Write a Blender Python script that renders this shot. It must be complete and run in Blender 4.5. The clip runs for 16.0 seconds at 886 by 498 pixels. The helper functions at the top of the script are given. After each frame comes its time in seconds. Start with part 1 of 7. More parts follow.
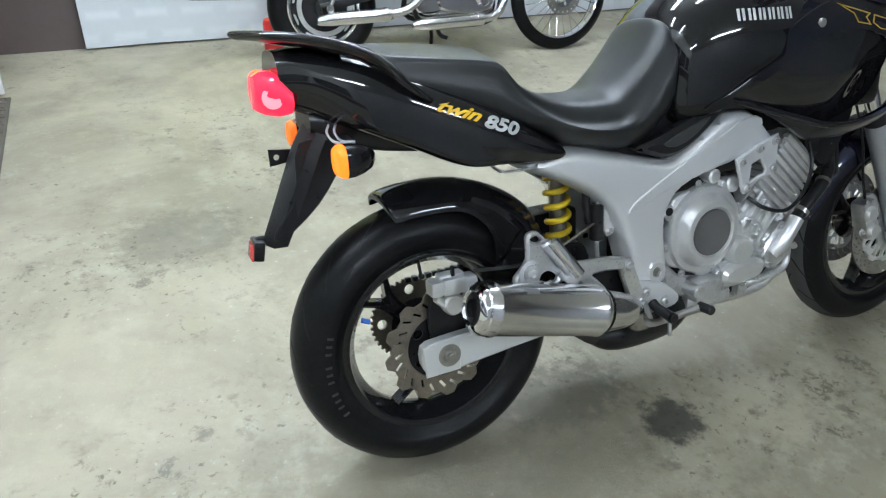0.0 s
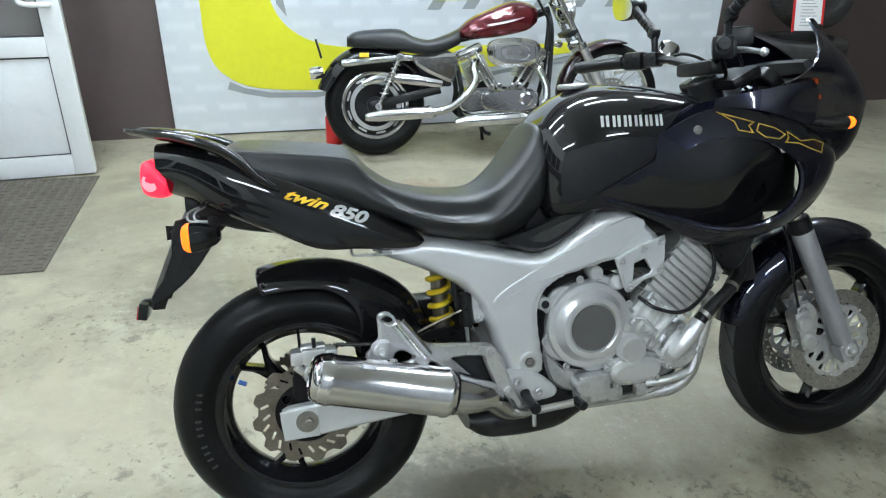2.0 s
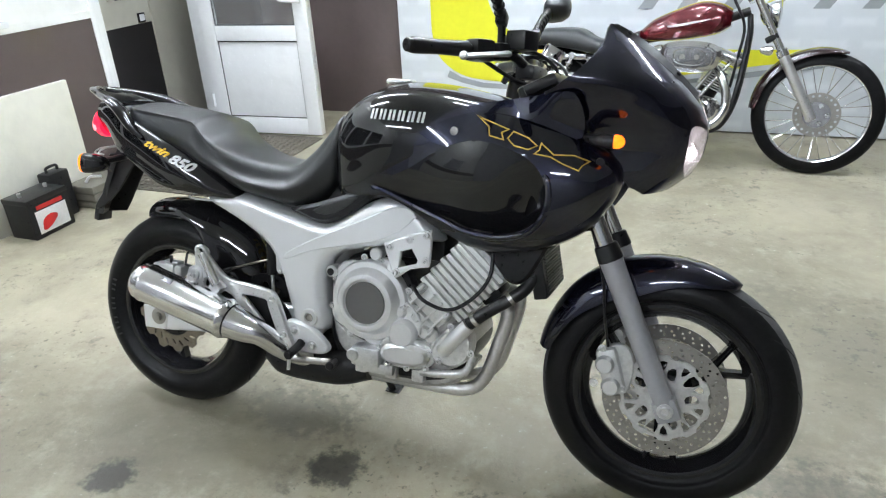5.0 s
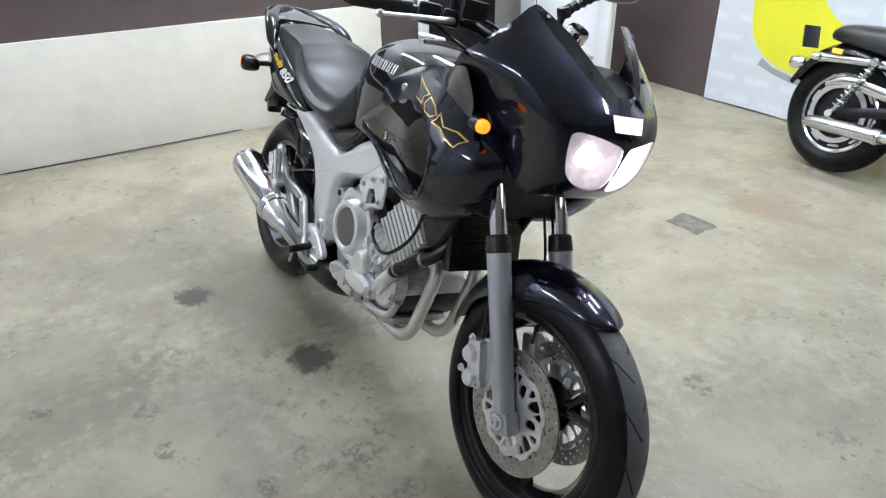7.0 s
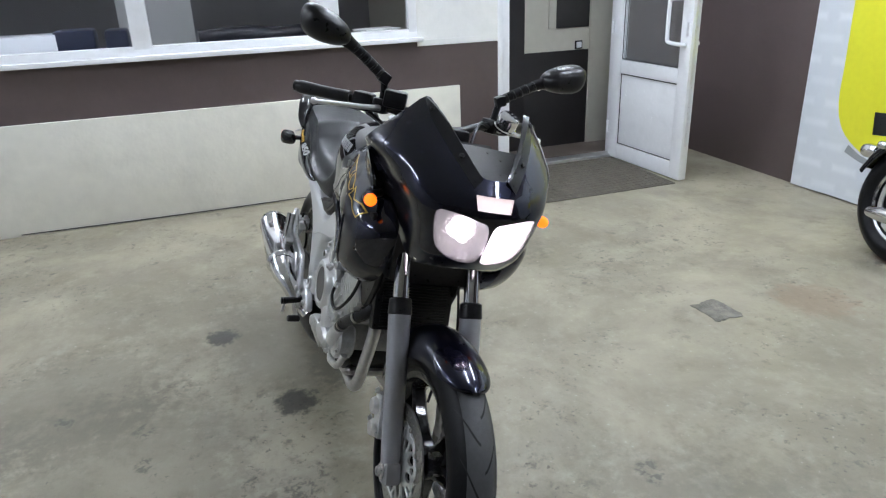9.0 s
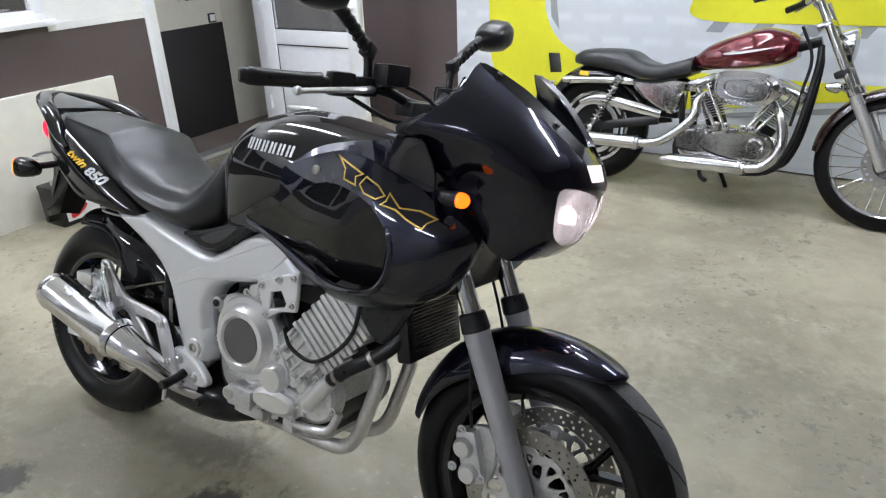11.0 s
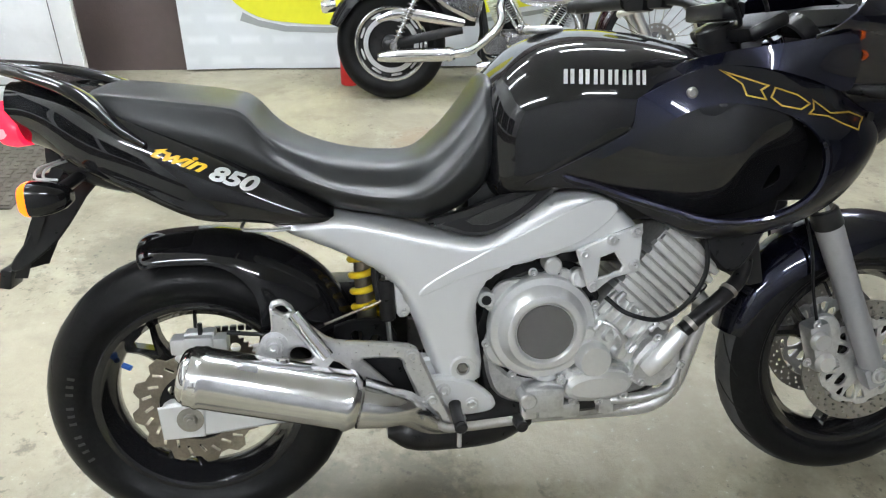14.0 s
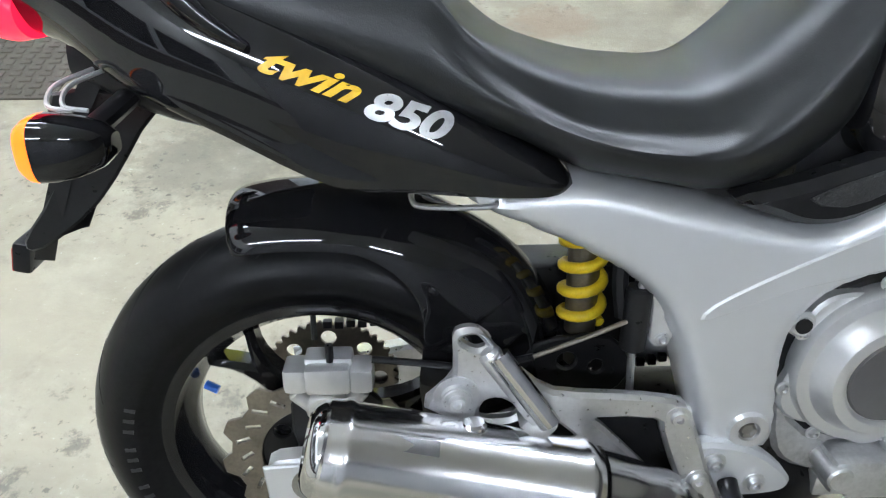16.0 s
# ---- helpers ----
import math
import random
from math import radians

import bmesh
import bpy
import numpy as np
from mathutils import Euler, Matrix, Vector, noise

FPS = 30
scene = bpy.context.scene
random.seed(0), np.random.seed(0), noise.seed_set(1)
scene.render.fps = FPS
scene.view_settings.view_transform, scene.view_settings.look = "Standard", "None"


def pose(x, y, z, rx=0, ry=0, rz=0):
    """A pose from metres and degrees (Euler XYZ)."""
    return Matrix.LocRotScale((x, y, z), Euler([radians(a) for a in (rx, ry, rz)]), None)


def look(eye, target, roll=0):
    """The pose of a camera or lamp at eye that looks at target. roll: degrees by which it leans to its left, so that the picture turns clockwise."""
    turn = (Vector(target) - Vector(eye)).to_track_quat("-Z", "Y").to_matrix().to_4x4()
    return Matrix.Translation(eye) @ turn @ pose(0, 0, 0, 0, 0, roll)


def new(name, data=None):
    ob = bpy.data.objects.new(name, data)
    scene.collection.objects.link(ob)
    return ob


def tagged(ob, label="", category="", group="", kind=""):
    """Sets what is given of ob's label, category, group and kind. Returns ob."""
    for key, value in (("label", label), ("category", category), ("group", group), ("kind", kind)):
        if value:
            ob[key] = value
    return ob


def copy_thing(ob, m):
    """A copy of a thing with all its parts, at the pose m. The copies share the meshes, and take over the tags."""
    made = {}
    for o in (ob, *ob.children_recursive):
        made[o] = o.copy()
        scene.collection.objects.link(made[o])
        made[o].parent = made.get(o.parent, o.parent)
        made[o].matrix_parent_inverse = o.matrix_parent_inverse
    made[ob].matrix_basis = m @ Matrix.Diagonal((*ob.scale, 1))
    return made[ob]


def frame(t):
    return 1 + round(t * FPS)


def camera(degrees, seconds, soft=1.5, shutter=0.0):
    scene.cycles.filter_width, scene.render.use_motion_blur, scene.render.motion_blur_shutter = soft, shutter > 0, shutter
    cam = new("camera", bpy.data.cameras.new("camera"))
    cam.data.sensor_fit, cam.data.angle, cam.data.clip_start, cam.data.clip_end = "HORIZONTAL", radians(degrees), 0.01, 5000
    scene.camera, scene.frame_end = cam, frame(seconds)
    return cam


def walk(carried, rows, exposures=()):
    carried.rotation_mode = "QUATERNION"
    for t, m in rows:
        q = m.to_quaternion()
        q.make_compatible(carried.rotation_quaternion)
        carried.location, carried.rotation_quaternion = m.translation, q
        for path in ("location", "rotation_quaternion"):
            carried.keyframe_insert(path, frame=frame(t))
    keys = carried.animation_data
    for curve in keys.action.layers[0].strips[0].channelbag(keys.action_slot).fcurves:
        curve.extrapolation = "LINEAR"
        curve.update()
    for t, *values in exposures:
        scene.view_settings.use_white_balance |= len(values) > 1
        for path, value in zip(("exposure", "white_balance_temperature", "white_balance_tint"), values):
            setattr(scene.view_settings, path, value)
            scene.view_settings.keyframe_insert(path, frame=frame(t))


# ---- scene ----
cam = camera(65.0, 16.0, 1.2)
PATH = [
    (0, (-1.27, -1.065, 1.349), (-0.523, 0.432, 0.254), 3.5),
    (0.5, (-1.171, -1.241, 1.379), (-0.463, 0.339, 0.377), 3.7),
    (1, (-1.072, -1.302, 1.406), (-0.448, 0.355, 0.477), 3.4),
    (1.5, (-0.911, -1.325, 1.415), (-0.384, 0.385, 0.521), 2.4),
    (2, (-0.745, -1.373, 1.421), (-0.321, 0.369, 0.533), 0.9),
    (2.5, (-0.519, -1.528, 1.426), (-0.206, 0.239, 0.542), 0.1),
    (3, (-0.299, -1.596, 1.426), (-0.142, 0.201, 0.563), -1.0),
    (3.5, (-0.031, -1.606, 1.436), (-0.052, 0.202, 0.58), -1.8),
    (4, (0.252, -1.624, 1.445), (0.035, 0.173, 0.594), -2.4),
    (4.5, (0.54, -1.584, 1.453), (0.09, 0.167, 0.597), -3.2),
    (4.7, (0.623, -1.545, 1.44), (0.092, 0.179, 0.577), -3.2),
    (6.8, (1.642, -0.892, 1.408), (0.213, 0.139, 0.463), -0.8),
    (7, (1.706, -0.812, 1.416), (0.216, 0.132, 0.473), -0.6),
    (7.5, (1.906, -0.609, 1.411), (0.273, 0.124, 0.518), -0.5),
    (8, (2.068, -0.404, 1.453), (0.335, 0.172, 0.636), -1.3),
    (8.5, (2.109, -0.331, 1.459), (0.329, 0.187, 0.708), -1.9),
    (9, (2.109, -0.351, 1.462), (0.355, 0.25, 0.711), -2.1),
    (9.5, (1.995, -0.494, 1.464), (0.341, 0.283, 0.651), -2.3),
    (10, (1.76, -0.736, 1.449), (0.271, 0.285, 0.591), -2.5),
    (10.2, (1.665, -0.808, 1.446), (0.261, 0.324, 0.581), -2.4),
    (12.3, (0.454, -1.199, 1.414), (0.14, 0.579, 0.553), -1.1),
    (12.5, (0.373, -1.196, 1.431), (0.105, 0.567, 0.527), -0.8),
    (13, (0.102, -1.272, 1.433), (0.01, 0.489, 0.49), -0.4),
    (13.5, (-0.15, -1.234, 1.402), (-0.067, 0.504, 0.415), 0.9),
    (14, (-0.407, -1.124, 1.351), (-0.198, 0.317, 0.474), 1.77),
    (14.5, (-0.599, -0.987, 1.308), (-0.309, 0.384, 0.345), 2.00),
    (15, (-0.698, -0.830, 1.227), (-0.410, 0.483, 0.186), 2.00),
    (15.5, (-0.677, -0.651, 1.153), (-0.490, 0.633, 0.054), 2.01),
    (16, (-0.617, -0.549, 1.150), (-0.536, 0.730, 0.033), 1.32),
]
walk(cam, [(t, look(eye, target, roll)) for t, eye, target, roll in PATH],
     [(0, 0.08, 6150, 9), (0.5, 0.12, 6300, 6), (1, 0.02, 6200, 5), (1.5, 0.0, 6200, 5), (2.5, 0.15, 6380, 8), (3.5, 0.22, 6500, 11), (4.5, 0.25, 6500, 11), (7, 0.22, 6300, 16), (8, 0.0, 6050, 15), (8.5, -0.12, 6000, 17), (9, -0.28, 6250, 15),
      (9.5, -0.38, 6450, 15), (10.2, -0.3, 6550, 18), (12.5, 0.25, 6560, 11), (14, 0.3, 6700, 12), (15, 0.2, 6750, 13), (16, 0.2, 6250, 13)])

# ---- light ----
world = bpy.data.worlds.new("room_world")
scene.world = world
world.use_nodes = True
world.node_tree.nodes["Background"].inputs["Color"].default_value = (0.8, 0.85, 1.0, 1)
world.node_tree.nodes["Background"].inputs["Strength"].default_value = 0.05
scene.view_settings.exposure = 0.0

# ---- materials ----


def shade(name, color, rough=0.5, metal=0.0, vary=0.12, scale=8.0, bump=0.0, bump_scale=60.0, coat=0.0, rvary=0.1, trans=0.0, spec=0.5, dirt=0.0):
    """Principled material with colour variation at two scales, uneven roughness and fine relief."""
    m = bpy.data.materials.new(name)
    m.use_nodes = True
    nt = m.node_tree
    n, l = nt.nodes, nt.links
    b = n["Principled BSDF"]
    tc = n.new("ShaderNodeTexCoord")
    big, fine = n.new("ShaderNodeTexNoise"), n.new("ShaderNodeTexNoise")
    for t, sc in ((big, scale), (fine, scale * 9)):
        t.inputs["Scale"].default_value = sc
        t.inputs["Detail"].default_value = 5
        l.new(tc.outputs["Object"], t.inputs["Vector"])
    add = n.new("ShaderNodeMath")
    add.operation = "ADD"
    l.new(big.outputs["Fac"], add.inputs[0])
    l.new(fine.outputs["Fac"], add.inputs[1])
    mr = n.new("ShaderNodeMapRange")
    mr.inputs["From Min"].default_value, mr.inputs["From Max"].default_value = 0.6, 1.4
    l.new(add.outputs[0], mr.inputs["Value"])
    mix = n.new("ShaderNodeMix")
    mix.data_type = "RGBA"
    mix.inputs["A"].default_value = (*[c * (1 - vary) for c in color], 1)
    mix.inputs["B"].default_value = (*[min(1, c * (1 + vary)) for c in color], 1)
    l.new(mr.outputs["Result"], mix.inputs["Factor"])
    out = mix.outputs["Result"]
    if dirt:
        dn = n.new("ShaderNodeTexNoise")
        dn.inputs["Scale"].default_value, dn.inputs["Detail"].default_value = scale * 2.3, 8
        l.new(tc.outputs["Object"], dn.inputs["Vector"])
        dr = n.new("ShaderNodeMapRange")
        dr.inputs["From Min"].default_value, dr.inputs["From Max"].default_value = 0.52, 0.75
        dr.inputs["To Max"].default_value = dirt
        l.new(dn.outputs["Fac"], dr.inputs["Value"])
        dm = n.new("ShaderNodeMix")
        dm.data_type = "RGBA"
        dm.inputs["B"].default_value = (0.07, 0.06, 0.05, 1)
        l.new(dr.outputs["Result"], dm.inputs["Factor"])
        l.new(out, dm.inputs["A"])
        out = dm.outputs["Result"]
    l.new(out, b.inputs["Base Color"])
    rr = n.new("ShaderNodeMapRange")
    rr.inputs["From Min"].default_value, rr.inputs["From Max"].default_value = 0.3, 0.7
    rr.inputs["To Min"].default_value, rr.inputs["To Max"].default_value = max(0.02, rough * (1 - rvary)), min(1, rough * (1 + rvary))
    l.new(fine.outputs["Fac"], rr.inputs["Value"])
    l.new(rr.outputs["Result"], b.inputs["Roughness"])
    b.inputs["Metallic"].default_value = metal
    b.inputs["Coat Weight"].default_value = coat
    b.inputs["Coat Roughness"].default_value = 0.04
    b.inputs["Transmission Weight"].default_value = trans
    b.inputs["Specular IOR Level"].default_value = spec
    if bump:
        bn, bp = n.new("ShaderNodeTexNoise"), n.new("ShaderNodeBump")
        bn.inputs["Scale"].default_value, bn.inputs["Detail"].default_value = bump_scale, 4
        l.new(tc.outputs["Object"], bn.inputs["Vector"])
        bp.inputs["Strength"].default_value, bp.inputs["Distance"].default_value = bump, 0.01
        l.new(bn.outputs["Fac"], bp.inputs["Height"])
        l.new(bp.outputs["Normal"], b.inputs["Normal"])
    return m


def glow(name, color, strength, base=(0.8, 0.8, 0.8)):
    m = shade(name, base, 0.15, vary=0.03)
    b = m.node_tree.nodes["Principled BSDF"]
    b.inputs["Emission Color"].default_value = (*color, 1)
    b.inputs["Emission Strength"].default_value = strength
    return m


BLACK_GLOSS = shade("black_gloss_paint", (0.0085, 0.0085, 0.0095), 0.12, vary=0.3, coat=1.0, rvary=0.3, bump=0.006, bump_scale=14, spec=0.0)
NAVY_GLOSS = shade("midnight_blue_metallic_paint", (0.0085, 0.0095, 0.0205), 0.30, metal=0.75, vary=0.08, scale=3, coat=1.0, bump=0.004, bump_scale=14, spec=0.0)
NAVY_GLOSS.node_tree.nodes["Principled BSDF"].inputs["Coat Roughness"].default_value = 0.035
BLACK_GLOSS.node_tree.nodes["Principled BSDF"].inputs["Coat Roughness"].default_value = 0.035
BLACK_PLASTIC = shade("black_plastic", (0.012, 0.012, 0.013), 0.30, vary=0.3, bump=0.04, bump_scale=400, spec=0.28)
BLACK_METAL = shade("black_metal", (0.010, 0.010, 0.011), 0.3, vary=0.3, bump=0.03, bump_scale=200, dirt=0.15, spec=0.3)
RIM_BLACK = shade("black_wheel_paint", (0.008, 0.008, 0.009), 0.16, vary=0.3, coat=0.45, dirt=0.02, spec=0.25)
RUBBER = shade("tyre_rubber", (0.0080, 0.0080, 0.0085), 0.34, vary=0.35, scale=14, bump=0.015, bump_scale=160, dirt=0.04, spec=0.13)
TREAD = shade("worn_tyre_tread", (0.060, 0.061, 0.063), 0.7, vary=0.3, scale=10, bump=0.2, bump_scale=180, dirt=0.2)
VINYL = shade("black_seat_vinyl", (0.014, 0.015, 0.016), 0.36, vary=0.1, scale=3, bump=0.08, bump_scale=650, rvary=0.04, spec=0.45)
SILVER_PAINT = shade("silver_frame_paint", (0.80, 0.81, 0.825), 0.42, metal=0.60, vary=0.015, scale=3, coat=0.3, rvary=0.04)
CAST_DARK = shade("dull_dirty_aluminium", (0.50, 0.495, 0.485), 0.40, metal=0.6, vary=0.2, scale=16, bump=0.10, bump_scale=180, dirt=0.4)
CAST_RIB = shade("bright_cast_aluminium", (0.80, 0.80, 0.79), 0.34, metal=0.7, vary=0.10, scale=30, bump=0.02, bump_scale=260, dirt=0.12)
CAST = shade("cast_aluminium", (0.70, 0.70, 0.70), 0.32, metal=0.75, vary=0.14, scale=18, bump=0.08, bump_scale=220, dirt=0.28)
CAST_PLAIN = shade("painted_engine_cover", (0.80, 0.80, 0.805), 0.31, metal=0.72, vary=0.04, scale=12, bump=0.004, bump_scale=300, rvary=0.06)
BRUSHED = shade("brushed_aluminium", (0.76, 0.76, 0.77), 0.3, metal=0.9, vary=0.1, scale=16, bump=0.03, bump_scale=250, dirt=0.1)
CHROME = shade("chrome", (0.70, 0.70, 0.71), 0.06, metal=1.0, vary=0.05, scale=6, rvary=0.4, bump=0.008, bump_scale=25)
SILENCER_STEEL = shade("polished_steel", (0.74, 0.74, 0.75), 0.17, metal=1.0, vary=0.05, scale=6, rvary=0.2, bump=0.006, bump_scale=25)
STEEL = shade("brake_steel", (0.38, 0.365, 0.34), 0.34, metal=0.9, vary=0.12, scale=30, bump=0.03, bump_scale=120, dirt=0.12)
BROWN_STEEL = shade("tarnished_brake_steel", (0.25, 0.22, 0.18), 0.36, metal=0.85, vary=0.2, scale=24, dirt=0.3)
FORK_GREY = shade("grey_fork_paint", (0.40, 0.405, 0.43), 0.35, metal=0.4, vary=0.06, scale=10)
HEADER = shade("heat_stained_steel", (0.74, 0.73, 0.73), 0.40, metal=0.8, vary=0.14, scale=9, dirt=0.2)
DARK_DISC = shade("grey_cover_disc", (0.10, 0.095, 0.092), 0.5, vary=0.1, bump=0.05, bump_scale=300)
YELLOW = shade("yellow_spring_paint", (0.85, 0.60, 0.02), 0.3, vary=0.12, scale=30, dirt=0.2)
AMBER = glow("lit_amber_lens", (1.0, 0.17, 0.006), 1.7, (0.7, 0.13, 0.01))
AMBER_HOT = glow("bright_amber_lens", (1.0, 0.15, 0.006), 2.6, (0.7, 0.13, 0.01))
AMBER_DIM = glow("amber_lens", (1.0, 0.20, 0.02), 0.5, (0.8, 0.16, 0.02))
RED_LIT = glow("lit_red_lens", (1.0, 0.012, 0.05), 1.4, (0.7, 0.02, 0.04))
RED_DULL = shade("red_reflector", (0.45, 0.03, 0.03), 0.25)
LAMP_WHITE = glow("lit_headlamp", (1.0, 0.88, 0.88), 40.0)
LAMP_BOWL = shade("faceted_lamp_reflector", (0.9, 0.9, 0.92), 0.14, metal=1.0, vary=0.05, bump=0.35, bump_scale=90)
LAMP_BOWL.node_tree.nodes["Principled BSDF"].inputs["Emission Color"].default_value = (1.0, 0.86, 0.9, 1)
LAMP_BOWL.node_tree.nodes["Principled BSDF"].inputs["Emission Strength"].default_value = 0.28
LAMP_HOT = LAMP_BOWL.copy()
LAMP_HOT.name = "lit_lamp_reflector"
LAMP_HOT.node_tree.nodes["Principled BSDF"].inputs["Emission Strength"].default_value = 2.5
GOLD = shade("gold_decal", (0.55, 0.36, 0.06), 0.3, metal=0.4, vary=0.15, scale=40)
YELLOW_DECAL = shade("yellow_decal", (0.85, 0.50, 0.02), 0.3, vary=0.08, scale=40)
WHITE_DECAL = shade("silver_decal", (0.62, 0.62, 0.62), 0.3, metal=0.3, vary=0.08, scale=40)
BLUE_CAP = shade("blue_plastic_cap", (0.02, 0.12, 0.5), 0.35)

# ---- mesh helpers ----
from mathutils.geometry import delaunay_2d_cdt


def cr(pts, k=4, closed=False):
    """Catmull-Rom curve through points of any dimension."""
    p = [np.array(q, float) for q in pts]
    n = len(p)
    out = []
    for i in range(n if closed else n - 1):
        if closed:
            a, b, c, d = p[i - 1], p[i], p[(i + 1) % n], p[(i + 2) % n]
        else:
            b, c = p[i], p[i + 1]
            a = p[i - 1] if i else 2 * b - c
            d = p[i + 2] if i + 2 < n else 2 * c - b
        for j in range(k):
            t = j / k
            out.append(0.5 * (2 * b + (c - a) * t + (2 * a - 5 * b + 4 * c - d) * t * t + (3 * b - a - 3 * c + d) * t ** 3))
    if not closed:
        out.append(p[-1])
    return out


def thing(name, label, category, group="", m=None, kind=""):
    ob = new(name)
    ob.empty_display_size = 0.1
    if m is not None:
        ob.matrix_world = m
    return tagged(ob, label, category, group, kind)


def finish(bm, sharp=38, recalc=True):
    if recalc:
        bmesh.ops.recalc_face_normals(bm, faces=bm.faces)
    lim = radians(sharp)
    for fc in bm.faces:
        fc.smooth = True
    for e in bm.edges:
        if len(e.link_faces) == 2:
            e.smooth = e.calc_face_angle(0) < lim


def part(name, bm, material, parent=None, label="", sharp=38, recalc=True):
    """Links a bmesh as one mesh object under a thing or a part."""
    finish(bm, sharp, recalc)
    me = bpy.data.meshes.new(name)
    bm.to_mesh(me)
    bm.free()
    for mt in material if isinstance(material, (list, tuple)) else (material,):
        me.materials.append(mt)
    ob = new(name, me)
    if parent is not None:
        ob.parent = parent
    if label:
        ob["label"] = label
    return ob


def skin(rings, cap=True, closed=True, loop=False):
    """Skins rings of equal length."""
    bm = bmesh.new()
    vs = [[bm.verts.new(p) for p in r] for r in rings]
    n = len(rings[0])
    pairs = list(zip(vs, vs[1:])) + ([(vs[-1], vs[0])] if loop else [])
    for a, b in pairs:
        for i in range(n if closed else n - 1):
            j = (i + 1) % n
            bm.faces.new((a[i], a[j], b[j], b[i]))
    if cap and closed and not loop:
        bm.faces.new(vs[0][::-1])
        bm.faces.new(vs[-1])
    return bm


def join(*bms):
    out = bmesh.new()
    for b in bms:
        me = bpy.data.meshes.new("tmp")
        b.to_mesh(me)
        b.free()
        out.from_mesh(me)
        bpy.data.meshes.remove(me)
    return out


def moved(bm, m):
    bmesh.ops.transform(bm, matrix=m, verts=bm.verts)
    return bm


def mirror(bm):
    b = bm.copy()
    bmesh.ops.scale(b, vec=(1, -1, 1), verts=b.verts)
    bmesh.ops.reverse_faces(b, faces=b.faces)
    return b


def tube(pts, r, n=10, k=5, closed=False, flat=None):
    """A round tube swept along a smooth curve; r one radius or one for each point; flat: (width, height) factors."""
    rs = r if isinstance(r, (list, tuple)) else [r] * len(pts)
    c = cr([(*p, q) for p, q in zip(pts, rs)], k, closed)
    P = [Vector(q[:3]) for q in c]
    R = [q[3] for q in c]
    m = len(P)
    rings, up = [], None
    for i in range(m):
        a, b = (P[i - 1], P[(i + 1) % m]) if closed else (P[max(0, i - 1)], P[min(m - 1, i + 1)])
        t = (b - a).normalized()
        if up is None:
            up = Vector((0, 0, 1)) if abs(t.z) < 0.9 else Vector((1, 0, 0))
        side = t.cross(up).normalized()
        up = side.cross(t).normalized()
        fw, fh = flat or (1, 1)
        rings.append([P[i] + (side * math.cos(w) * fw + up * math.sin(w) * fh) * R[i] for w in [2 * math.pi * j / n for j in range(n)]])
    return skin(rings, loop=closed)


def rod(a, b, r, n=16, cham=0.0, r2=None):
    """A straight round bar from a to b with chamfered ends."""
    a, b = Vector(a), Vector(b)
    t = (b - a).normalized()
    s = t.orthogonal().normalized()
    u = t.cross(s)
    r2 = r if r2 is None else r2
    L = (b - a).length
    c = min(cham, L / 3, r * 0.5)
    prof = [(r, 0), (r2, L)] if not c else [(r - c, 0), (r, c), (r2, L - c), (r2 - c, L)]
    return skin([[a + t * h + (s * math.cos(w) + u * math.sin(w)) * q for w in [2 * math.pi * j / n for j in range(n)]] for q, h in prof])


def lathe(prof, centre, n=48, loop=True, axis="y"):
    """Turns a profile of (radius, offset along the axis) round an axis through centre; loop: the profile closes on itself."""
    c = Vector(centre)
    rings = []
    for q, h in prof:
        ring = []
        for j in range(n):
            w = 2 * math.pi * j / n
            if axis == "y":
                ring.append(c + Vector((q * math.cos(w), h, q * math.sin(w))))
            elif axis == "x":
                ring.append(c + Vector((h, q * math.cos(w), q * math.sin(w))))
            else:
                ring.append(c + Vector((q * math.cos(w), q * math.sin(w), h)))
        rings.append(ring)
    return skin(rings, cap=not loop, loop=loop)


def box(centre, size, bev=0.004, m=None):
    bm = bmesh.new()
    bmesh.ops.create_cube(bm, size=1)
    bmesh.ops.scale(bm, vec=size, verts=bm.verts)
    if bev:
        bmesh.ops.bevel(bm, geom=bm.edges[:], offset=min(bev, min(size) * 0.45), segments=2, affect="EDGES", profile=0.6)
    if m is not None:
        bmesh.ops.transform(bm, matrix=m, verts=bm.verts)
    bmesh.ops.translate(bm, vec=centre, verts=bm.verts)
    return bm


def inside(p, loop):
    x, y = p
    c = False
    for i in range(len(loop)):
        (x1, y1), (x2, y2) = loop[i - 1], loop[i]
        if (y1 > y) != (y2 > y) and x < (x2 - x1) * (y - y1) / (y2 - y1) + x1:
            c = not c
    return c


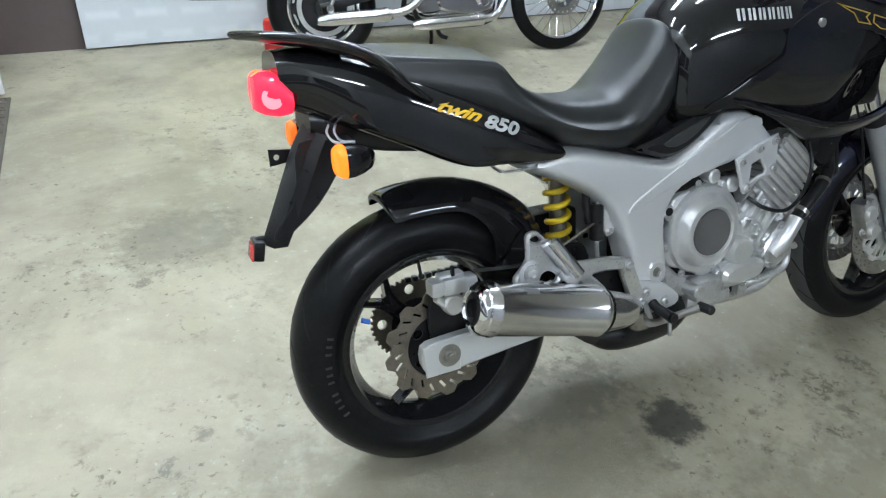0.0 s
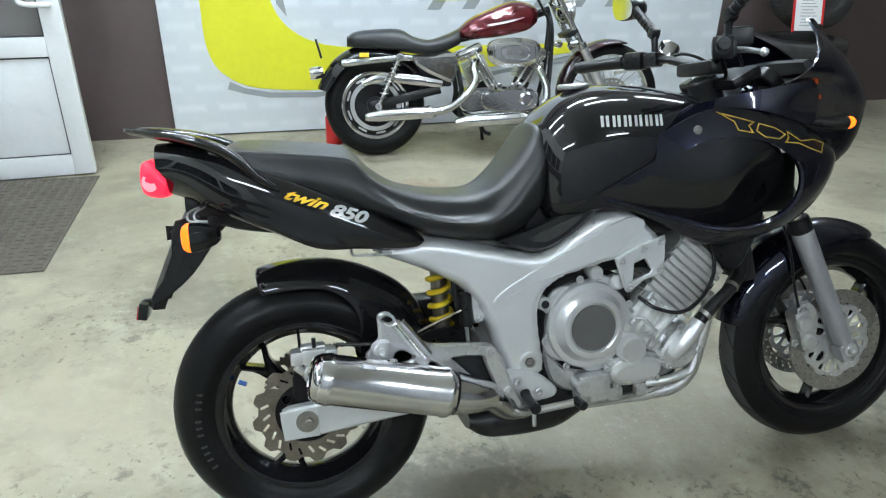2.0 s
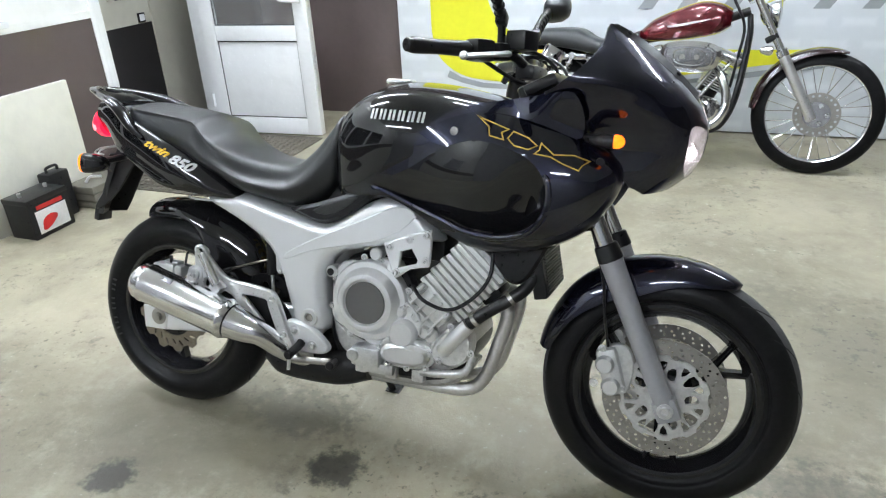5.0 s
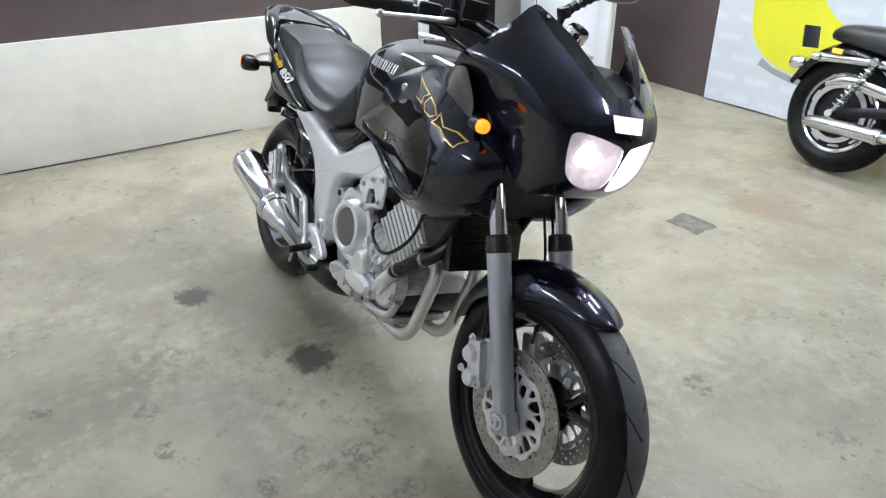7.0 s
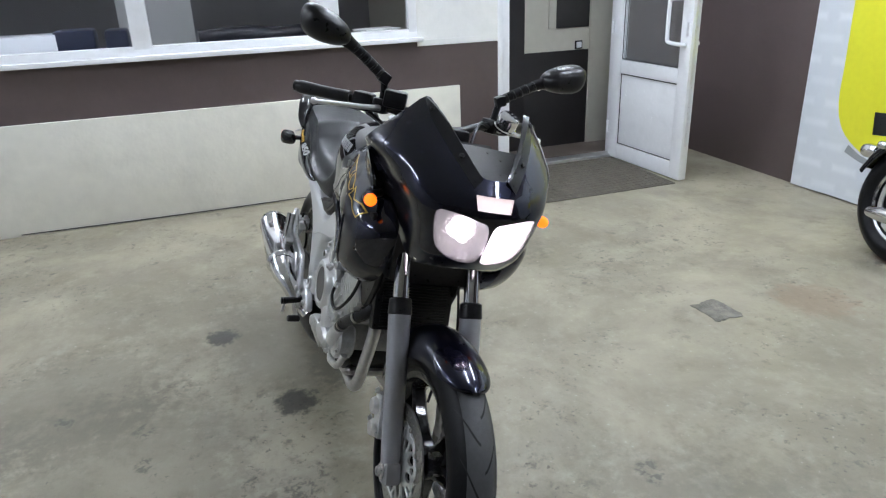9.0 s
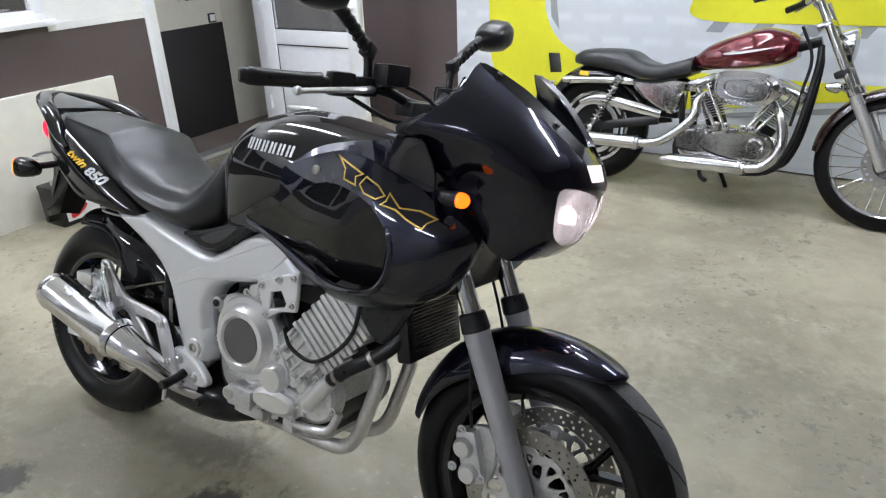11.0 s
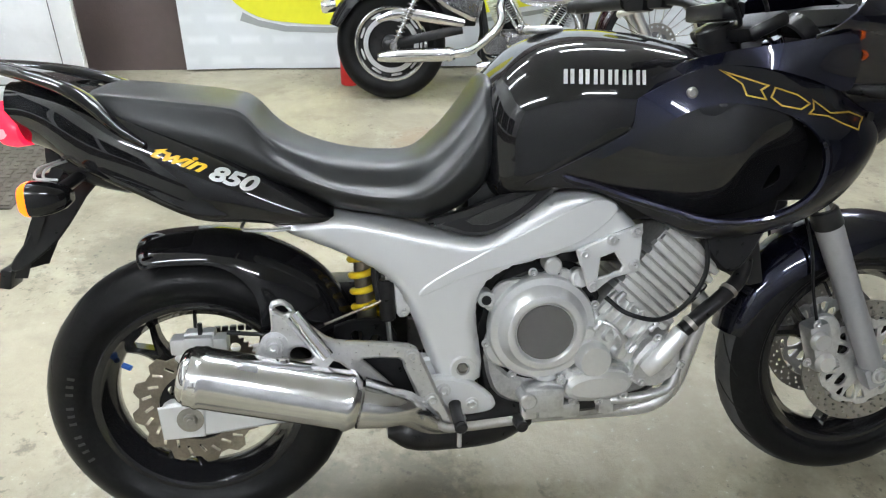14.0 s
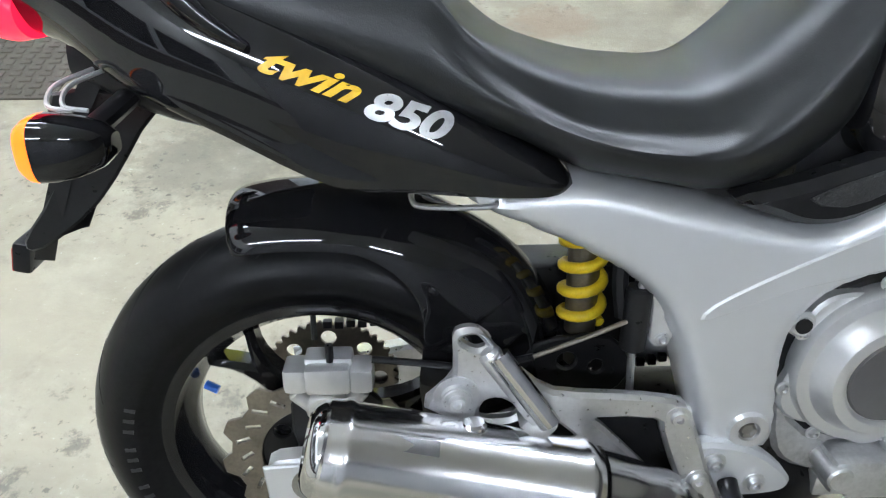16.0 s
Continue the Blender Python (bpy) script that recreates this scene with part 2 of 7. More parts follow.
def fill(loops, grid=0.0):
    """Triangulates the area inside the first loop and outside the others, with inner points every grid."""
    pts, edges = [], []
    for lp in loops:
        o = len(pts)
        pts += [Vector((float(a), float(b))) for a, b in lp]
        edges += [(o + i, o + (i + 1) % len(lp)) for i in range(len(lp))]
    if grid:
        A = np.array([(p.x, p.y) for p in pts])
        lo, hi = A.min(0), A.max(0)
        row = 0
        for v in np.arange(lo[1] + grid / 2, hi[1], grid * 0.87):
            row += 1
            for u in np.arange(lo[0] + grid / 2 * (row % 2), hi[0], grid):
                if inside((u, v), loops[0]) and not any(inside((u, v), h) for h in loops[1:]) and np.min(np.hypot(A[:, 0] - u, A[:, 1] - v)) > grid * 0.45:
                    pts.append(Vector((u, v)))
    vs, _, fs, *_ = delaunay_2d_cdt(pts, edges, [], 0, 1e-6)
    keep = []
    for fc in fs:
        g = [sum(vs[i][k] for i in fc) / len(fc) for k in (0, 1)]
        if inside(g, loops[0]) and not any(inside(g, h) for h in loops[1:]):
            keep.append(fc)
    return vs, keep


def sheet(loops, fmap, thick, grid):
    """A curved shell: a flat outline with holes laid on fmap(u, v, depth), with its thickness."""
    vs, fs = fill(loops, grid)
    bm = bmesh.new()
    top = [bm.verts.new(fmap(p[0], p[1], 0)) for p in vs]
    bot = [bm.verts.new(fmap(p[0], p[1], thick)) for p in vs]
    count = {}
    for fc in fs:
        bm.faces.new([top[i] for i in fc])
        bm.faces.new([bot[i] for i in reversed(fc)])
        for i in range(3):
            e = (fc[i], fc[(i + 1) % 3])
            count[frozenset(e)] = None if frozenset(e) in count else e
    for e in count.values():
        if e:
            bm.faces.new((top[e[1]], top[e[0]], bot[e[0]], bot[e[1]]))
    loose = [v for v in bm.verts if not v.link_faces]
    bmesh.ops.delete(bm, geom=loose, context="VERTS")
    return bm


def shrink(lp, d):
    """A loop moved inwards by d."""
    p = [np.array(q, float) for q in lp]
    area = sum(p[i - 1][0] * p[i][1] - p[i][0] * p[i - 1][1] for i in range(len(p)))
    sg = 1 if area > 0 else -1
    out = []
    for i in range(len(p)):
        a, b = p[i] - p[i - 1], p[(i + 1) % len(p)] - p[i]
        na, nb = [np.array((-q[1], q[0])) / (np.hypot(*q) + 1e-9) * sg for q in (a, b)]
        m = na + nb
        m = m / max(0.35, np.dot(m, m) / 2) 
        out.append(p[i] + m * d)
    return out


def plate(loops, ya, yb, bev=0.003, m=None):
    """A flat plate from outlines in x and z (the first outer, the rest holes), from ya to yb, with chamfered edges."""
    ya, yb = min(ya, yb), max(ya, yb)
    bev = min(bev, (yb - ya) * 0.45)
    ins = [shrink(loops[0], bev)] + [shrink(h, -bev) for h in loops[1:]]
    bm = bmesh.new()
    vs, fs = fill(ins)
    for y, rev in ((ya, False), (yb, True)):
        vv = [bm.verts.new((p[0], y, p[1])) for p in vs]
        for fc in fs:
            bm.faces.new([vv[i] for i in (reversed(fc) if rev else fc)])
    for out, inn in zip(loops, ins):
        rings = [[bm.verts.new((q[0], y, q[1])) for q in lp] for lp, y in ((inn, ya), (out, ya + bev), (out, yb - bev), (inn, yb))]
        for a, b in zip(rings, rings[1:]):
            for i in range(len(a)):
                j = (i + 1) % len(a)
                bm.faces.new((a[i], a[j], b[j], b[i]))
    bmesh.ops.remove_doubles(bm, verts=bm.verts, dist=1e-6)
    if m is not None:
        bmesh.ops.transform(bm, matrix=m, verts=bm.verts)
    return bm


def circle(cx, cz, r, n=24, a0=0.0):
    return [(cx + r * math.cos(a0 + 2 * math.pi * i / n), cz + r * math.sin(a0 + 2 * math.pi * i / n)) for i in range(n)]


def bolt(p, r=0.008, h=0.006, side=-1):
    """A socket-headed bolt standing out of a side face, with its washer."""
    x, y, z = p
    prof = [(0.0005, 0.4), (r * 0.45, 0.4), (r * 0.5, 1.0), (r * 0.9, 1.0), (r, 0.8), (r, 0.25), (r * 1.5, 0.2), (r * 1.55, 0), (0.0005, 0)]
    return lathe([(q, side * w * h) for q, w in prof], (x, y, z), 12, loop=False)


def spread(points, ease=1e-5):
    """A smooth field through (u, v, value) points: thin-plate spline."""
    P = np.array(points, float)
    n = len(P)
    d = np.hypot(P[:, None, 0] - P[None, :, 0], P[:, None, 1] - P[None, :, 1])
    K = d * d * np.log(d + 1e-9)
    A = np.zeros((n + 3, n + 3))
    A[:n, :n] = K + np.eye(n) * ease
    A[:n, n:] = np.c_[np.ones(n), P[:, :2]]
    A[n:, :n] = A[:n, n:].T
    w = np.linalg.solve(A, np.r_[P[:, 2], 0, 0, 0])

    def field(u, v):
        r = np.hypot(P[:, 0] - u, P[:, 1] - v)
        return float(np.dot(w[:n], r * r * np.log(r + 1e-9)) + w[n] + w[n + 1] * u + w[n + 2] * v)
    return field


def body(stations, k=4, kr=4):
    """A symmetric body lofted along x; each station is x and a half outline from bottom centre to top centre as (y, z)."""
    rings = []
    for x, half in stations:
        full = [(-y, z) for y, z in half] + [(y, z) for y, z in half[::-1][1:-1]]
        rings.append(np.array([(x, *q) for q in cr(full, kr, True)]).ravel())
    return skin([[Vector(r[i:i + 3]) for i in range(0, len(r), 3)] for r in cr(rings, k)])


def lerp(table, v):
    return float(np.interp(v, [a for a, _ in table], [b for _, b in table]))


def lettering(text, height, depth=0.0008, shear=0.0, bold=0.0):
    """Text in the built-in font as a flat mesh in x and y, starting at the origin."""
    cu = bpy.data.curves.new("lettering", "FONT")
    cu.body, cu.size, cu.extrude, cu.shear, cu.offset = text, height * 1.35, depth, shear, bold
    ob = bpy.data.objects.new("lettering", cu)
    me = bpy.data.meshes.new_from_object(ob)
    bm = bmesh.new()
    bm.from_mesh(me)
    bpy.data.meshes.remove(me)
    bpy.data.objects.remove(ob)
    bpy.data.curves.remove(cu)
    return bm

# ---- the room ----
XW, YB, XE, YS, H = -2.61, 3.43, 5.4, -4.2, 3.0   # window wall, banner wall, far end, wall behind, ceiling


def concrete(name):
    m = bpy.data.materials.new(name)
    m.use_nodes = True
    n, l = m.node_tree.nodes, m.node_tree.links
    b = n["Principled BSDF"]
    tc = n.new("ShaderNodeTexCoord")

    def tex(scale, detail=6, rough=0.6, dist=0.0):
        t = n.new("ShaderNodeTexNoise")
        t.inputs["Scale"].default_value, t.inputs["Detail"].default_value = scale, detail
        t.inputs["Roughness"].default_value, t.inputs["Distortion"].default_value = rough, dist
        l.new(tc.outputs["Object"], t.inputs["Vector"])
        return t.outputs["Fac"]

    def ramp(src, lo, hi, a=0.0, z=1.0):
        r = n.new("ShaderNodeMapRange")
        r.interpolation_type = "SMOOTHSTEP"
        for k, v in (("From Min", lo), ("From Max", hi), ("To Min", a), ("To Max", z)):
            r.inputs[k].default_value = v
        l.new(src, r.inputs["Value"])
        return r.outputs["Result"]

    def blend(fac, a, c):
        x = n.new("ShaderNodeMix")
        x.data_type = "RGBA"
        l.new(fac, x.inputs["Factor"])
        for k, v in (("A", a), ("B", c)):
            if isinstance(v, tuple):
                x.inputs[k].default_value = (*v, 1)
            else:
                l.new(v, x.inputs[k])
        return x.outputs["Result"]

    def spot(x, y, r, stretch=1.0):
        mp = n.new("ShaderNodeMapping")
        mp.vector_type = "POINT"
        mp.inputs["Location"].default_value = (-x / r, -y * stretch / r, 0)
        mp.inputs["Scale"].default_value = (1 / r, stretch / r, 0)
        l.new(tc.outputs["Object"], mp.inputs["Vector"])
        ln = n.new("ShaderNodeVectorMath")
        ln.operation = "LENGTH"
        l.new(mp.outputs["Vector"], ln.inputs[0])
        ad = n.new("ShaderNodeMath")
        ad.operation = "MULTIPLY_ADD"
        l.new(tex(19, 9, 0.68), ad.inputs[0])
        ad.inputs[1].default_value = 2.0
        l.new(ln.outputs["Value"], ad.inputs[2])
        return ramp(ad.outputs[0], 1.60, 2.15, 1, 0)

    col = blend(ramp(tex(1.1, 8, 0.65, 0.4), 0.35, 0.68), (0.232, 0.209, 0.151), (0.405, 0.369, 0.272))
    col = blend(ramp(tex(6, 10, 0.7), 0.45, 0.75, 0, 0.5), col, (0.49, 0.465, 0.365))

    def both(a, z):
        k = n.new("ShaderNodeMath")
        k.operation = "MULTIPLY"
        l.new(a, k.inputs[0])
        l.new(z, k.inputs[1])
        return k.outputs[0]

    patchy = ramp(tex(1.7, 5, 0.6), 0.44, 0.60)
    col = blend(ramp(tex(4.5, 12, 0.74, 0.1), 0.52, 0.74, 0, 0.55), col, (0.15, 0.133, 0.095))
    col = blend(both(patchy, ramp(tex(11, 10, 0.72, 0.1), 0.54, 0.65, 0, 0.68)), col, (0.10, 0.095, 0.078))
    col = blend(both(patchy, ramp(tex(34, 5, 0.65), 0.59, 0.66, 0, 0.75)), col, (0.085, 0.078, 0.060))
    col = blend(ramp(tex(48, 6, 0.7), 0.62, 0.70, 0, 0.6), col, (0.56, 0.54, 0.45))
    col = blend(ramp(tex(120, 3, 0.6), 0.66, 0.76, 0, 0.28), col, (0.09, 0.085, 0.07))
    dark = [(-0.737, -0.402, 0.075, 1.0), (-0.12, -0.176, 0.085, 1.0), (0.046, -0.699, 0.05, 1.6), (-0.145, -0.705, 0.05, 1.4), (-0.303, -0.976, 0.04, 1.0),
            (-0.35, 0.02, 0.22, 1.8), (0.335, -0.495, 0.05, 1.5), (0.36, -0.23, 0.08, 1.3), (1.177, 0.11, 0.22, 1.8), (0.678, 0.785, 0.06, 1.3), (-1.186, 1.168, 0.25, 1.2)]
    dark += [(0.27, -0.38, 0.035, 1.3), (-0.16, -0.16, 0.05, 0.8), (0.29, -0.16, 0.04, 1.5), (0.54, -0.20, 0.05, 0.8)]
    wide = [(0.25, -0.80, 0.75, 1.5), (-0.45, -0.95, 0.45, 1.2), (1.3, -0.2, 0.5, 1.2), (-0.65, -0.12, 0.55, 1.5), (1.15, 0.75, 0.6, 1.0)]   # broad darker areas: dirt before the parking place, and the bike's painted-in shade
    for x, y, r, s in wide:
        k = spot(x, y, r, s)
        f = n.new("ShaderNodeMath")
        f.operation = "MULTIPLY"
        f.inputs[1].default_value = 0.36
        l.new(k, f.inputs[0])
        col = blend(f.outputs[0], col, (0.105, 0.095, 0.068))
    flakes = ramp(tex(30, 8, 0.75, 0.3), 0.46, 0.56, 0.08, 1)
    for i, (x, y, r, s) in enumerate(dark):
        k = spot(x, y, r, s)
        f = n.new("ShaderNodeMath")
        f.operation = "MULTIPLY"
        f.inputs[1].default_value = 0.88 if i < 2 else 0.62 if r < 0.15 else 0.36
        l.new(k if i < 2 or r > 0.15 else both(k, flakes), f.inputs[0])
        col = blend(f.outputs[0], col, (0.045, 0.042, 0.036))
    k = spot(-0.02, 2.16, 0.19, 1.0)
    f = n.new("ShaderNodeMath")
    f.operation = "MULTIPLY"
    f.inputs[1].default_value = 0.5
    l.new(k, f.inputs[0])
    col = blend(f.outputs[0], col, (0.27, 0.19, 0.13))
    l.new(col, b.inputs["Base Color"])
    l.new(ramp(tex(3, 8, 0.6), 0.35, 0.7, 0.42, 0.72), b.inputs["Roughness"])
    bp = n.new("ShaderNodeBump")
    bp.inputs["Strength"].default_value, bp.inputs["Distance"].default_value = 0.45, 0.004
    l.new(tex(38, 10, 0.7), bp.inputs["Height"])
    l.new(bp.outputs["Normal"], b.inputs["Normal"])
    return m


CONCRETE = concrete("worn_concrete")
BROWN_WALL = shade("brown_wall_paint", (0.085, 0.062, 0.059), 0.5, vary=0.12, scale=3, bump=0.1, bump_scale=90, dirt=0.1)
WHITE_WALL = shade("white_wall_paint", (0.82, 0.82, 0.79), 0.55, vary=0.05, scale=2, bump=0.12, bump_scale=70, dirt=0.05)
CREAM = shade("cream_plinth_paint", (0.78, 0.76, 0.67), 0.5, vary=0.06, scale=1.5, bump=0.15, bump_scale=40, dirt=0.10)
BEIGE = shade("beige_wall_paint", (0.55, 0.53, 0.45), 0.6, vary=0.06, scale=2, bump=0.1, bump_scale=70)
PVC = shade("white_pvc", (0.86, 0.87, 0.88), 0.25, vary=0.03, scale=4, dirt=0.06)
DARK_SEAL = shade("dark_rubber_seal", (0.03, 0.03, 0.03), 0.6)
CEIL = shade("ceiling_paint", (0.7, 0.7, 0.68), 0.7, vary=0.05, scale=2)
DARK_FLOOR = shade("dark_floor_covering", (0.12, 0.095, 0.08), 0.5, vary=0.2, scale=5)
NIGHT_WALL = shade("dark_brown_far_wall", (0.13, 0.12, 0.115), 0.6, vary=0.15, scale=2)
GREY_WALL = shade("grey_far_wall", (0.30, 0.30, 0.31), 0.6, vary=0.1, scale=2)


def slab(name, lo, hi, material, label, category="wall", bev=0.0):
    lo, hi = Vector(lo), Vector(hi)
    ob = part(name, box((lo + hi) / 2, tuple(hi - lo), bev), material)
    return tagged(ob, label, category, kind="structure")


slab("floor", (XW, YS, -0.1), (XE, YB, 0.0), CONCRETE, "worn grey concrete workshop floor with oil stains", "floor")
slab("ceiling", (XW - 3, YS, H), (XE, YB, H + 0.1), CEIL, "plain white painted workshop ceiling", "ceiling")
slab("wall_north", (XW - 3, YB, -0.1), (XE, YB + 0.2, H), BROWN_WALL, "dark brown painted wall behind the banner")
slab("wall_east", (XE, YS, -0.1), (XE + 0.2, YB + 0.2, H), NIGHT_WALL, "plain dark brown wall at the far end")
# wall out of view; its grey is chosen for the reflections in the bike
slab("wall_south", (XW - 3, YS - 0.2, -0.1), (XE, YS, H), GREY_WALL, "plain unseen grey wall behind the camera")

rnd = random.Random(5)
edge = [(-0.086, -0.070), (-0.03, -0.074), (0.03, -0.068), (0.086, -0.072), (0.090, -0.02), (0.084, 0.03), (0.088, 0.070), (0.03, 0.074), (-0.03, 0.069), (-0.088, 0.072), (-0.084, 0.02), (-0.090, -0.02)]
edge = [(a + rnd.uniform(-0.006, 0.006), b + rnd.uniform(-0.006, 0.006)) for a, b in cr(edge, 3, True)]
hatch = part("floor_patch", plate([edge], -0.003, 0.004, 0.003, pose(-0.109, 1.69, 0, 0, 0, 3) @ pose(0, 0, 0, 90, 0, 0)), shade("dark_repair_mortar", (0.17, 0.160, 0.130), 0.85, vary=0.7, scale=22, bump=0.5, bump_scale=60))
tagged(hatch, "small square patch of darker mortar in the floor", "floor patch", kind="structure")

# window wall: built round the doorway and the window
DY0, DY1, DZ = 1.77, 2.80, 2.06
WY0, WY1, WZ0, WZ1 = -3.2, 1.135, 1.005, 1.98
T = 0.16
west = thing("wall_west", "white wall with brown band, window and doorway", "wall", kind="structure")
part("wall_below_window", box((XW - T / 2, (YS + DY0) / 2, WZ0 / 2 - 0.05), (T, DY0 - YS, WZ0 + 0.1), 0), BROWN_WALL, west, "dark brown painted band")
part("wall_above_window", box((XW - T / 2, (YS + DY0) / 2, (WZ1 + H) / 2), (T, DY0 - YS, H - WZ1), 0), WHITE_WALL, west)
part("wall_pier", box((XW - T / 2, (WY1 + DY0) / 2, (WZ0 + WZ1) / 2), (T, DY0 - WY1, WZ1 - WZ0), 0), WHITE_WALL, west)
part("wall_pier", box((XW - T / 2, (YS + WY0) / 2, (WZ0 + WZ1) / 2), (T, WY0 - YS, WZ1 - WZ0), 0), WHITE_WALL, west)
part("wall_above_door", box((XW - T / 2, (DY0 + YB) / 2, (DZ + H) / 2), (T, YB - DY0, H - DZ), 0), WHITE_WALL, west)
part("wall_beside_door", box((XW - T / 2, (DY1 + YB) / 2, DZ / 2 - 0.05), (T, YB - DY1, DZ + 0.1), 0), BROWN_WALL, west)
part("upper_paint", box((XW + 0.003, (WY1 + DY0) / 2, (0.965 + WZ0) / 2), (0.006, DY0 - WY1, WZ0 - 0.965), 0), WHITE_WALL, west)
part("plinth", box((XW + 0.012, (YS + 1.43) / 2, 0.335), (0.03, 1.43 - YS, 0.69), 0.004), CREAM, west, "scuffed cream painted plinth")
part("plinth_crack", tube([(XW + 0.03, -1.5, 0.012), (XW + 0.034, -0.6, 0.008), (XW + 0.03, 0.4, 0.012)], 0.003, 5), BLACK_PLASTIC, west, "dark gap along the floor")
trim = part("trim", box((XW + 0.004, DY0 - 0.018, DZ / 2), (0.012, 0.036, DZ), 0.003), PVC)
tagged(trim, "white plastic corner trim beside the doorway", "trim", kind="structure")

# window
win = thing("window_1", "white plastic framed workshop window", "window", kind="structure")
FX = XW - 0.02
part("window_sill", box((XW + 0.01, (WY0 + WY1) / 2, WZ0 + 0.008), (0.09, WY1 - WY0 + 0.06, 0.03), 0.006), PVC, win)
for z in (WZ0 + 0.045, WZ1 - 0.03):
    part("window_frame", box((FX, (WY0 + WY1) / 2, z), (0.06, WY1 - WY0, 0.06), 0.006), PVC, win)
for y, w in ((WY0 + 0.03, 0.06), (-1.9, 0.12), (-0.605, 0.11), (0.52, 0.18), (WY1 - 0.03, 0.06)):
    part("mullion", box((FX + 0.002, y, (WZ0 + WZ1) / 2), (0.058, w, WZ1 - WZ0 - 0.11), 0.006), PVC, win)
glass = shade("window_glass", (0.93, 0.95, 0.97), 0.02, vary=0.02, trans=1.0)
for y0, y1 in ((WY0 + 0.06, -1.96), (-1.84, -0.66), (-0.55, 0.43), (0.61, WY1 - 0.06)):
    p = part("pane", box((FX - 0.005, (y0 + y1) / 2, (WZ0 + WZ1) / 2), (0.006, y1 - y0, WZ1 - WZ0 - 0.11), 0), glass, win)
    p.visible_shadow = False

# rooms behind the window and the doorway
slab("floor_office", (XW - 3, YS, -0.1), (XW, YB, 0.0), DARK_FLOOR, "dark brown floor of the room behind the doorway", "floor")
slab("wall_office", (XW - 3.2, YS, -0.1), (XW - 3, YB + 0.2, H), GREY_WALL, "dim grey wall of the room behind the window")
slab("wall_partition", (XW - 3, 1.55, -0.1), (XW - T, 1.70, H), BEIGE, "beige partition wall beside the doorway")
hall = thing("wall_hall", "beige hall wall with dark lower part and recess", "wall", kind="structure")
HX = XW - 0.54
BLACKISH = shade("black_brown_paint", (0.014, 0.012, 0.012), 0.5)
part("wall_upper", box((HX - 0.06, (1.7 + 2.80) / 2, (0.79 + 1.55) / 2), (0.12, 2.80 - 1.7, 1.55 - 0.79), 0), BEIGE, hall)
part("wall_top", box((HX - 0.06, (1.7 + 2.80) / 2, (1.55 + H) / 2), (0.12, 2.80 - 1.7, H - 1.55), 0), BEIGE, hall)
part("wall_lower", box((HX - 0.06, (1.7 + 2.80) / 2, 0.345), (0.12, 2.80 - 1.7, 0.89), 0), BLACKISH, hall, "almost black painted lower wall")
part("hall_pillar", box((HX - 0.055, (2.80 + YB) / 2, 1.45), (0.14, YB - 2.80, 3.1), 0.004), BEIGE, hall, "beige wall corner")
# flat dark panels: one in place of a recess, one at the wall's left end
part("recess_panel", box((HX + 0.005, 2.64, 1.20), (0.010, 0.30, 0.46), 0.002), shade("dark_panel", (0.03, 0.028, 0.027), 0.6), hall, "flat dark panel in place of a recess in the hall wall")
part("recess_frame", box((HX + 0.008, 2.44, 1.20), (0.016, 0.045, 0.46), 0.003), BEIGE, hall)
part("dark_side", box((HX + 0.012, 1.955, 1.2), (0.016, 0.49, 2.4), 0.003), BLACKISH, hall, "dark panel at the left end of the hall wall")
sock = thing("light_switch", "white light switch in a dark frame on the hall wall", "switch")
part("frame", box((HX + 0.006, 2.70, 0.83), (0.012, 0.066, 0.066), 0.003), BLACK_PLASTIC, sock)
part("rocker", box((HX + 0.014, 2.70, 0.83), (0.010, 0.046, 0.046), 0.003), PVC, sock)

# door leaf, standing open at a right angle to the wall
door = thing("door_1", "open white plastic door with glass upper pane", "door", kind="structure")
hx, hy, fw = XW - 0.03, 2.740, 0.84
ang = math.atan2(0.05, 0.85)
DM = pose(hx, hy, 0, 0, 0, math.degrees(ang))
door.matrix_world = DM
ST, RB, RM, RT, DH = 0.105, 0.115, 0.10, 0.10, 2.0   # stile, bottom rail, middle rail, top rail, height
for x in (ST / 2, fw - ST / 2):
    part("stile", box((x, 0, DH / 2 + 0.01), (ST, 0.065, DH), 0.006), PVC, door)
for z, h in ((0.01 + RB / 2, RB), (0.72, RM), (DH - RT / 2, RT)):
    part("rail", box((fw / 2, 0, z), (fw - 2 * ST, 0.063, h), 0.006), PVC, door)
part("lower_panel", box((fw / 2, 0, 0.395), (fw - 2 * ST + 0.01, 0.03, 0.56), 0.003), PVC, door)
for side in (-1, 1):
    y = side * 0.0175
    loop = [(ST, 0.128), (fw - ST, 0.128), (fw - ST, 0.667), (ST, 0.667)]
    part("seal", plate([loop, shrink(loop, 0.006)], y, y + side * 0.004, 0.0005), DARK_SEAL, door)
    loop = [(ST, 0.772), (fw - ST, 0.772), (fw - ST, DH - RT), (ST, DH - RT)]
    part("seal", plate([loop, shrink(loop, 0.008)], y, y + side * 0.004, 0.0005), DARK_SEAL, door)
frost = shade("door_glass", (0.85, 0.87, 0.87), 0.03, vary=0.03, trans=0.94)
dp = part("door_pane", box((fw / 2, 0, (0.77 + DH - RT) / 2), (fw - 2 * ST, 0.02, DH - RT - 0.77), 0), frost, door)
dp.visible_shadow = False
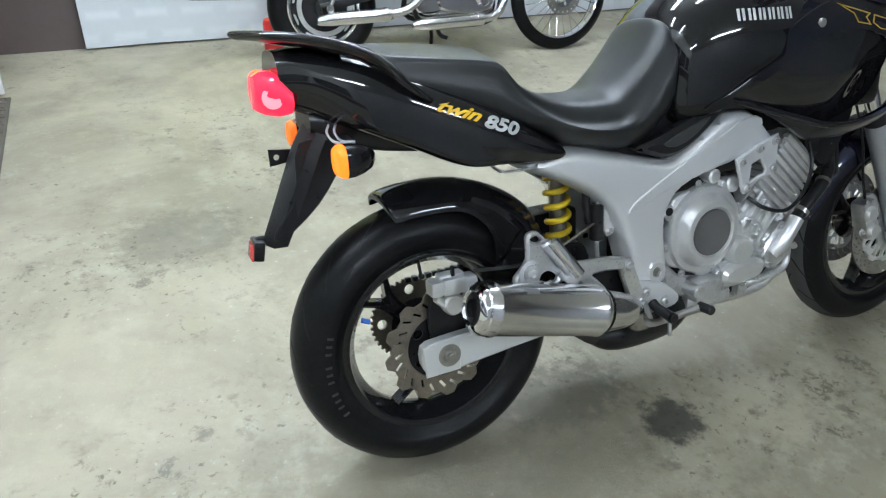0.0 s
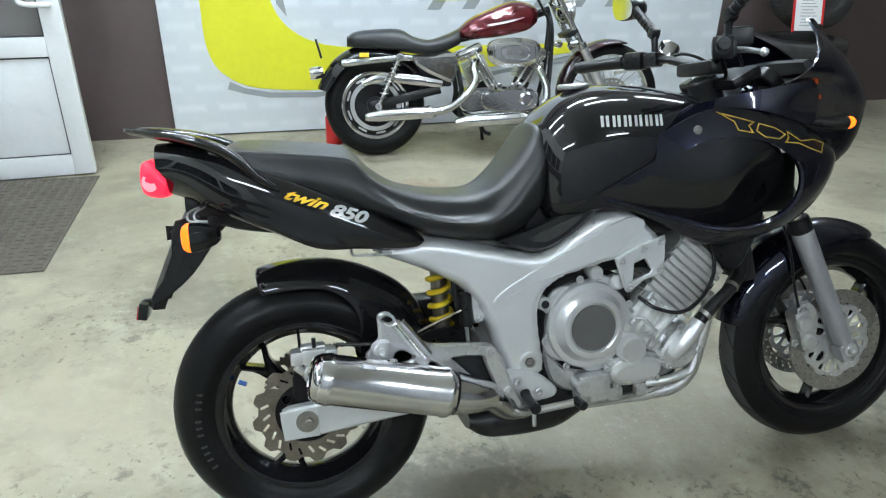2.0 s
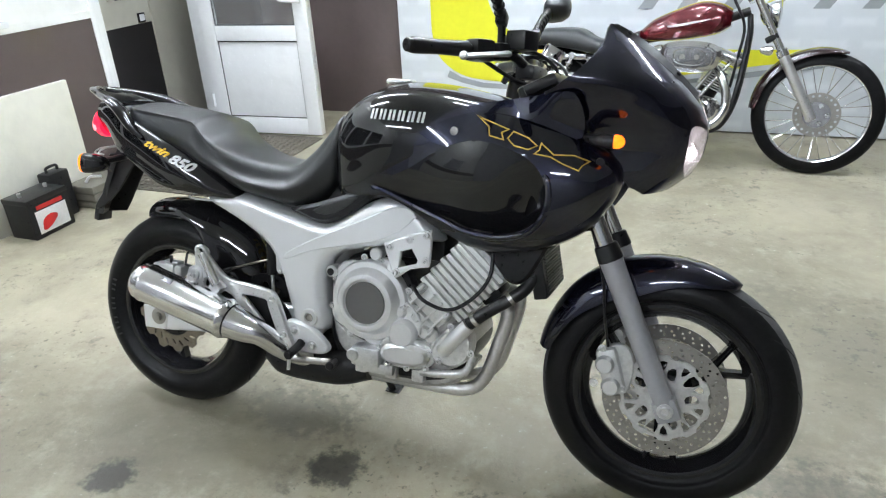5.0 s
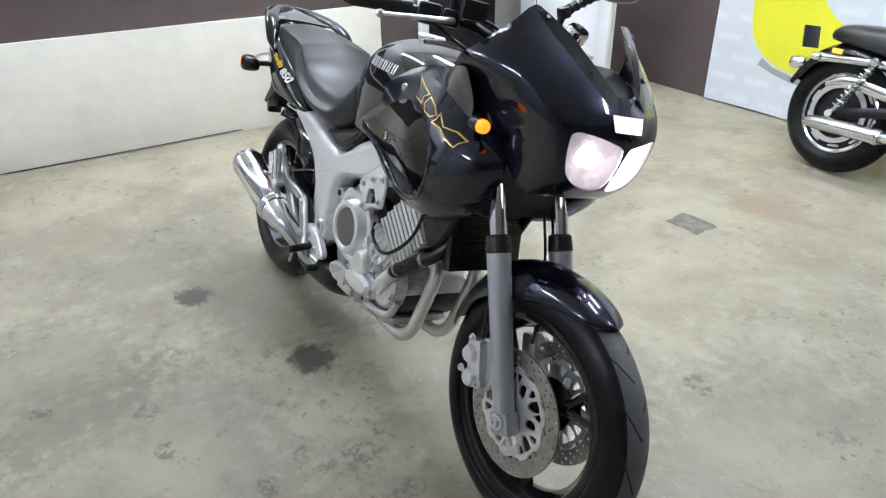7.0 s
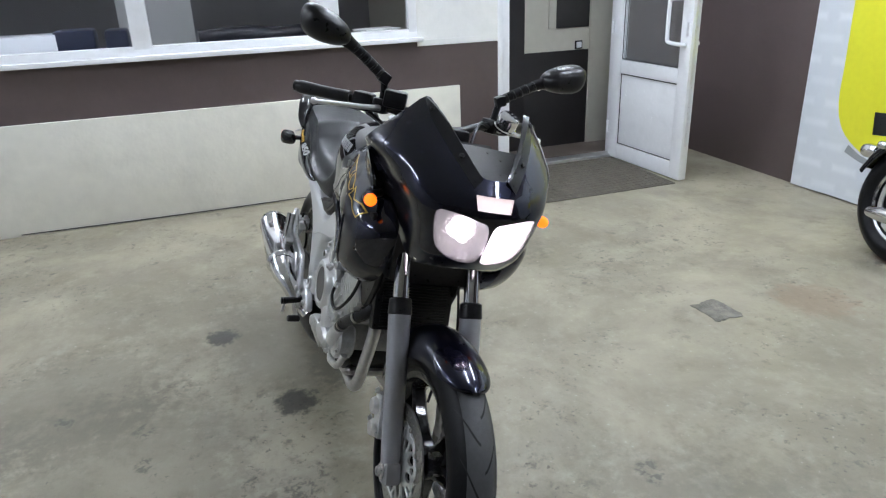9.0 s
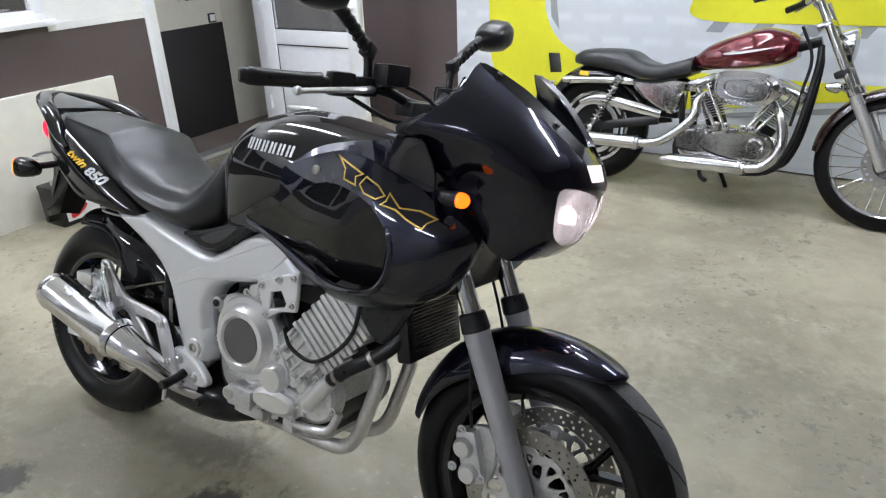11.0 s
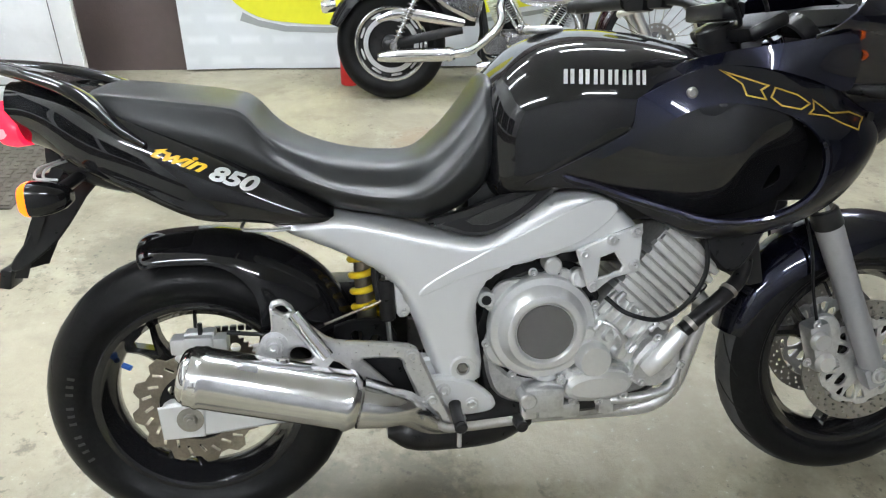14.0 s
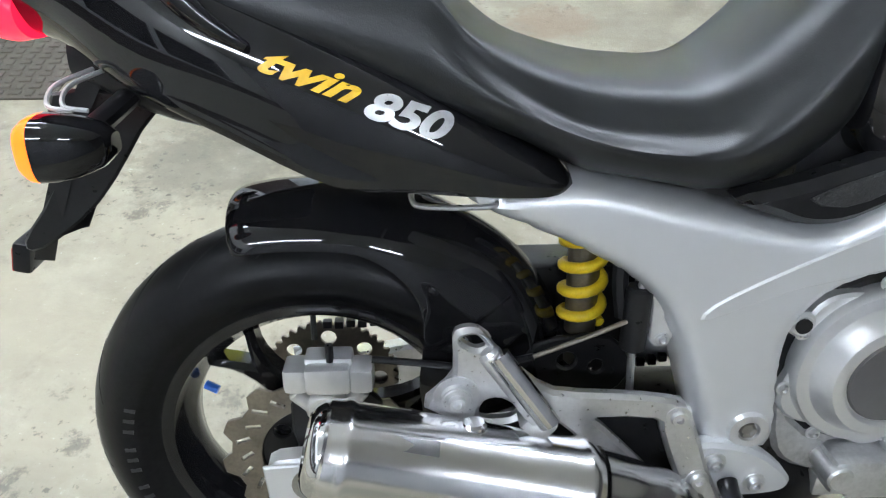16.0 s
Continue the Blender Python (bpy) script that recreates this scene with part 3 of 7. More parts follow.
for side in (-1, 1):
    part("pull_handle", tube([(fw - 0.05, side * 0.03, 0.93), (fw - 0.055, side * 0.075, 0.935), (fw - 0.16, side * 0.085, 0.945), (fw - 0.175, side * 0.085, 0.99), (fw - 0.175, side * 0.085, 1.17),
                              (fw - 0.16, side * 0.085, 1.215), (fw - 0.055, side * 0.075, 1.225), (fw - 0.05, side * 0.03, 1.23)], 0.014, 10), PVC, door, "white bow handle")
part("lock_plate", box((fw + 0.001, 0, 1.05), (0.004, 0.022, 1.6), 0.001), BRUSHED, door)
part("keyhole", box((fw - 0.04, -0.034, 1.03), (0.022, 0.006, 0.09), 0.003), BRUSHED, door)
for z in (0.25, 1.0, 1.8):
    part("hinge", rod((0.0, -0.045, z - 0.05), (0.0, -0.045, z + 0.05), 0.011, 12, 0.003), PVC, door)
frame_d = thing("door_frame", "white plastic frame of the doorway", "door frame", kind="structure")
part("jamb", box((XW - 0.078, DY1 - 0.006, DZ / 2), (0.172, 0.05, DZ), 0.005), PVC, frame_d)
part("jamb", box((XW - 0.05, DY0 + 0.03, DZ / 2), (0.09, 0.06, DZ), 0.005), PVC, frame_d)
part("head", box((XW - 0.05, (DY0 + DY1) / 2, DZ - 0.03), (0.088, DY1 - DY0 - 0.09, 0.06), 0.005), PVC, frame_d)
part("threshold", box((XW - 0.05, (DY0 + DY1) / 2, 0.012), (0.11, DY1 - DY0 - 0.09, 0.03), 0.006), BRUSHED, frame_d)

# door mat with raised ribs
mat_m = shade("grey_ribbed_matting", (0.105, 0.092, 0.072), 0.85, vary=0.25, scale=12, bump=0.5, bump_scale=150, dirt=0.2)
matt = thing("door_mat", "dark grey ribbed door mat on the concrete", "mat")
mx0, mx1, my0, my1 = XW + 0.02, -1.775, 1.545, 2.72
part("mat_base", box(((mx0 + mx1) / 2, (my0 + my1) / 2, 0.004), (mx1 - mx0, my1 - my0, 0.008), 0.003), mat_m, matt)
rib = bmesh.new()
for i in range(26):
    for j in range(16):
        a, c = mx0 + 0.03 + j * (mx1 - mx0 - 0.06) / 15, my0 + 0.03 + i * (my1 - my0 - 0.06) / 25
        u = 0.017 if (i + j) % 2 else 0.010
        w = 0.027 - u
        vs = [rib.verts.new((a + sx * u, c + sy * w, 0.0125)) for sx, sy in ((-1, -1), (1, -1), (1, 1), (-1, 1))]
        lo = [rib.verts.new((v.co.x + (v.co.x - a) * 0.2, v.co.y + (v.co.y - c) * 0.2, 0.007)) for v in vs]
        rib.faces.new(vs)
        for q in range(4):
            rib.faces.new((lo[q], lo[(q + 1) % 4], vs[(q + 1) % 4], vs[q]))
part("ribs", rib, mat_m, matt, sharp=20)

# ceiling lights
TUBE = glow("lit_fluorescent_tube", (0.87, 0.96, 1.05), 92.0)
fixture_body = shade("white_lamp_housing", (0.75, 0.75, 0.75), 0.4)
first = thing("ceiling_light", "white twin-tube fluorescent ceiling light, switched on", "ceiling light", "ceiling lights")
part("housing", box((0, 0, 0.035), (1.26, 0.2, 0.06), 0.01), fixture_body, first)
for y in (-0.055, 0.055):
    part("tube", rod((-0.59, y, -0.02), (0.59, y, -0.02), 0.018, 12), TUBE, first)
    for x in (-0.605, 0.605):
        part("socket", box((x, y, -0.008), (0.022, 0.04, 0.05), 0.004), fixture_body, first)
LIGHTS = [(-1.9, -2.7, 0), (0.6, -3.0, 0), (-1.95, 0.2, 0), (-1.6, 1.7, 0), (0.5, 1.2, 0), (0.1, 2.3, 0), (2.3, 2.2, 0)]
first.matrix_world = pose(LIGHTS[0][0], LIGHTS[0][1], H - 0.06, 0, 0, LIGHTS[0][2])
for x, y, a in LIGHTS[1:]:
    copy_thing(first, pose(x, y, H - 0.06, 0, 0, a))

# ---- the black motorcycle, leaning on its side stand; local x ahead, y to its left, z up ----
from mathutils.bvhtree import BVHTree
BIKE = pose(0, -0.03, 0, -15.5, 0, 0)
bike = thing("motorcycle", "glossy black touring motorcycle with silver frame, lights on", "motorcycle", m=BIKE)


def ring_tyre(R, r, w):
    half = cr([(R, 0), (R - 0.004, 0.35 * w), (R - 0.019, 0.70 * w), (R - 0.046, 0.96 * w), (R - 0.070, 0.98 * w), (r + 0.012, 0.80 * w), (r - 0.002, 0.70 * w)], 3)
    return [tuple(p) for p in half] + [(p[0], -p[1]) for p in half[::-1][:-1]]


def tyre_grooves(cx, cz, R, w, count=17, lean=0.34, lo=0.06, hi=0.86, wide=0.005):
    """Slanting tread grooves as thin dark strips laid on the crown."""
    prof = cr([(R, 0), (R - 0.004, 0.35 * w), (R - 0.019, 0.70 * w), (R - 0.046, 0.96 * w)], 6)
    ys, rs = [p[1] for p in prof], [p[0] for p in prof]
    bm = bmesh.new()
    for side in (-1, 1):
        for i in range(count):
            a0 = 2 * math.pi * (i + (0.5 if side > 0 else 0)) / count
            prev = None
            for q in range(9):
                t = q / 8
                y = (lo + (hi - lo) * t) * w
                a = a0 + lean * (t ** 1.4)
                rad = float(np.interp(y, ys, rs)) + 0.0006
                hw = wide * (0.4 + 0.6 * math.sin(math.pi * min(1, t + 0.15))) / R
                vs = [bm.verts.new((cx + rad * math.cos(a + s), side * y, cz + rad * math.sin(a + s))) for s in (-hw, hw)]
                if prev:
                    bm.faces.new((prev[0], prev[1], vs[1], vs[0]))
                prev = vs
    return bm


GROOVE = shade("tread_groove", (0.010, 0.010, 0.010), 0.9)


def wheel(name, cx, cz, R, r, w, turn, label):
    wh = part(name, lathe([(0.020, -0.066), (0.060, -0.064), (0.066, -0.050), (0.048, -0.03), (0.042, 0), (0.048, 0.03), (0.066, 0.050), (0.060, 0.064), (0.020, 0.066)], (cx, 0, cz), 32), RIM_BLACK, bike, label)
    bm = lathe(ring_tyre(R, r, w), (cx, 0, cz), 80)
    for fc in bm.faces:
        c = fc.calc_center_median()
        fc.material_index = 1 if math.hypot(c.x - cx, c.z - cz) > R - 0.011 else 0
    part("tyre", bm, (RUBBER, TREAD if cx > 0 else RUBBER), wh, "worn black rubber tyre with dusty tread")
    part("tread", tyre_grooves(cx, cz, R, w), GROOVE, wh, recalc=False)
    prof = [(r + 0.004, 0.72 * w), (r - 0.006, 0.745 * w), (r - 0.014, 0.70 * w), (r - 0.02, 0.5 * w), (r - 0.034, 0.25 * w), (r - 0.036, 0),
            (r - 0.034, -0.25 * w), (r - 0.02, -0.5 * w), (r - 0.014, -0.70 * w), (r - 0.006, -0.745 * w), (r + 0.004, -0.72 * w), (r - 0.004, -0.5 * w), (r - 0.018, 0), (r - 0.004, 0.5 * w)]
    part("rim", lathe(prof, (cx, 0, cz), 80), RIM_BLACK, wh, "glossy black rim")
    for i in range(3):
        e = r - 0.03
        out = cr([(0.03, 0.03), (0.07, 0.021), (0.115, 0.019), (0.15, 0.028), (e, 0.05), (e + 0.012, 0.052), (e + 0.012, -0.052), (e, -0.05), (0.15, -0.028), (0.115, -0.019), (0.07, -0.021), (0.03, -0.03)], 2, True)
        hole = [(0.135, 0.0), (0.15, 0.010), (e - 0.002, 0.032), (e - 0.002, -0.032), (0.15, -0.010)]
        a = radians(turn + 120 * i)
        rot = lambda q: (cx + q[0] * math.cos(a) - q[1] * math.sin(a), cz + q[0] * math.sin(a) + q[1] * math.cos(a))
        part("spoke", plate([[rot(q) for q in out], [rot(q) for q in hole]], -0.02, 0.02, 0.007), RIM_BLACK, wh)
    a = radians(turn + 80)
    part("valve", rod((cx + (r - 0.036) * math.cos(a), 0, cz + (r - 0.036) * math.sin(a)), (cx + (r - 0.075) * math.cos(a), -0.012, cz + (r - 0.075) * math.sin(a)), 0.004, 8), BLACK_PLASTIC, wh)
    return wh


FWX, FWZ, RWX, RWZ = 0.742, 0.316, -0.742, 0.32
fw_ = wheel("front_wheel", FWX, FWZ, 0.315, 0.226, 0.057, 32, "black three-spoke front wheel")
rw_ = wheel("rear_wheel", RWX, RWZ, 0.313, 0.212, 0.072, 12, "black three-spoke rear wheel")
# paler raised bars paint in light catching on the embossed sidewall lettering
for q in (163, 167, 171, 178, 182, 186, 193, 197, 201, 206):
    a = radians(q)
    k = RWX + 0.250 * math.cos(a), RWZ + 0.250 * math.sin(a)
    part("sidewall_mark", box((k[0], -0.0712, k[1]), (0.014, 0.0012, 0.006), 0.0004, pose(0, 0, 0, 0, -q, 0)), shade("lit_lettering_mark", (0.026, 0.026, 0.028), 0.6) if q == 163 else bpy.data.materials["lit_lettering_mark"], rw_)
part("valve_cap", rod((RWX - 0.155, -0.02, RWZ + 0.075), (RWX - 0.138, -0.024, RWZ + 0.068), 0.006, 8), BLUE_CAP, rw_, "blue valve cap")

# brake discs
def front_disc(y):
    holes = [circle(FWX, FWZ, 0.111, 60)]
    for k, (rr, off) in enumerate(((0.142, 0), (0.131, 0.5), (0.121, 0.2))):
        holes += [circle(FWX + rr * math.cos(2 * math.pi * (i + off) / 30), FWZ + rr * math.sin(2 * math.pi * (i + off) / 30), 0.0032, 7) for i in range(30)]
    d = part("brake_disc", plate([circle(FWX, FWZ, 0.149, 90)] + holes, y - 0.0025, y + 0.0025, 0.0006), STEEL, fw_, "drilled steel brake disc")
    star = []
    for i in range(80):
        q = 2 * math.pi * i / 80
        k = 0.110 if (i // 4) % 2 else 0.104
        star.append((FWX + k * math.cos(q), FWZ + k * math.sin(q)))
    hs = []
    for i in range(10):
        q = 2 * math.pi * i / 10 + 0.1
        pts = ((0.058, -0.05), (0.092, -0.20), (0.094, 0.10), (0.066, 0.12)) if i % 2 else ((0.052, -0.20), (0.082, -0.06), (0.074, 0.16), (0.052, 0.14))
        hs.append(cr([(FWX + rr * math.cos(q + dq), FWZ + rr * math.sin(q + dq)) for rr, dq in pts], 2, True))
        q += 0.314
        hs.append(cr([(FWX + rr * math.cos(q + dq), FWZ + rr * math.sin(q + dq)) for rr, dq in ((0.070, 0.0), (0.094, -0.10), (0.094, 0.10))], 2, True))
    part("disc_carrier", plate([star] + hs, y - 0.005, y + 0.003, 0.0012), CAST, d, "cut-out silver disc carrier")
    for i in range(10):
        q = 2 * math.pi * i / 10 + 0.15
        part("rivet", rod((FWX + 0.108 * math.cos(q), y - 0.006, FWZ + 0.108 * math.sin(q)), (FWX + 0.108 * math.cos(q), y + 0.006, FWZ + 0.108 * math.sin(q)), 0.0070, 10, 0.002), STEEL, d)


front_disc(-0.071)
front_disc(0.071)
wave = []
for i in range(120):
    q = 2 * math.pi * i / 120
    rr = 0.122 + 0.007 * (1 if math.sin(12 * q) > 0.2 else (-1 if math.sin(12 * q) < -0.5 else 0))
    wave.append((RWX + rr * math.cos(q), RWZ + rr * math.sin(q)))
slots = [circle(RWX, RWZ, 0.076, 40)]
for i in range(24):
    q = 2 * math.pi * i / 24
    u, v = (0.102 if i % 2 else 0.096), 0.003
    c0 = (RWX + u * math.cos(q), RWZ + u * math.sin(q))
    slots.append([(c0[0] + a * math.cos(q + 0.6) - b * math.sin(q + 0.6), c0[1] + a * math.sin(q + 0.6) + b * math.cos(q + 0.6)) for a, b in ((-0.010, -v), (0.010, -v), (0.010, v), (-0.010, v))])
rd = part("rear_brake_disc", plate([wave] + slots, -0.080, -0.0755, 0.0006), BROWN_STEEL, rw_, "tarnished wavy rear brake disc")
part("disc_carrier", plate([circle(RWX, RWZ, 0.080, 40), circle(RWX, RWZ, 0.03, 24)] + [circle(RWX + 0.058 * math.cos(i * 1.2566), RWZ + 0.058 * math.sin(i * 1.2566), 0.012, 10) for i in range(5)], -0.074, -0.066, 0.001), BLACK_METAL, rd)
teeth = []
for i in range(168):
    q = 2 * math.pi * i / 168
    rr = (0.098, 0.104, 0.104, 0.098)[i % 4]
    teeth.append((RWX + rr * math.cos(q), RWZ + rr * math.sin(q)))
part("sprocket", plate([teeth] + [circle(RWX + 0.075 * math.cos(i * 0.7854), RWZ + 0.075 * math.sin(i * 0.7854), 0.012, 12) for i in range(8)], 0.088, 0.095, 0.001), BROWN_STEEL, rw_, "toothed rear chain sprocket")
chain = bmesh.new()
for zz in (0.098, -0.098):
    for i in range(34):
        t = i / 33
        p = Vector((RWX, 0.0915, RWZ + zz)).lerp(Vector((-0.17, 0.0915, 0.395 + zz * 0.42)), t)
        b = box(p, (0.0135, 0.016 if i % 2 else 0.011, 0.012), 0.002)
        me = bpy.data.meshes.new("tmp")
        b.to_mesh(me)
        b.free()
        chain.from_mesh(me)
        bpy.data.meshes.remove(me)
ch = part("chain", chain, BLACK_METAL, bike)
ch["kind"] = "stuff"

# fork
FA, FB = Vector((0.752, 0, 0.298)), Vector((0.588, 0, 0.650))
fd = (FB - FA).normalized()
for s in (-1, 1):
    y = Vector((0, s * 0.099, 0))
    leg = part("fork_leg", tube([FA + y - fd * 0.025, FA + y + fd * 0.02, FA + y + fd * 0.06, FA + y.lerp(y, 1) + fd * 0.2, FB + y], [0.021, 0.024, 0.0255, 0.0265, 0.029], 20), FORK_GREY, bike, "grey painted fork leg")
    part("fork_gaiter", rod(FB + y - fd * 0.002, FB + y + fd * 0.042, 0.0315, 20, 0.004, r2=0.0290), BLACK_PLASTIC, leg, "black fork cover")
    part("stanchion", rod(FB + y + fd * 0.03, FB + y + fd * 0.42, 0.0205, 20), CHROME, leg, "chrome fork tube")
    part("axle_clamp", box(FA + y, (0.06, 0.04, 0.055), 0.01, pose(0, 0, 0, 0, -25, 0)), FORK_GREY, leg)
    part("axle_nut", bolt(FA + y * 1.23 + Vector((-0.003, 0, 0.004)), 0.013, 0.012, s), BRUSHED, leg)
    cal = part("brake_caliper", box((0.612, s * 0.088, 0.372), (0.052, 0.05, 0.12), 0.014, pose(0, 0, 0, 0, -18, 0)), CAST, bike, "silver two-piston brake caliper")
    for dz in (-0.03, 0.024):
        part("piston_cap", lathe([(0.0005, s * 0.012), (0.018, s * 0.012), (0.022, s * 0.006), (0.024, 0), (0.0005, 0)], (0.606 - dz * 0.35, s * 0.113, 0.368 + dz), 20, loop=False), CAST_PLAIN, cal)
    part("caliper_bracket", plate([cr([(0.60, 0.43), (0.64, 0.44), (0.665, 0.40), (0.66, 0.33), (0.64, 0.32), (0.635, 0.38)], 3, True)], s * 0.072, s * 0.09, 0.003), CAST, cal)
    for p in ((0.588, 0.43), (0.645, 0.335), (0.575, 0.34)):
        part("bolt", bolt((p[0], s * 0.11, p[1]), 0.007, 0.008, s), BRUSHED, cal)
    part("brake_hose", tube([(0.60, s * 0.09, 0.43), (0.585, s * 0.085, 0.5), (0.57, s * 0.08, 0.6), (0.53, s * 0.07, 0.72), (0.47, s * 0.06, 0.85)], 0.0036, 8), BLACK_PLASTIC, cal)
part("front_axle", rod((FWX + 0.008, -0.122, FWZ - 0.014), (FWX + 0.008, 0.122, FWZ - 0.014), 0.010, 14), BRUSHED, bike)
for z0, th in ((0.905, 0.035), (1.055, 0.03)):
    c = FB + fd * ((z0 - FB.z) / fd.z)
    part("fork_clamp", box((c.x - 0.01, 0, z0), (0.085, 0.25, th), 0.012, pose(0, 0, 0, 0, -25, 0)), BLACK_METAL, bike)


def arc_guard(cx, cz, keys, thick=0.004, n=14):
    """A curved mudguard over a wheel; keys: angle, radius, half width, how far the sides drop, how far the sides stay back."""
    rows = cr([(*k, 0.0)[:5] for k in keys], 5)
    grid = []
    for lay in (0, thick):
        for a, r, w, d, cut in rows:
            row = []
            for i in range(n + 1):
                ph = radians(-82 + 164 * i / n)
                y = w * math.sin(ph) / math.sin(radians(82))
                rad = r - lay - d * (1 - math.cos(ph)) / (1 - math.cos(radians(82)))
                b = radians(a - cut * (1 - math.cos(ph)) / (1 - math.cos(radians(82))))
                row.append(Vector((cx + rad * math.cos(b), y, cz + rad * math.sin(b))))
            grid.append(row)
    m = len(rows)
    rings = [grid[i] + grid[m + i][::-1] for i in range(m)]
    return skin(rings)


part("front_fender", arc_guard(FWX, FWZ, [(63, 0.328, 0.012, 0.006), (66, 0.332, 0.042, 0.018), (74, 0.337, 0.064, 0.036), (90, 0.344, 0.074, 0.060), (110, 0.352, 0.078, 0.085), (128, 0.354, 0.074, 0.075), (145, 0.348, 0.068, 0.055), (160, 0.342, 0.060, 0.040), (167, 0.338, 0.052, 0.03)]), NAVY_GLOSS, bike, "glossy dark front mudguard")
part("rear_hugger", arc_guard(RWX, RWZ, [(105.5, 0.345, 0.070, 0.030), (105, 0.352, 0.080, 0.040), (103, 0.3555, 0.0845, 0.046), (98, 0.3565, 0.086, 0.048), (90, 0.357, 0.087, 0.050), (75, 0.363, 0.090, 0.056), (60, 0.369, 0.093, 0.096), (45, 0.374, 0.096, 0.180), (32, 0.366, 0.097, 0.200), (22, 0.358, 0.097, 0.200), (14, 0.352, 0.095, 0.17)]), BLACK_GLOSS, bike, "glossy black rear wheel hugger")

# swingarm
for s in (-1, 1):
    out = cr([(-0.80, 0.345), (-0.795, 0.285), (-0.74, 0.278), (-0.60, 0.292), (-0.35, 0.315), (-0.20, 0.335), (-0.18, 0.40), (-0.30, 0.42), (-0.50, 0.395), (-0.66, 0.362), (-0.745, 0.356)], 3, True)
    arm = part("swingarm", plate([out], s * 0.098, s * 0.132, 0.006), SILVER_PAINT if s < 0 else BRUSHED, bike, "silver box-section swingarm")
    part("chain_adjuster", plate([[(-0.805, 0.35), (-0.80, 0.28), (-0.72, 0.282), (-0.715, 0.356)]], s * 0.130, s * 0.137, 0.002), SILVER_PAINT, arm)
    part("axle_washer", lathe([(0.0005, s * 0.006), (0.012, s * 0.006), (0.014, 0.0), (0.026, 0.0), (0.026, -s * 0.006), (0.0005, -s * 0.006)], (-0.745, s * 0.139, 0.322), 20, loop=False), STEEL, arm)
part("rear_axle", rod((RWX, -0.15, RWZ), (RWX, 0.15, RWZ), 0.009, 14), STEEL, bike)
rc = part("rear_brake_caliper", join(box((-0.717, -0.098, 0.492), (0.058, 0.030, 0.040), 0.006), box((-0.717, -0.122, 0.490), (0.054, 0.020, 0.036), 0.006), box((-0.756, -0.108, 0.488), (0.030, 0.040, 0.034), 0.008), box((-0.678, -0.108, 0.486), (0.030, 0.040, 0.034), 0.008), rod((-0.760, -0.118, 0.470), (-0.735, -0.118, 0.445), 0.010, 10, 0.002), rod((-0.676, -0.118, 0.470), (-0.70, -0.118, 0.445), 0.010, 10, 0.002)), CAST_PLAIN, bike, "silver rear brake caliper")
rc.location.z = -0.018
part("piston_cap", lathe([(0.0005, -0.02), (0.020, -0.02), (0.024, -0.014), (0.025, 0.0), (0.0005, 0.0)], (-0.722, -0.112, 0.448), 20, loop=False), CAST_PLAIN, rc)
part("caliper_bracket", plate([cr([(-0.76, 0.46), (-0.67, 0.45), (-0.655, 0.40), (-0.70, 0.36), (-0.765, 0.36)], 3, True)], -0.096, -0.086, 0.003), BLACK_METAL, rc)
part("bleed_nipple", rod((-0.715, -0.11, 0.505), (-0.715, -0.11, 0.53), 0.005, 8), BLACK_PLASTIC, rc)

# shock absorber with its spring
sh = part("shock_absorber", rod((-0.390, -0.02, 0.42), (-0.398, -0.02, 0.70), 0.021, 16, 0.003), BROWN_STEEL, bike, "rear shock absorber")
turns, coil = 4.6, []
A, B = Vector((-0.391, -0.02, 0.478)), Vector((-0.398, -0.02, 0.640))
for i in range(int(turns * 16) + 1):
    t = i / (turns * 16)
    w = 2 * math.pi * turns * t
    coil.append(A.lerp(B, t) + Vector((0.026 * math.cos(w), 0.026 * math.sin(w), 0)))
part("spring", tube(coil, 0.0074, 10, 1), YELLOW, sh, "yellow coil spring")
part("spring_seat", rod((-0.390, -0.02, 0.448), (-0.3905, -0.02, 0.470), 0.034, 20, 0.004), BLACK_METAL, sh)
part("linkage", plate([cr([(-0.46, 0.47), (-0.36, 0.48), (-0.33, 0.42), (-0.38, 0.38), (-0.45, 0.41)], 3, True), circle(-0.415, 0.445, 0.012, 12), circle(-0.375, 0.435, 0.010, 12)], -0.06, -0.05, 0.003), BLACK_METAL, sh)
part("battery_box", box((-0.425, 0.075, 0.448), (0.25, 0.08, 0.175), 0.012), BLACK_PLASTIC, bike, "black box behind the shock absorber")
mc = part("rear_master_cylinder", rod((-0.352, -0.115, 0.585), (-0.352, -0.115, 0.50), 0.016, 14, 0.003), BLACK_METAL, bike, "black rear brake cylinder")
part("pushrod", rod((-0.352, -0.115, 0.50), (-0.345, -0.115, 0.41), 0.005, 8), BRUSHED, mc)
part("cylinder_bracket", plate([cr([(-0.345, 0.61), (-0.325, 0.60), (-0.32, 0.545), (-0.305, 0.52), (-0.32, 0.505), (-0.335, 0.515), (-0.338, 0.57), (-0.355, 0.585)], 2, True)], -0.122, -0.112, 0.002), CAST_PLAIN, mc)
for p in ((-0.338, 0.595), (-0.319, 0.516)):
    part("bolt", bolt((p[0], -0.122, p[1]), 0.006, 0.006), BRUSHED, mc)
part("brake_pipe", tube([(-0.355, -0.12, 0.545), (-0.41, -0.13, 0.528), (-0.475, -0.135, 0.505)], 0.003, 8), BROWN_STEEL, mc, "braided brake pipe")
part("brake_hose", tube([(-0.475, -0.135, 0.505), (-0.54, -0.125, 0.485), (-0.60, -0.11, 0.482), (-0.665, -0.11, 0.490)], 0.0045, 8), BLACK_PLASTIC, mc)
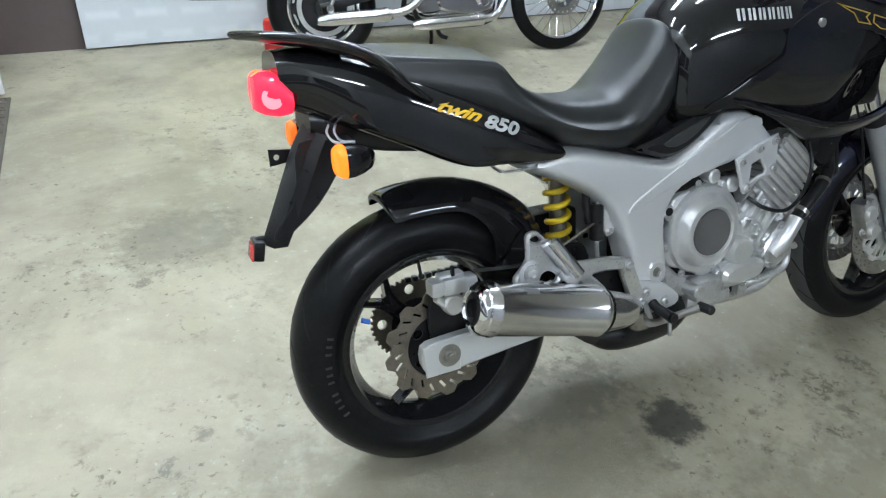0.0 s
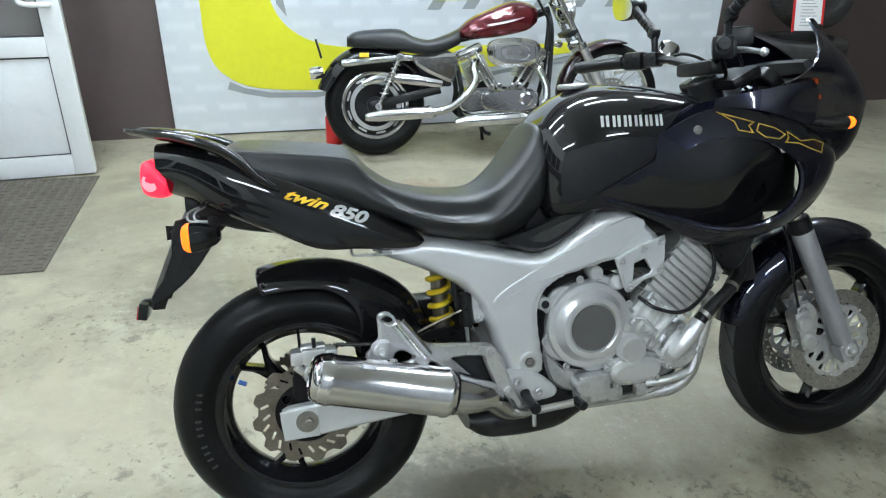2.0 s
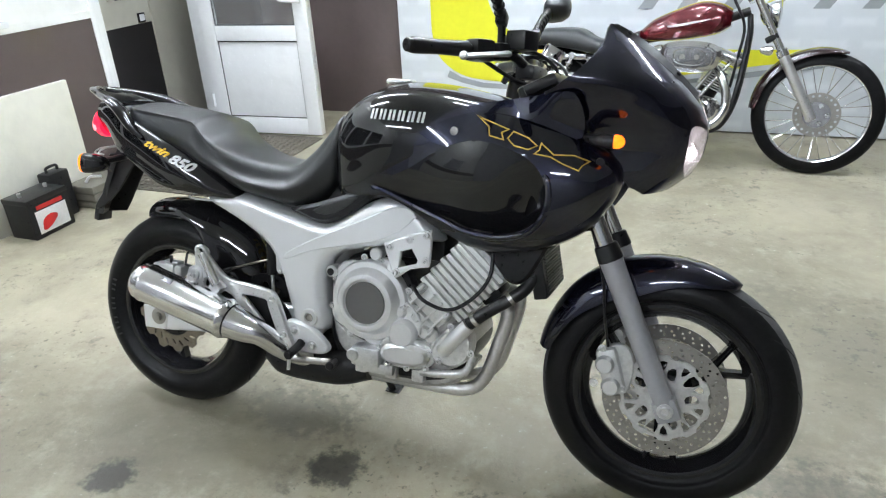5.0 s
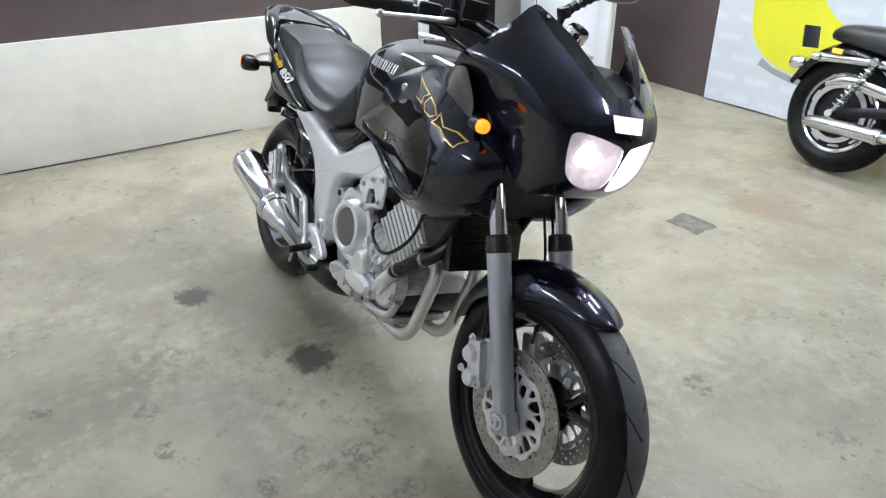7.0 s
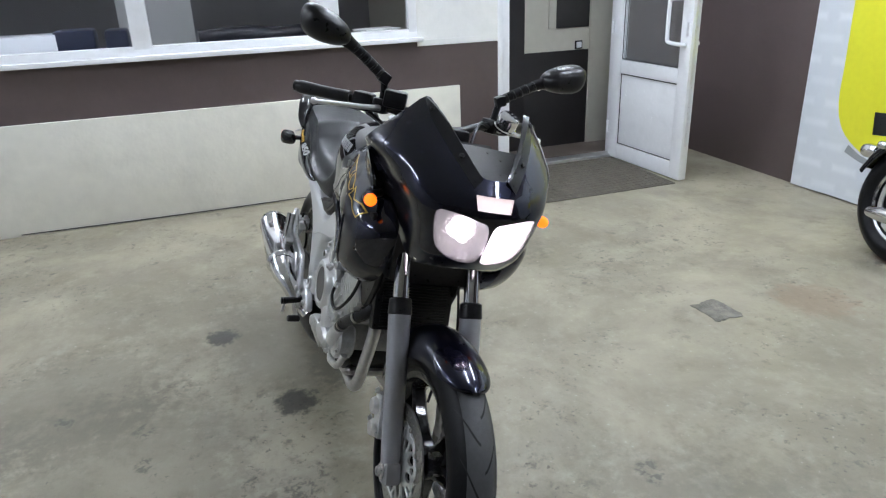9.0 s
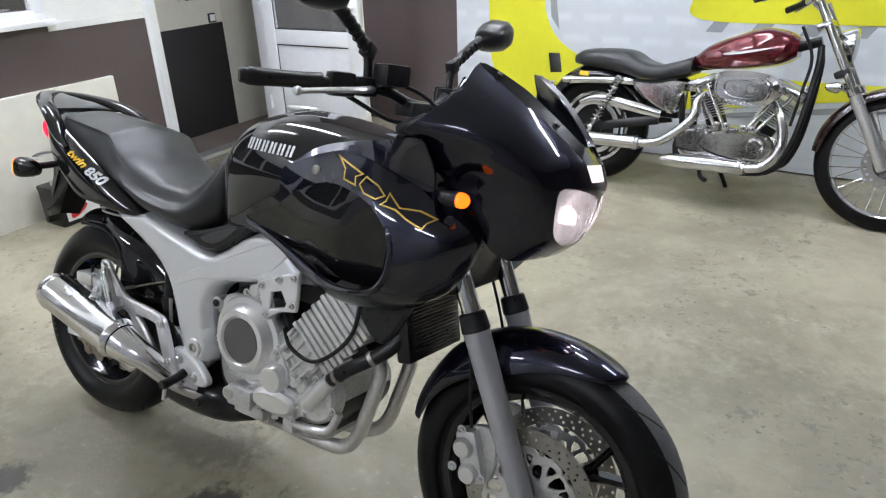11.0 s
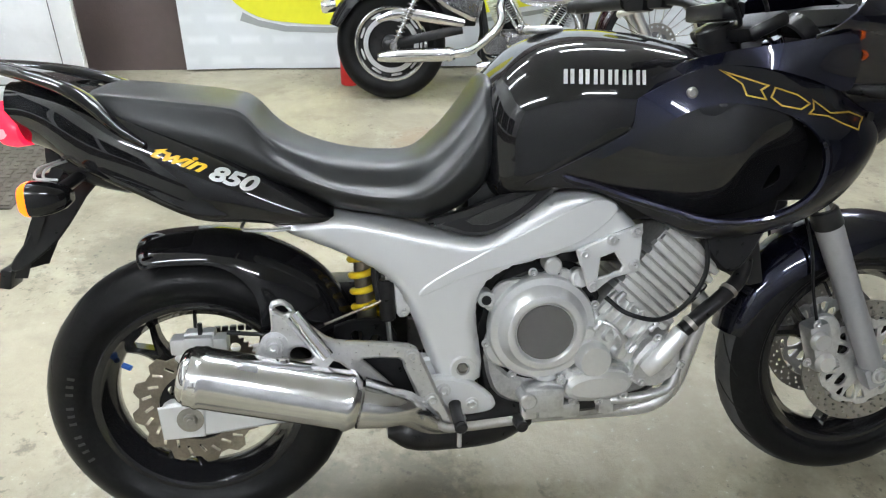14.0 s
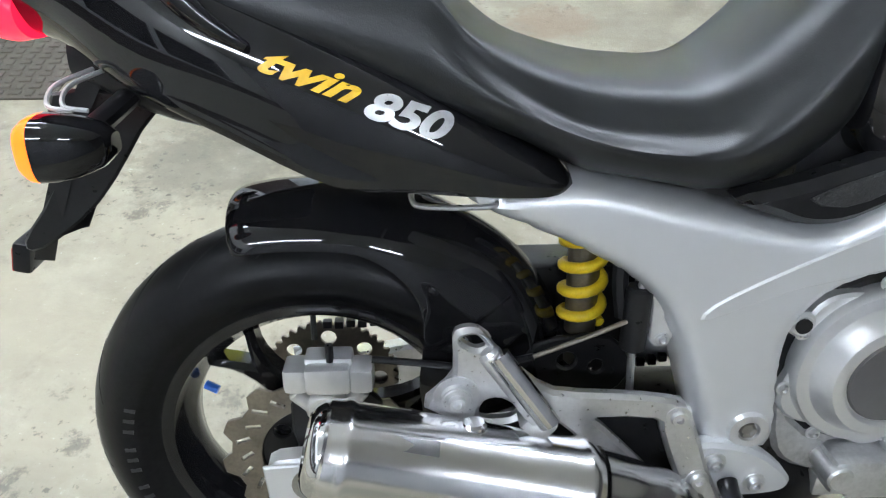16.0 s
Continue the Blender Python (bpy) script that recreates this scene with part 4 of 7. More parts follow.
part("hose", tube([(-0.36, -0.09, 0.68), (-0.372, -0.10, 0.60), (-0.365, -0.105, 0.54)], 0.010, 8), BLACK_PLASTIC, mc)

# frame
def dome(u, v, loop, wide):
    """Rises roundly from 0 at an outline to 1 at a distance of wide inside it."""
    P = np.array(loop, float)
    Q = np.roll(P, -1, 0) - P
    t = np.clip(((u - P[:, 0]) * Q[:, 0] + (v - P[:, 1]) * Q[:, 1]) / ((Q ** 2).sum(1) + 1e-12), 0, 1)
    d = float(np.min(np.hypot(P[:, 0] + t * Q[:, 0] - u, P[:, 1] + t * Q[:, 1] - v)))
    k = min(1.0, d / wide)
    return math.sqrt(max(0.0, 1 - (1 - k) ** 2))


F_OUT = cr([(-0.565, 0.705), (-0.49, 0.722), (-0.42, 0.723), (-0.31, 0.696), (-0.19, 0.668), (-0.14, 0.677), (-0.06, 0.728), (0.0, 0.752), (0.065, 0.752), (0.13, 0.700), (0.165, 0.655), (0.13, 0.648), (0.03, 0.628), (-0.08, 0.606),
            (-0.140, 0.582), (-0.170, 0.540), (-0.173, 0.485), (-0.163, 0.41), (-0.165, 0.368), (-0.190, 0.358), (-0.252, 0.366), (-0.276, 0.42), (-0.302, 0.50), (-0.330, 0.562), (-0.376, 0.608), (-0.46, 0.655)], 3, True)
for s in (-1, 1):
    fr = part("frame_spar", sheet([F_OUT], lambda u, v, d, s=s: Vector((u, s * ((0.112 + 0.040 * dome(u, v, F_OUT, 0.022)) if d == 0 else 0.085), v)), 0.03, 0.011), SILVER_PAINT, bike, "silver painted frame spar")
    ridge = cr([(-0.285, 0.558), (-0.28, 0.580), (-0.20, 0.625), (-0.06, 0.690), (0.05, 0.738), (0.10, 0.715), (0.02, 0.650), (-0.12, 0.612), (-0.20, 0.592)], 3, True)
    part("frame_ridge", plate([ridge], s * 0.146, s * 0.1545, 0.0032), SILVER_PAINT, fr, "raised upper edge of the frame")
    part("pivot_boss", lathe([(0.012, s * 0.002), (0.014, s * 0.008), (0.024, s * 0.008), (0.027, 0.0), (0.012, 0.0)], (-0.207, s * 0.150, 0.402), 24), CAST_PLAIN, fr)
    part("pivot_bolt", lathe([(0.0005, 0.002 * s), (0.008, 0.002 * s), (0.011, 0.006 * s), (0.0125, 0.0), (0.0005, 0)], (-0.207, s * 0.151, 0.402), 6, loop=False), STEEL, fr)
    part("seat_side_trim", plate([cr([(-0.275, 0.703), (-0.20, 0.722), (-0.06, 0.768), (-0.02, 0.765), (-0.07, 0.718), (-0.14, 0.678), (-0.19, 0.672), (-0.23, 0.684)], 3, True)], s * 0.11, s * 0.152, 0.010), BLACK_PLASTIC, bike, "black knee trim panel")
    part("grille", plate([cr([(-0.20, 0.705), (-0.13, 0.734), (-0.065, 0.752), (-0.11, 0.715), (-0.16, 0.695)], 2, True)], s * 0.150, s * 0.155, 0.002), shade("grey_mesh_trim", (0.06, 0.06, 0.06), 0.45, metal=0.5, bump=0.6, bump_scale=500), fr, "grey perforated trim")

# engine
ENG = cr([(-0.15, 0.30), (-0.17, 0.42), (-0.13, 0.56), (-0.04, 0.60), (0.06, 0.58), (0.12, 0.46), (0.20, 0.44), (0.25, 0.36), (0.20, 0.28), (0.08, 0.252), (-0.06, 0.262)], 3, True)
eng = part("engine", plate([ENG], -0.105, 0.125, 0.012), BLACK_METAL, bike, "silver twin-cylinder engine")
cl = [(0.0005, 0.0), (0.112, 0.0), (0.112, -0.020), (0.108, -0.026), (0.094, -0.028), (0.088, -0.036), (0.083, -0.046), (0.078, -0.052), (0.068, -0.054), (0.064, -0.053), (0.060, -0.047), (0.0005, -0.047)]
cc = part("clutch_cover", lathe([(r, y) for r, y in cl], (-0.038, -0.105, 0.468), 64, loop=False), CAST_PLAIN, eng, "round silver clutch cover")
part("cover_disc", lathe([(0.0005, 0.0), (0.0585, 0.0), (0.0585, -0.003), (0.056, -0.0055), (0.0005, -0.0055)], (-0.038, -0.150, 0.468), 48, loop=False), DARK_DISC, cc, "dark grey disc in the clutch cover")
flange = cr([(-0.038 + (0.118 + 0.012 * math.cos(5 * q + 0.6)) * math.cos(q), 0.468 + (0.118 + 0.012 * math.cos(5 * q + 0.6)) * math.sin(q)) for q in [2 * math.pi * i / 30 for i in range(30)]], 2, True)
part("cover_flange", plate([flange], -0.120, -0.100, 0.004), CAST_PLAIN, cc)
for q in (20, 75, 100, 155, 195, 240, 290, 335):
    p = (-0.038 + 0.119 * math.cos(radians(q)), -0.119, 0.468 + 0.119 * math.sin(radians(q)))
    part("bolt", bolt(p, 0.0065, 0.007), BRUSHED, cc)
for p, q, r in (((-0.155, -0.13, 0.535), (-0.155, -0.09, 0.535), 0.017), ((-0.02, -0.135, 0.600), (-0.02, -0.09, 0.600), 0.018), ((0.035, -0.14, 0.575), (0.035, -0.09, 0.565), 0.02)):
    part("cover_ear", rod(p, q, r, 14, 0.004), CAST_PLAIN, cc)
part("ear_hole", rod((-0.155, -0.1325, 0.535), (-0.155, -0.12, 0.535), 0.010, 14), BLACK_PLASTIC, cc)
part("oil_pump_cover", lathe([(0.0005, -0.03), (0.031, -0.03), (0.036, -0.024), (0.038, 0.0), (0.0005, 0.0)], (0.070, -0.125, 0.396), 36, loop=False), CAST_PLAIN, eng, "small round silver cover")
oval = cr([(0.015, 0.352), (0.012, 0.326), (0.035, 0.312), (0.085, 0.308), (0.135, 0.318), (0.150, 0.34), (0.140, 0.362), (0.10, 0.370), (0.05, 0.368)], 3, True)
part("side_cover", plate([oval], -0.158, -0.10, 0.010), CAST_PLAIN, eng, "oval silver engine cover")
part("side_cover_flange", plate([shrink(oval, -0.012)], -0.135, -0.10, 0.004), CAST, eng)
part("oil_filter_housing", join(box((-0.035, -0.125, 0.315), (0.085, 0.06, 0.055), 0.010), rod((-0.07, -0.16, 0.318), (-0.07, -0.10, 0.318), 0.018, 14, 0.003), box((0.0, -0.12, 0.285), (0.09, 0.05, 0.03), 0.006)), CAST, eng, "cast housing low on the engine")
pump = cr([(0.150, 0.352), (0.160, 0.385), (0.200, 0.432), (0.236, 0.440), (0.262, 0.405), (0.255, 0.352), (0.215, 0.325), (0.170, 0.33)], 3, True)
part("water_pump", plate([pump], -0.142, -0.09, 0.007), CAST, eng, "cast silver water pump")
part("pump_spout", tube([(0.185, -0.140, 0.365), (0.21, -0.150, 0.395), (0.255, -0.148, 0.450)], [0.018, 0.02, 0.019], 14), CAST_PLAIN, eng)
part("coolant_pipe", tube([(0.12, -0.12, 0.29), (0.18, -0.135, 0.30), (0.245, -0.13, 0.315), (0.265, -0.12, 0.36)], 0.011, 10), CAST, eng)
hose = part("radiator_hose", tube([(0.255, -0.148, 0.452), (0.30, -0.145, 0.490), (0.345, -0.138, 0.522), (0.388, -0.120, 0.556), (0.41, -0.095, 0.60)], 0.0165, 14), BLACK_PLASTIC, eng, "black rubber radiator hose")
for p, q in (((0.268, -0.147, 0.463), (0.276, -0.147, 0.470)), ((0.352, -0.136, 0.527), (0.359, -0.133, 0.533))):
    part("hose_clip", rod(p, q, 0.0188, 16), STEEL, hose, "steel hose clip")
for z, x in ((0.275, -0.06), (0.272, 0.03), (0.276, 0.11)):
    part("sump_rib", box((x, -0.10, z), (0.035, 0.05, 0.035), 0.006), CAST, eng)
part("sump", plate([cr([(-0.12, 0.30), (0.20, 0.30), (0.215, 0.265), (0.12, 0.235), (-0.06, 0.235), (-0.12, 0.26)], 3, True)], -0.092, 0.09, 0.01), CAST_DARK, eng, "dirty cast oil sump")
part("crankcase", plate([cr([(-0.14, 0.33), (-0.155, 0.42), (-0.10, 0.36), (0.0, 0.34), (0.04, 0.37), (0.09, 0.47), (0.16, 0.46), (0.23, 0.42), (0.245, 0.35), (0.19, 0.30), (0.05, 0.285), (-0.08, 0.29)], 3, True)], -0.112, 0.128, 0.008), CAST_DARK, eng, "dull cast crankcase")
# cylinders with cooling fins, leaning forward
CM = pose(0.125, 0, 0.455, 0, 42, 0)
# block darker than its fins: the shade of the gaps is painted in
part("cylinder_block", moved(box((0, 0, 0.085), (0.135, 0.235, 0.20), 0.008), CM), CAST_DARK, eng, "finned cast cylinder block")
fin = box((0, 0, 0), (0.152, 0.262, 0.0135), 0.003)
for i in range(9):
    b = fin.copy()
    part("fin", moved(b, CM @ pose(0.002 + 0.004 * (i % 2), 0, 0.064 + i * 0.0195)), CAST_RIB, eng)
fin.free()
part("cylinder_head", moved(box((0.0, 0, 0.205), (0.150, 0.246, 0.075), 0.012), CM), CAST_DARK, eng, "cast silver cylinder head")
part("wire", tube([(0.09, -0.135, 0.53), (0.13, -0.155, 0.50), (0.20, -0.16, 0.485), (0.26, -0.155, 0.52), (0.30, -0.14, 0.58), (0.30, -0.12, 0.66)], 0.005, 8), BLACK_PLASTIC, eng, "black cable across the cylinders")
part("wire", tube([(0.075, -0.14, 0.48), (0.10, -0.155, 0.475), (0.125, -0.155, 0.44), (0.118, -0.14, 0.40)], 0.0035, 8), BRUSHED, eng, "thin silver pipe")
# cylinder foot: a stepped cast block with ribs, bosses and studs
part("cylinder_foot", moved(box((-0.005, 0, 0.028), (0.118, 0.255, 0.060), 0.010), CM), CAST_RIB, eng, "cast cylinder foot")
for k in (-0.046, -0.018, 0.012, 0.040):
    part("foot_rib", moved(box((k, -0.128, 0.020), (0.007, 0.022, 0.085), 0.003), CM), CAST_RIB, eng)
for k, h in ((-0.055, 0.052), (0.046, 0.052), (-0.048, -0.02), (0.048, -0.012)):
    part("stud", moved(rod((k, -0.142, h - 0.012), (k, -0.142, h + 0.014), 0.0065, 10, 0.002), CM), BRUSHED, eng)
for x, z, r in ((0.058, 0.452, 0.016), (0.102, 0.442, 0.013), (0.128, 0.405, 0.018), (0.020, 0.362, 0.012), (0.158, 0.372, 0.011)):
    part("case_boss", lathe([(0.0005, -0.016), (r * 0.7, -0.016), (r, -0.010), (r * 1.15, 0.0), (0.0005, 0.0)], (x, -0.122, z), 18, loop=False), CAST_RIB, eng)
for x, z in ((0.002, 0.352), (0.150, 0.352), (0.085, 0.302), (0.028, 0.306), (0.140, 0.310), (0.262, 0.372), (0.176, 0.338), (0.205, 0.436)):
    part("bolt", bolt((x, -0.142, z), 0.0065, 0.008), BRUSHED, eng)
part("case_web", plate([cr([(0.045, 0.44), (0.085, 0.475), (0.135, 0.445), (0.165, 0.40), (0.145, 0.372), (0.105, 0.40), (0.075, 0.425)], 3, True)], -0.128, -0.100, 0.006), CAST_RIB, eng, "cast web of the crankcase")
part("thermostat", moved(box((0.075, -0.06, 0.165), (0.05, 0.10, 0.06), 0.012), CM), BLACK_METAL, eng)
part("plug_cap", moved(rod((0.03, -0.10, 0.245), (0.03, -0.118, 0.275), 0.012, 12, 0.003), CM), BLACK_PLASTIC, eng)
part("starter", rod((0.03, -0.10, 0.535), (0.03, 0.10, 0.535), 0.035, 18, 0.005), BLACK_METAL, eng)
part("carburettor_block", box((0.08, 0, 0.64), (0.16, 0.18, 0.10), 0.012), BLACK_METAL, eng)
part("airbox", box((0.02, 0, 0.73), (0.42, 0.19, 0.11), 0.02), BLACK_PLASTIC, eng)
# engine bracket
bo = cr([(0.018, 0.632), (0.03, 0.645), (0.135, 0.684), (0.148, 0.676), (0.146, 0.60), (0.136, 0.588), (0.092, 0.578), (0.058, 0.552), (0.044, 0.556), (0.034, 0.59)], 2, True)
bh = [(0.062, 0.580), (0.066, 0.622), (0.094, 0.632), (0.112, 0.604), (0.108, 0.594)]
bk = part("engine_bracket", plate([bo, bh], -0.162, -0.150, 0.003), SILVER_PAINT, bike, "silver engine mounting plate")
for p in ((0.033, 0.632), (0.088, 0.658), (0.136, 0.672), (0.135, 0.604), (0.052, 0.566)):
    part("bolt", bolt((p[0], -0.162, p[1]), 0.008, 0.008), BRUSHED, bk)

# exhaust
for s in (-1, 1):
    part("exhaust_header", tube([(0.285, s * 0.062, 0.505), (0.328, s * 0.064, 0.492), (0.334, s * 0.066, 0.455), (0.312, s * 0.066, 0.371), (0.284, s * 0.066, 0.285), (0.24, s * 0.062, 0.243), (0.17, s * 0.058, 0.232), (0.05, s * 0.05, 0.230), (-0.10, s * 0.06, 0.235)], 0.0185, 16), HEADER, bike, "heat-stained steel exhaust pipe")
part("exhaust_collector", body([(-0.36, [(0, 0.225), (0.10, 0.23), (0.14, 0.26), (0.09, 0.29), (0, 0.295)]), (-0.30, [(0, 0.20), (0.12, 0.205), (0.16, 0.25), (0.12, 0.30), (0, 0.305)]), (-0.14, [(0, 0.195), (0.11, 0.20), (0.145, 0.245), (0.12, 0.30), (0, 0.31)]), (-0.05, [(0, 0.215), (0.08, 0.22), (0.11, 0.25), (0.08, 0.29), (0, 0.30)])]), BLACK_METAL, bike, "black exhaust collector box")
SA, SB = Vector((-0.730, -0.228, 0.462)), Vector((-0.415, -0.218, 0.378))
sd = (SB - SA).normalized()
SILM = Matrix.Translation(SA) @ sd.to_track_quat("X", "Z").to_matrix().to_4x4()
sil = part("silencer", moved(lathe([(0.050, 0.012), (0.054, 0.016), (0.0555, 0.03), (0.0575, 0.034), (0.0575, 0.040), (0.0555, 0.044), (0.0555, 0.296), (0.058, 0.301), (0.058, 0.309), (0.0545, 0.315), (0.050, 0.322), (0.02, 0.322), (0.02, 0.012)], (0, 0, 0), 48, axis="x"), SILM), SILENCER_STEEL, bike, "polished steel silencer")
part("end_cap", moved(lathe([(0.030, 0.004), (0.036, -0.002), (0.045, 0.002), (0.0505, 0.010), (0.051, 0.016), (0.028, 0.016)], (0, 0, 0), 40, axis="x"), SILM), CHROME, sil)
part("outlet", moved(lathe([(0.0005, 0.010), (0.020, 0.010), (0.021, 0.0), (0.030, 0.002), (0.030, 0.014), (0.0005, 0.014)], (0, 0, 0), 32, loop=False, axis="x"), SILM), BLACK_METAL, sil, "black exhaust outlet")
part("tail_cone", tube([SB + sd * 0.002, SB + sd * 0.05, SB + sd * 0.09 + Vector((0, 0.01, -0.004)), (-0.275, -0.165, 0.298), (-0.20, -0.12, 0.265)], [0.050, 0.042, 0.034, 0.028, 0.026], 24), SILENCER_STEEL, sil, "chrome exhaust taper")
part("stamp_plate", box(SA + sd * 0.12 + Vector((0, -0.028, 0.049)), (0.05, 0.016, 0.0015), 0.0004, pose(0, 0, 0, 31, 13.5, 0)), shade("etched_plate", (0.25, 0.25, 0.26), 0.35, metal=0.9), sil)
part("silencer_clamp", rod(SA + sd * 0.185 + Vector((0, 0.01, 0.05)), SA + sd * 0.185 + Vector((0, 0.012, 0.060)), 0.015, 18, 0.003), CHROME, sil)

# footrest hanger, pegs and pedal
HO = cr([(-0.612, 0.468), (-0.598, 0.492), (-0.580, 0.515), (-0.581, 0.560), (-0.572, 0.572), (-0.552, 0.571), (-0.535, 0.548), (-0.500, 0.512), (-0.465, 0.487), (-0.400, 0.480), (-0.325, 0.470), (-0.300, 0.445), (-0.268, 0.365), (-0.236, 0.292), (-0.262, 0.284), (-0.285, 0.315),
         (-0.312, 0.365), (-0.335, 0.425), (-0.345, 0.442), (-0.412, 0.446), (-0.402, 0.432), (-0.352, 0.378), (-0.334, 0.352), (-0.348, 0.343), (-0.385, 0.370), (-0.440, 0.425), (-0.475, 0.448), (-0.545, 0.440)], 2, True)
hs = cr([(-0.572, 0.558), (-0.556, 0.563), (-0.543, 0.552), (-0.556, 0.546)], 3, True)
hh = cr([(-0.548, 0.452), (-0.545, 0.474), (-0.525, 0.478), (-0.505, 0.462), (-0.515, 0.450)], 3, True)
hang = part("footrest_hanger", plate([HO, hs, hh], -0.180, -0.162, 0.005), BRUSHED, bike, "cast aluminium footrest hanger")
hang.location.x = 0.008
# added black plate: the shade behind the hanger's opening is put into its colour
part("shade_plate", plate([cr([(-0.52, 0.432), (-0.44, 0.446), (-0.34, 0.452), (-0.285, 0.40), (-0.262, 0.32), (-0.31, 0.315), (-0.40, 0.362), (-0.50, 0.40)], 3, True)], -0.143, -0.137, 0.002), BLACK_PLASTIC, hang, "black plate standing in for the shade behind the hanger")
part("hanger_bolt", join(lathe([(0.0005, 0), (0.026, 0), (0.026, -0.004), (0.018, -0.006), (0.0175, -0.012), (0.0005, -0.012)], (-0.576, -0.178, 0.487), 24, loop=False), bolt((-0.576, -0.19, 0.487), 0.010, 0.009)), BRUSHED, hang)
for p in ((-0.318, 0.447), (-0.280, 0.350)):
    part("bolt", bolt((p[0], -0.180, p[1]), 0.010, 0.007), BRUSHED, hang)
peg = part("pillion_peg", rod((-0.545, -0.19, 0.552), (-0.485, -0.205, 0.470), 0.013, 14, 0.004), BRUSHED, hang, "folded pillion footrest")
part("peg_bar", tube([(-0.535, -0.203, 0.555), (-0.477, -0.218, 0.474)], 0.010, 10, 2, flat=(0.9, 1.3)), CHROME, peg)
part("peg_joint", box((-0.487, -0.197, 0.464), (0.035, 0.032, 0.03), 0.006, pose(0, 0, 0, 0, 40, 0)), BRUSHED, peg)
lp = part("footrest_plate", plate([cr([(-0.272, 0.388), (-0.200, 0.378), (-0.150, 0.340), (-0.142, 0.318), (-0.165, 0.305), (-0.240, 0.305), (-0.262, 0.34)], 3, True)], -0.165, -0.140, 0.005), SILVER_PAINT, bike, "silver footrest plate")
for p in ((-0.247, 0.362), (-0.190, 0.327)):
    part("bolt", bolt((p[0], -0.165, p[1]), 0.010, 0.009), BRUSHED, lp)
fp = part("footrest", tube([(-0.225, -0.165, 0.330), (-0.225, -0.185, 0.323), (-0.223, -0.232, 0.317)], [0.013, 0.012, 0.013], 12), BLACK_PLASTIC, bike, "black rubber footrest")
part("footrest_end", rod((-0.223, -0.232, 0.317), (-0.223, -0.240, 0.316), 0.013, 12, 0.004), BLACK_METAL, fp)
part("footrest_feeler", rod((-0.225, -0.226, 0.304), (-0.226, -0.229, 0.272), 0.005, 10, 0.001), BRUSHED, fp)
pd = part("brake_pedal", tube([(-0.27, -0.172, 0.335), (-0.255, -0.185, 0.295), (-0.21, -0.19, 0.292), (-0.15, -0.195, 0.298), (-0.105, -0.20, 0.304)], 0.008, 10, flat=(0.7, 1.2)), STEEL, bike, "dull grey brake pedal")
part("pedal_pad", rod((-0.105, -0.19, 0.304), (-0.100, -0.232, 0.304), 0.012, 12, 0.003), BLACK_PLASTIC, pd)
part("side_stand", tube([(-0.16, 0.11, 0.27), (-0.13, 0.16, 0.17), (-0.11, 0.225, 0.066)], [0.013, 0.012, 0.011], 10), BLACK_METAL, bike, "black side stand")
part("stand_foot", box((-0.108, 0.232, 0.066), (0.05, 0.045, 0.006), 0.003, pose(0, 0, 0, 15.5, 0, 0)), BLACK_METAL, bike)

# seat: flat top with a firm edge, stepped between passenger and rider
def pad(x, under, low, side, side_z, edge, edge_z, top):
    k = 1.0 if x < -0.57 else 1.0 + 1.6 * min(1.0, (x + 0.57) / 0.12)
    return (x, [(0, under), (low, under), (side, side_z), (edge + 0.007 * min(k, 1.6), edge_z - 0.013 * k), (edge - 0.008 * k, edge_z + 0.002 * k), (0, top)])


seat = part("seat", body([
    pad(-0.875, 0.90, 0.06, 0.085, 0.915, 0.072, 0.945, 0.952),
    pad(-0.83, 0.87, 0.09, 0.126, 0.900, 0.116, 0.948, 0.966),
    pad(-0.72, 0.84, 0.11, 0.146, 0.875, 0.128, 0.936, 0.958),
    pad(-0.63, 0.812, 0.12, 0.153, 0.855, 0.130, 0.924, 0.946),
    pad(-0.595, 0.80, 0.125, 0.157, 0.842, 0.131, 0.912, 0.934),
    pad(-0.553, 0.785, 0.128, 0.161, 0.820, 0.132, 0.868, 0.890),
    pad(-0.50, 0.765, 0.13, 0.166, 0.795, 0.134, 0.838, 0.852),
    pad(-0.44, 0.735, 0.13, 0.168, 0.772, 0.132, 0.817, 0.832),
    pad(-0.37, 0.72, 0.125, 0.164, 0.755, 0.126, 0.806, 0.822),
    pad(-0.29, 0.705, 0.12, 0.156, 0.750, 0.118, 0.808, 0.826),
    pad(-0.23, 0.715, 0.115, 0.147, 0.775, 0.113, 0.852, 0.870),
    pad(-0.185, 0.74, 0.11, 0.140, 0.82, 0.108, 0.905, 0.920),
    pad(-0.152, 0.78, 0.11, 0.132, 0.87, 0.102, 0.950, 0.968),
    pad(-0.134, 0.84, 0.08, 0.110, 0.90, 0.088, 0.952, 0.968)], 5, 5), VINYL, bike, "black vinyl stepped seat")

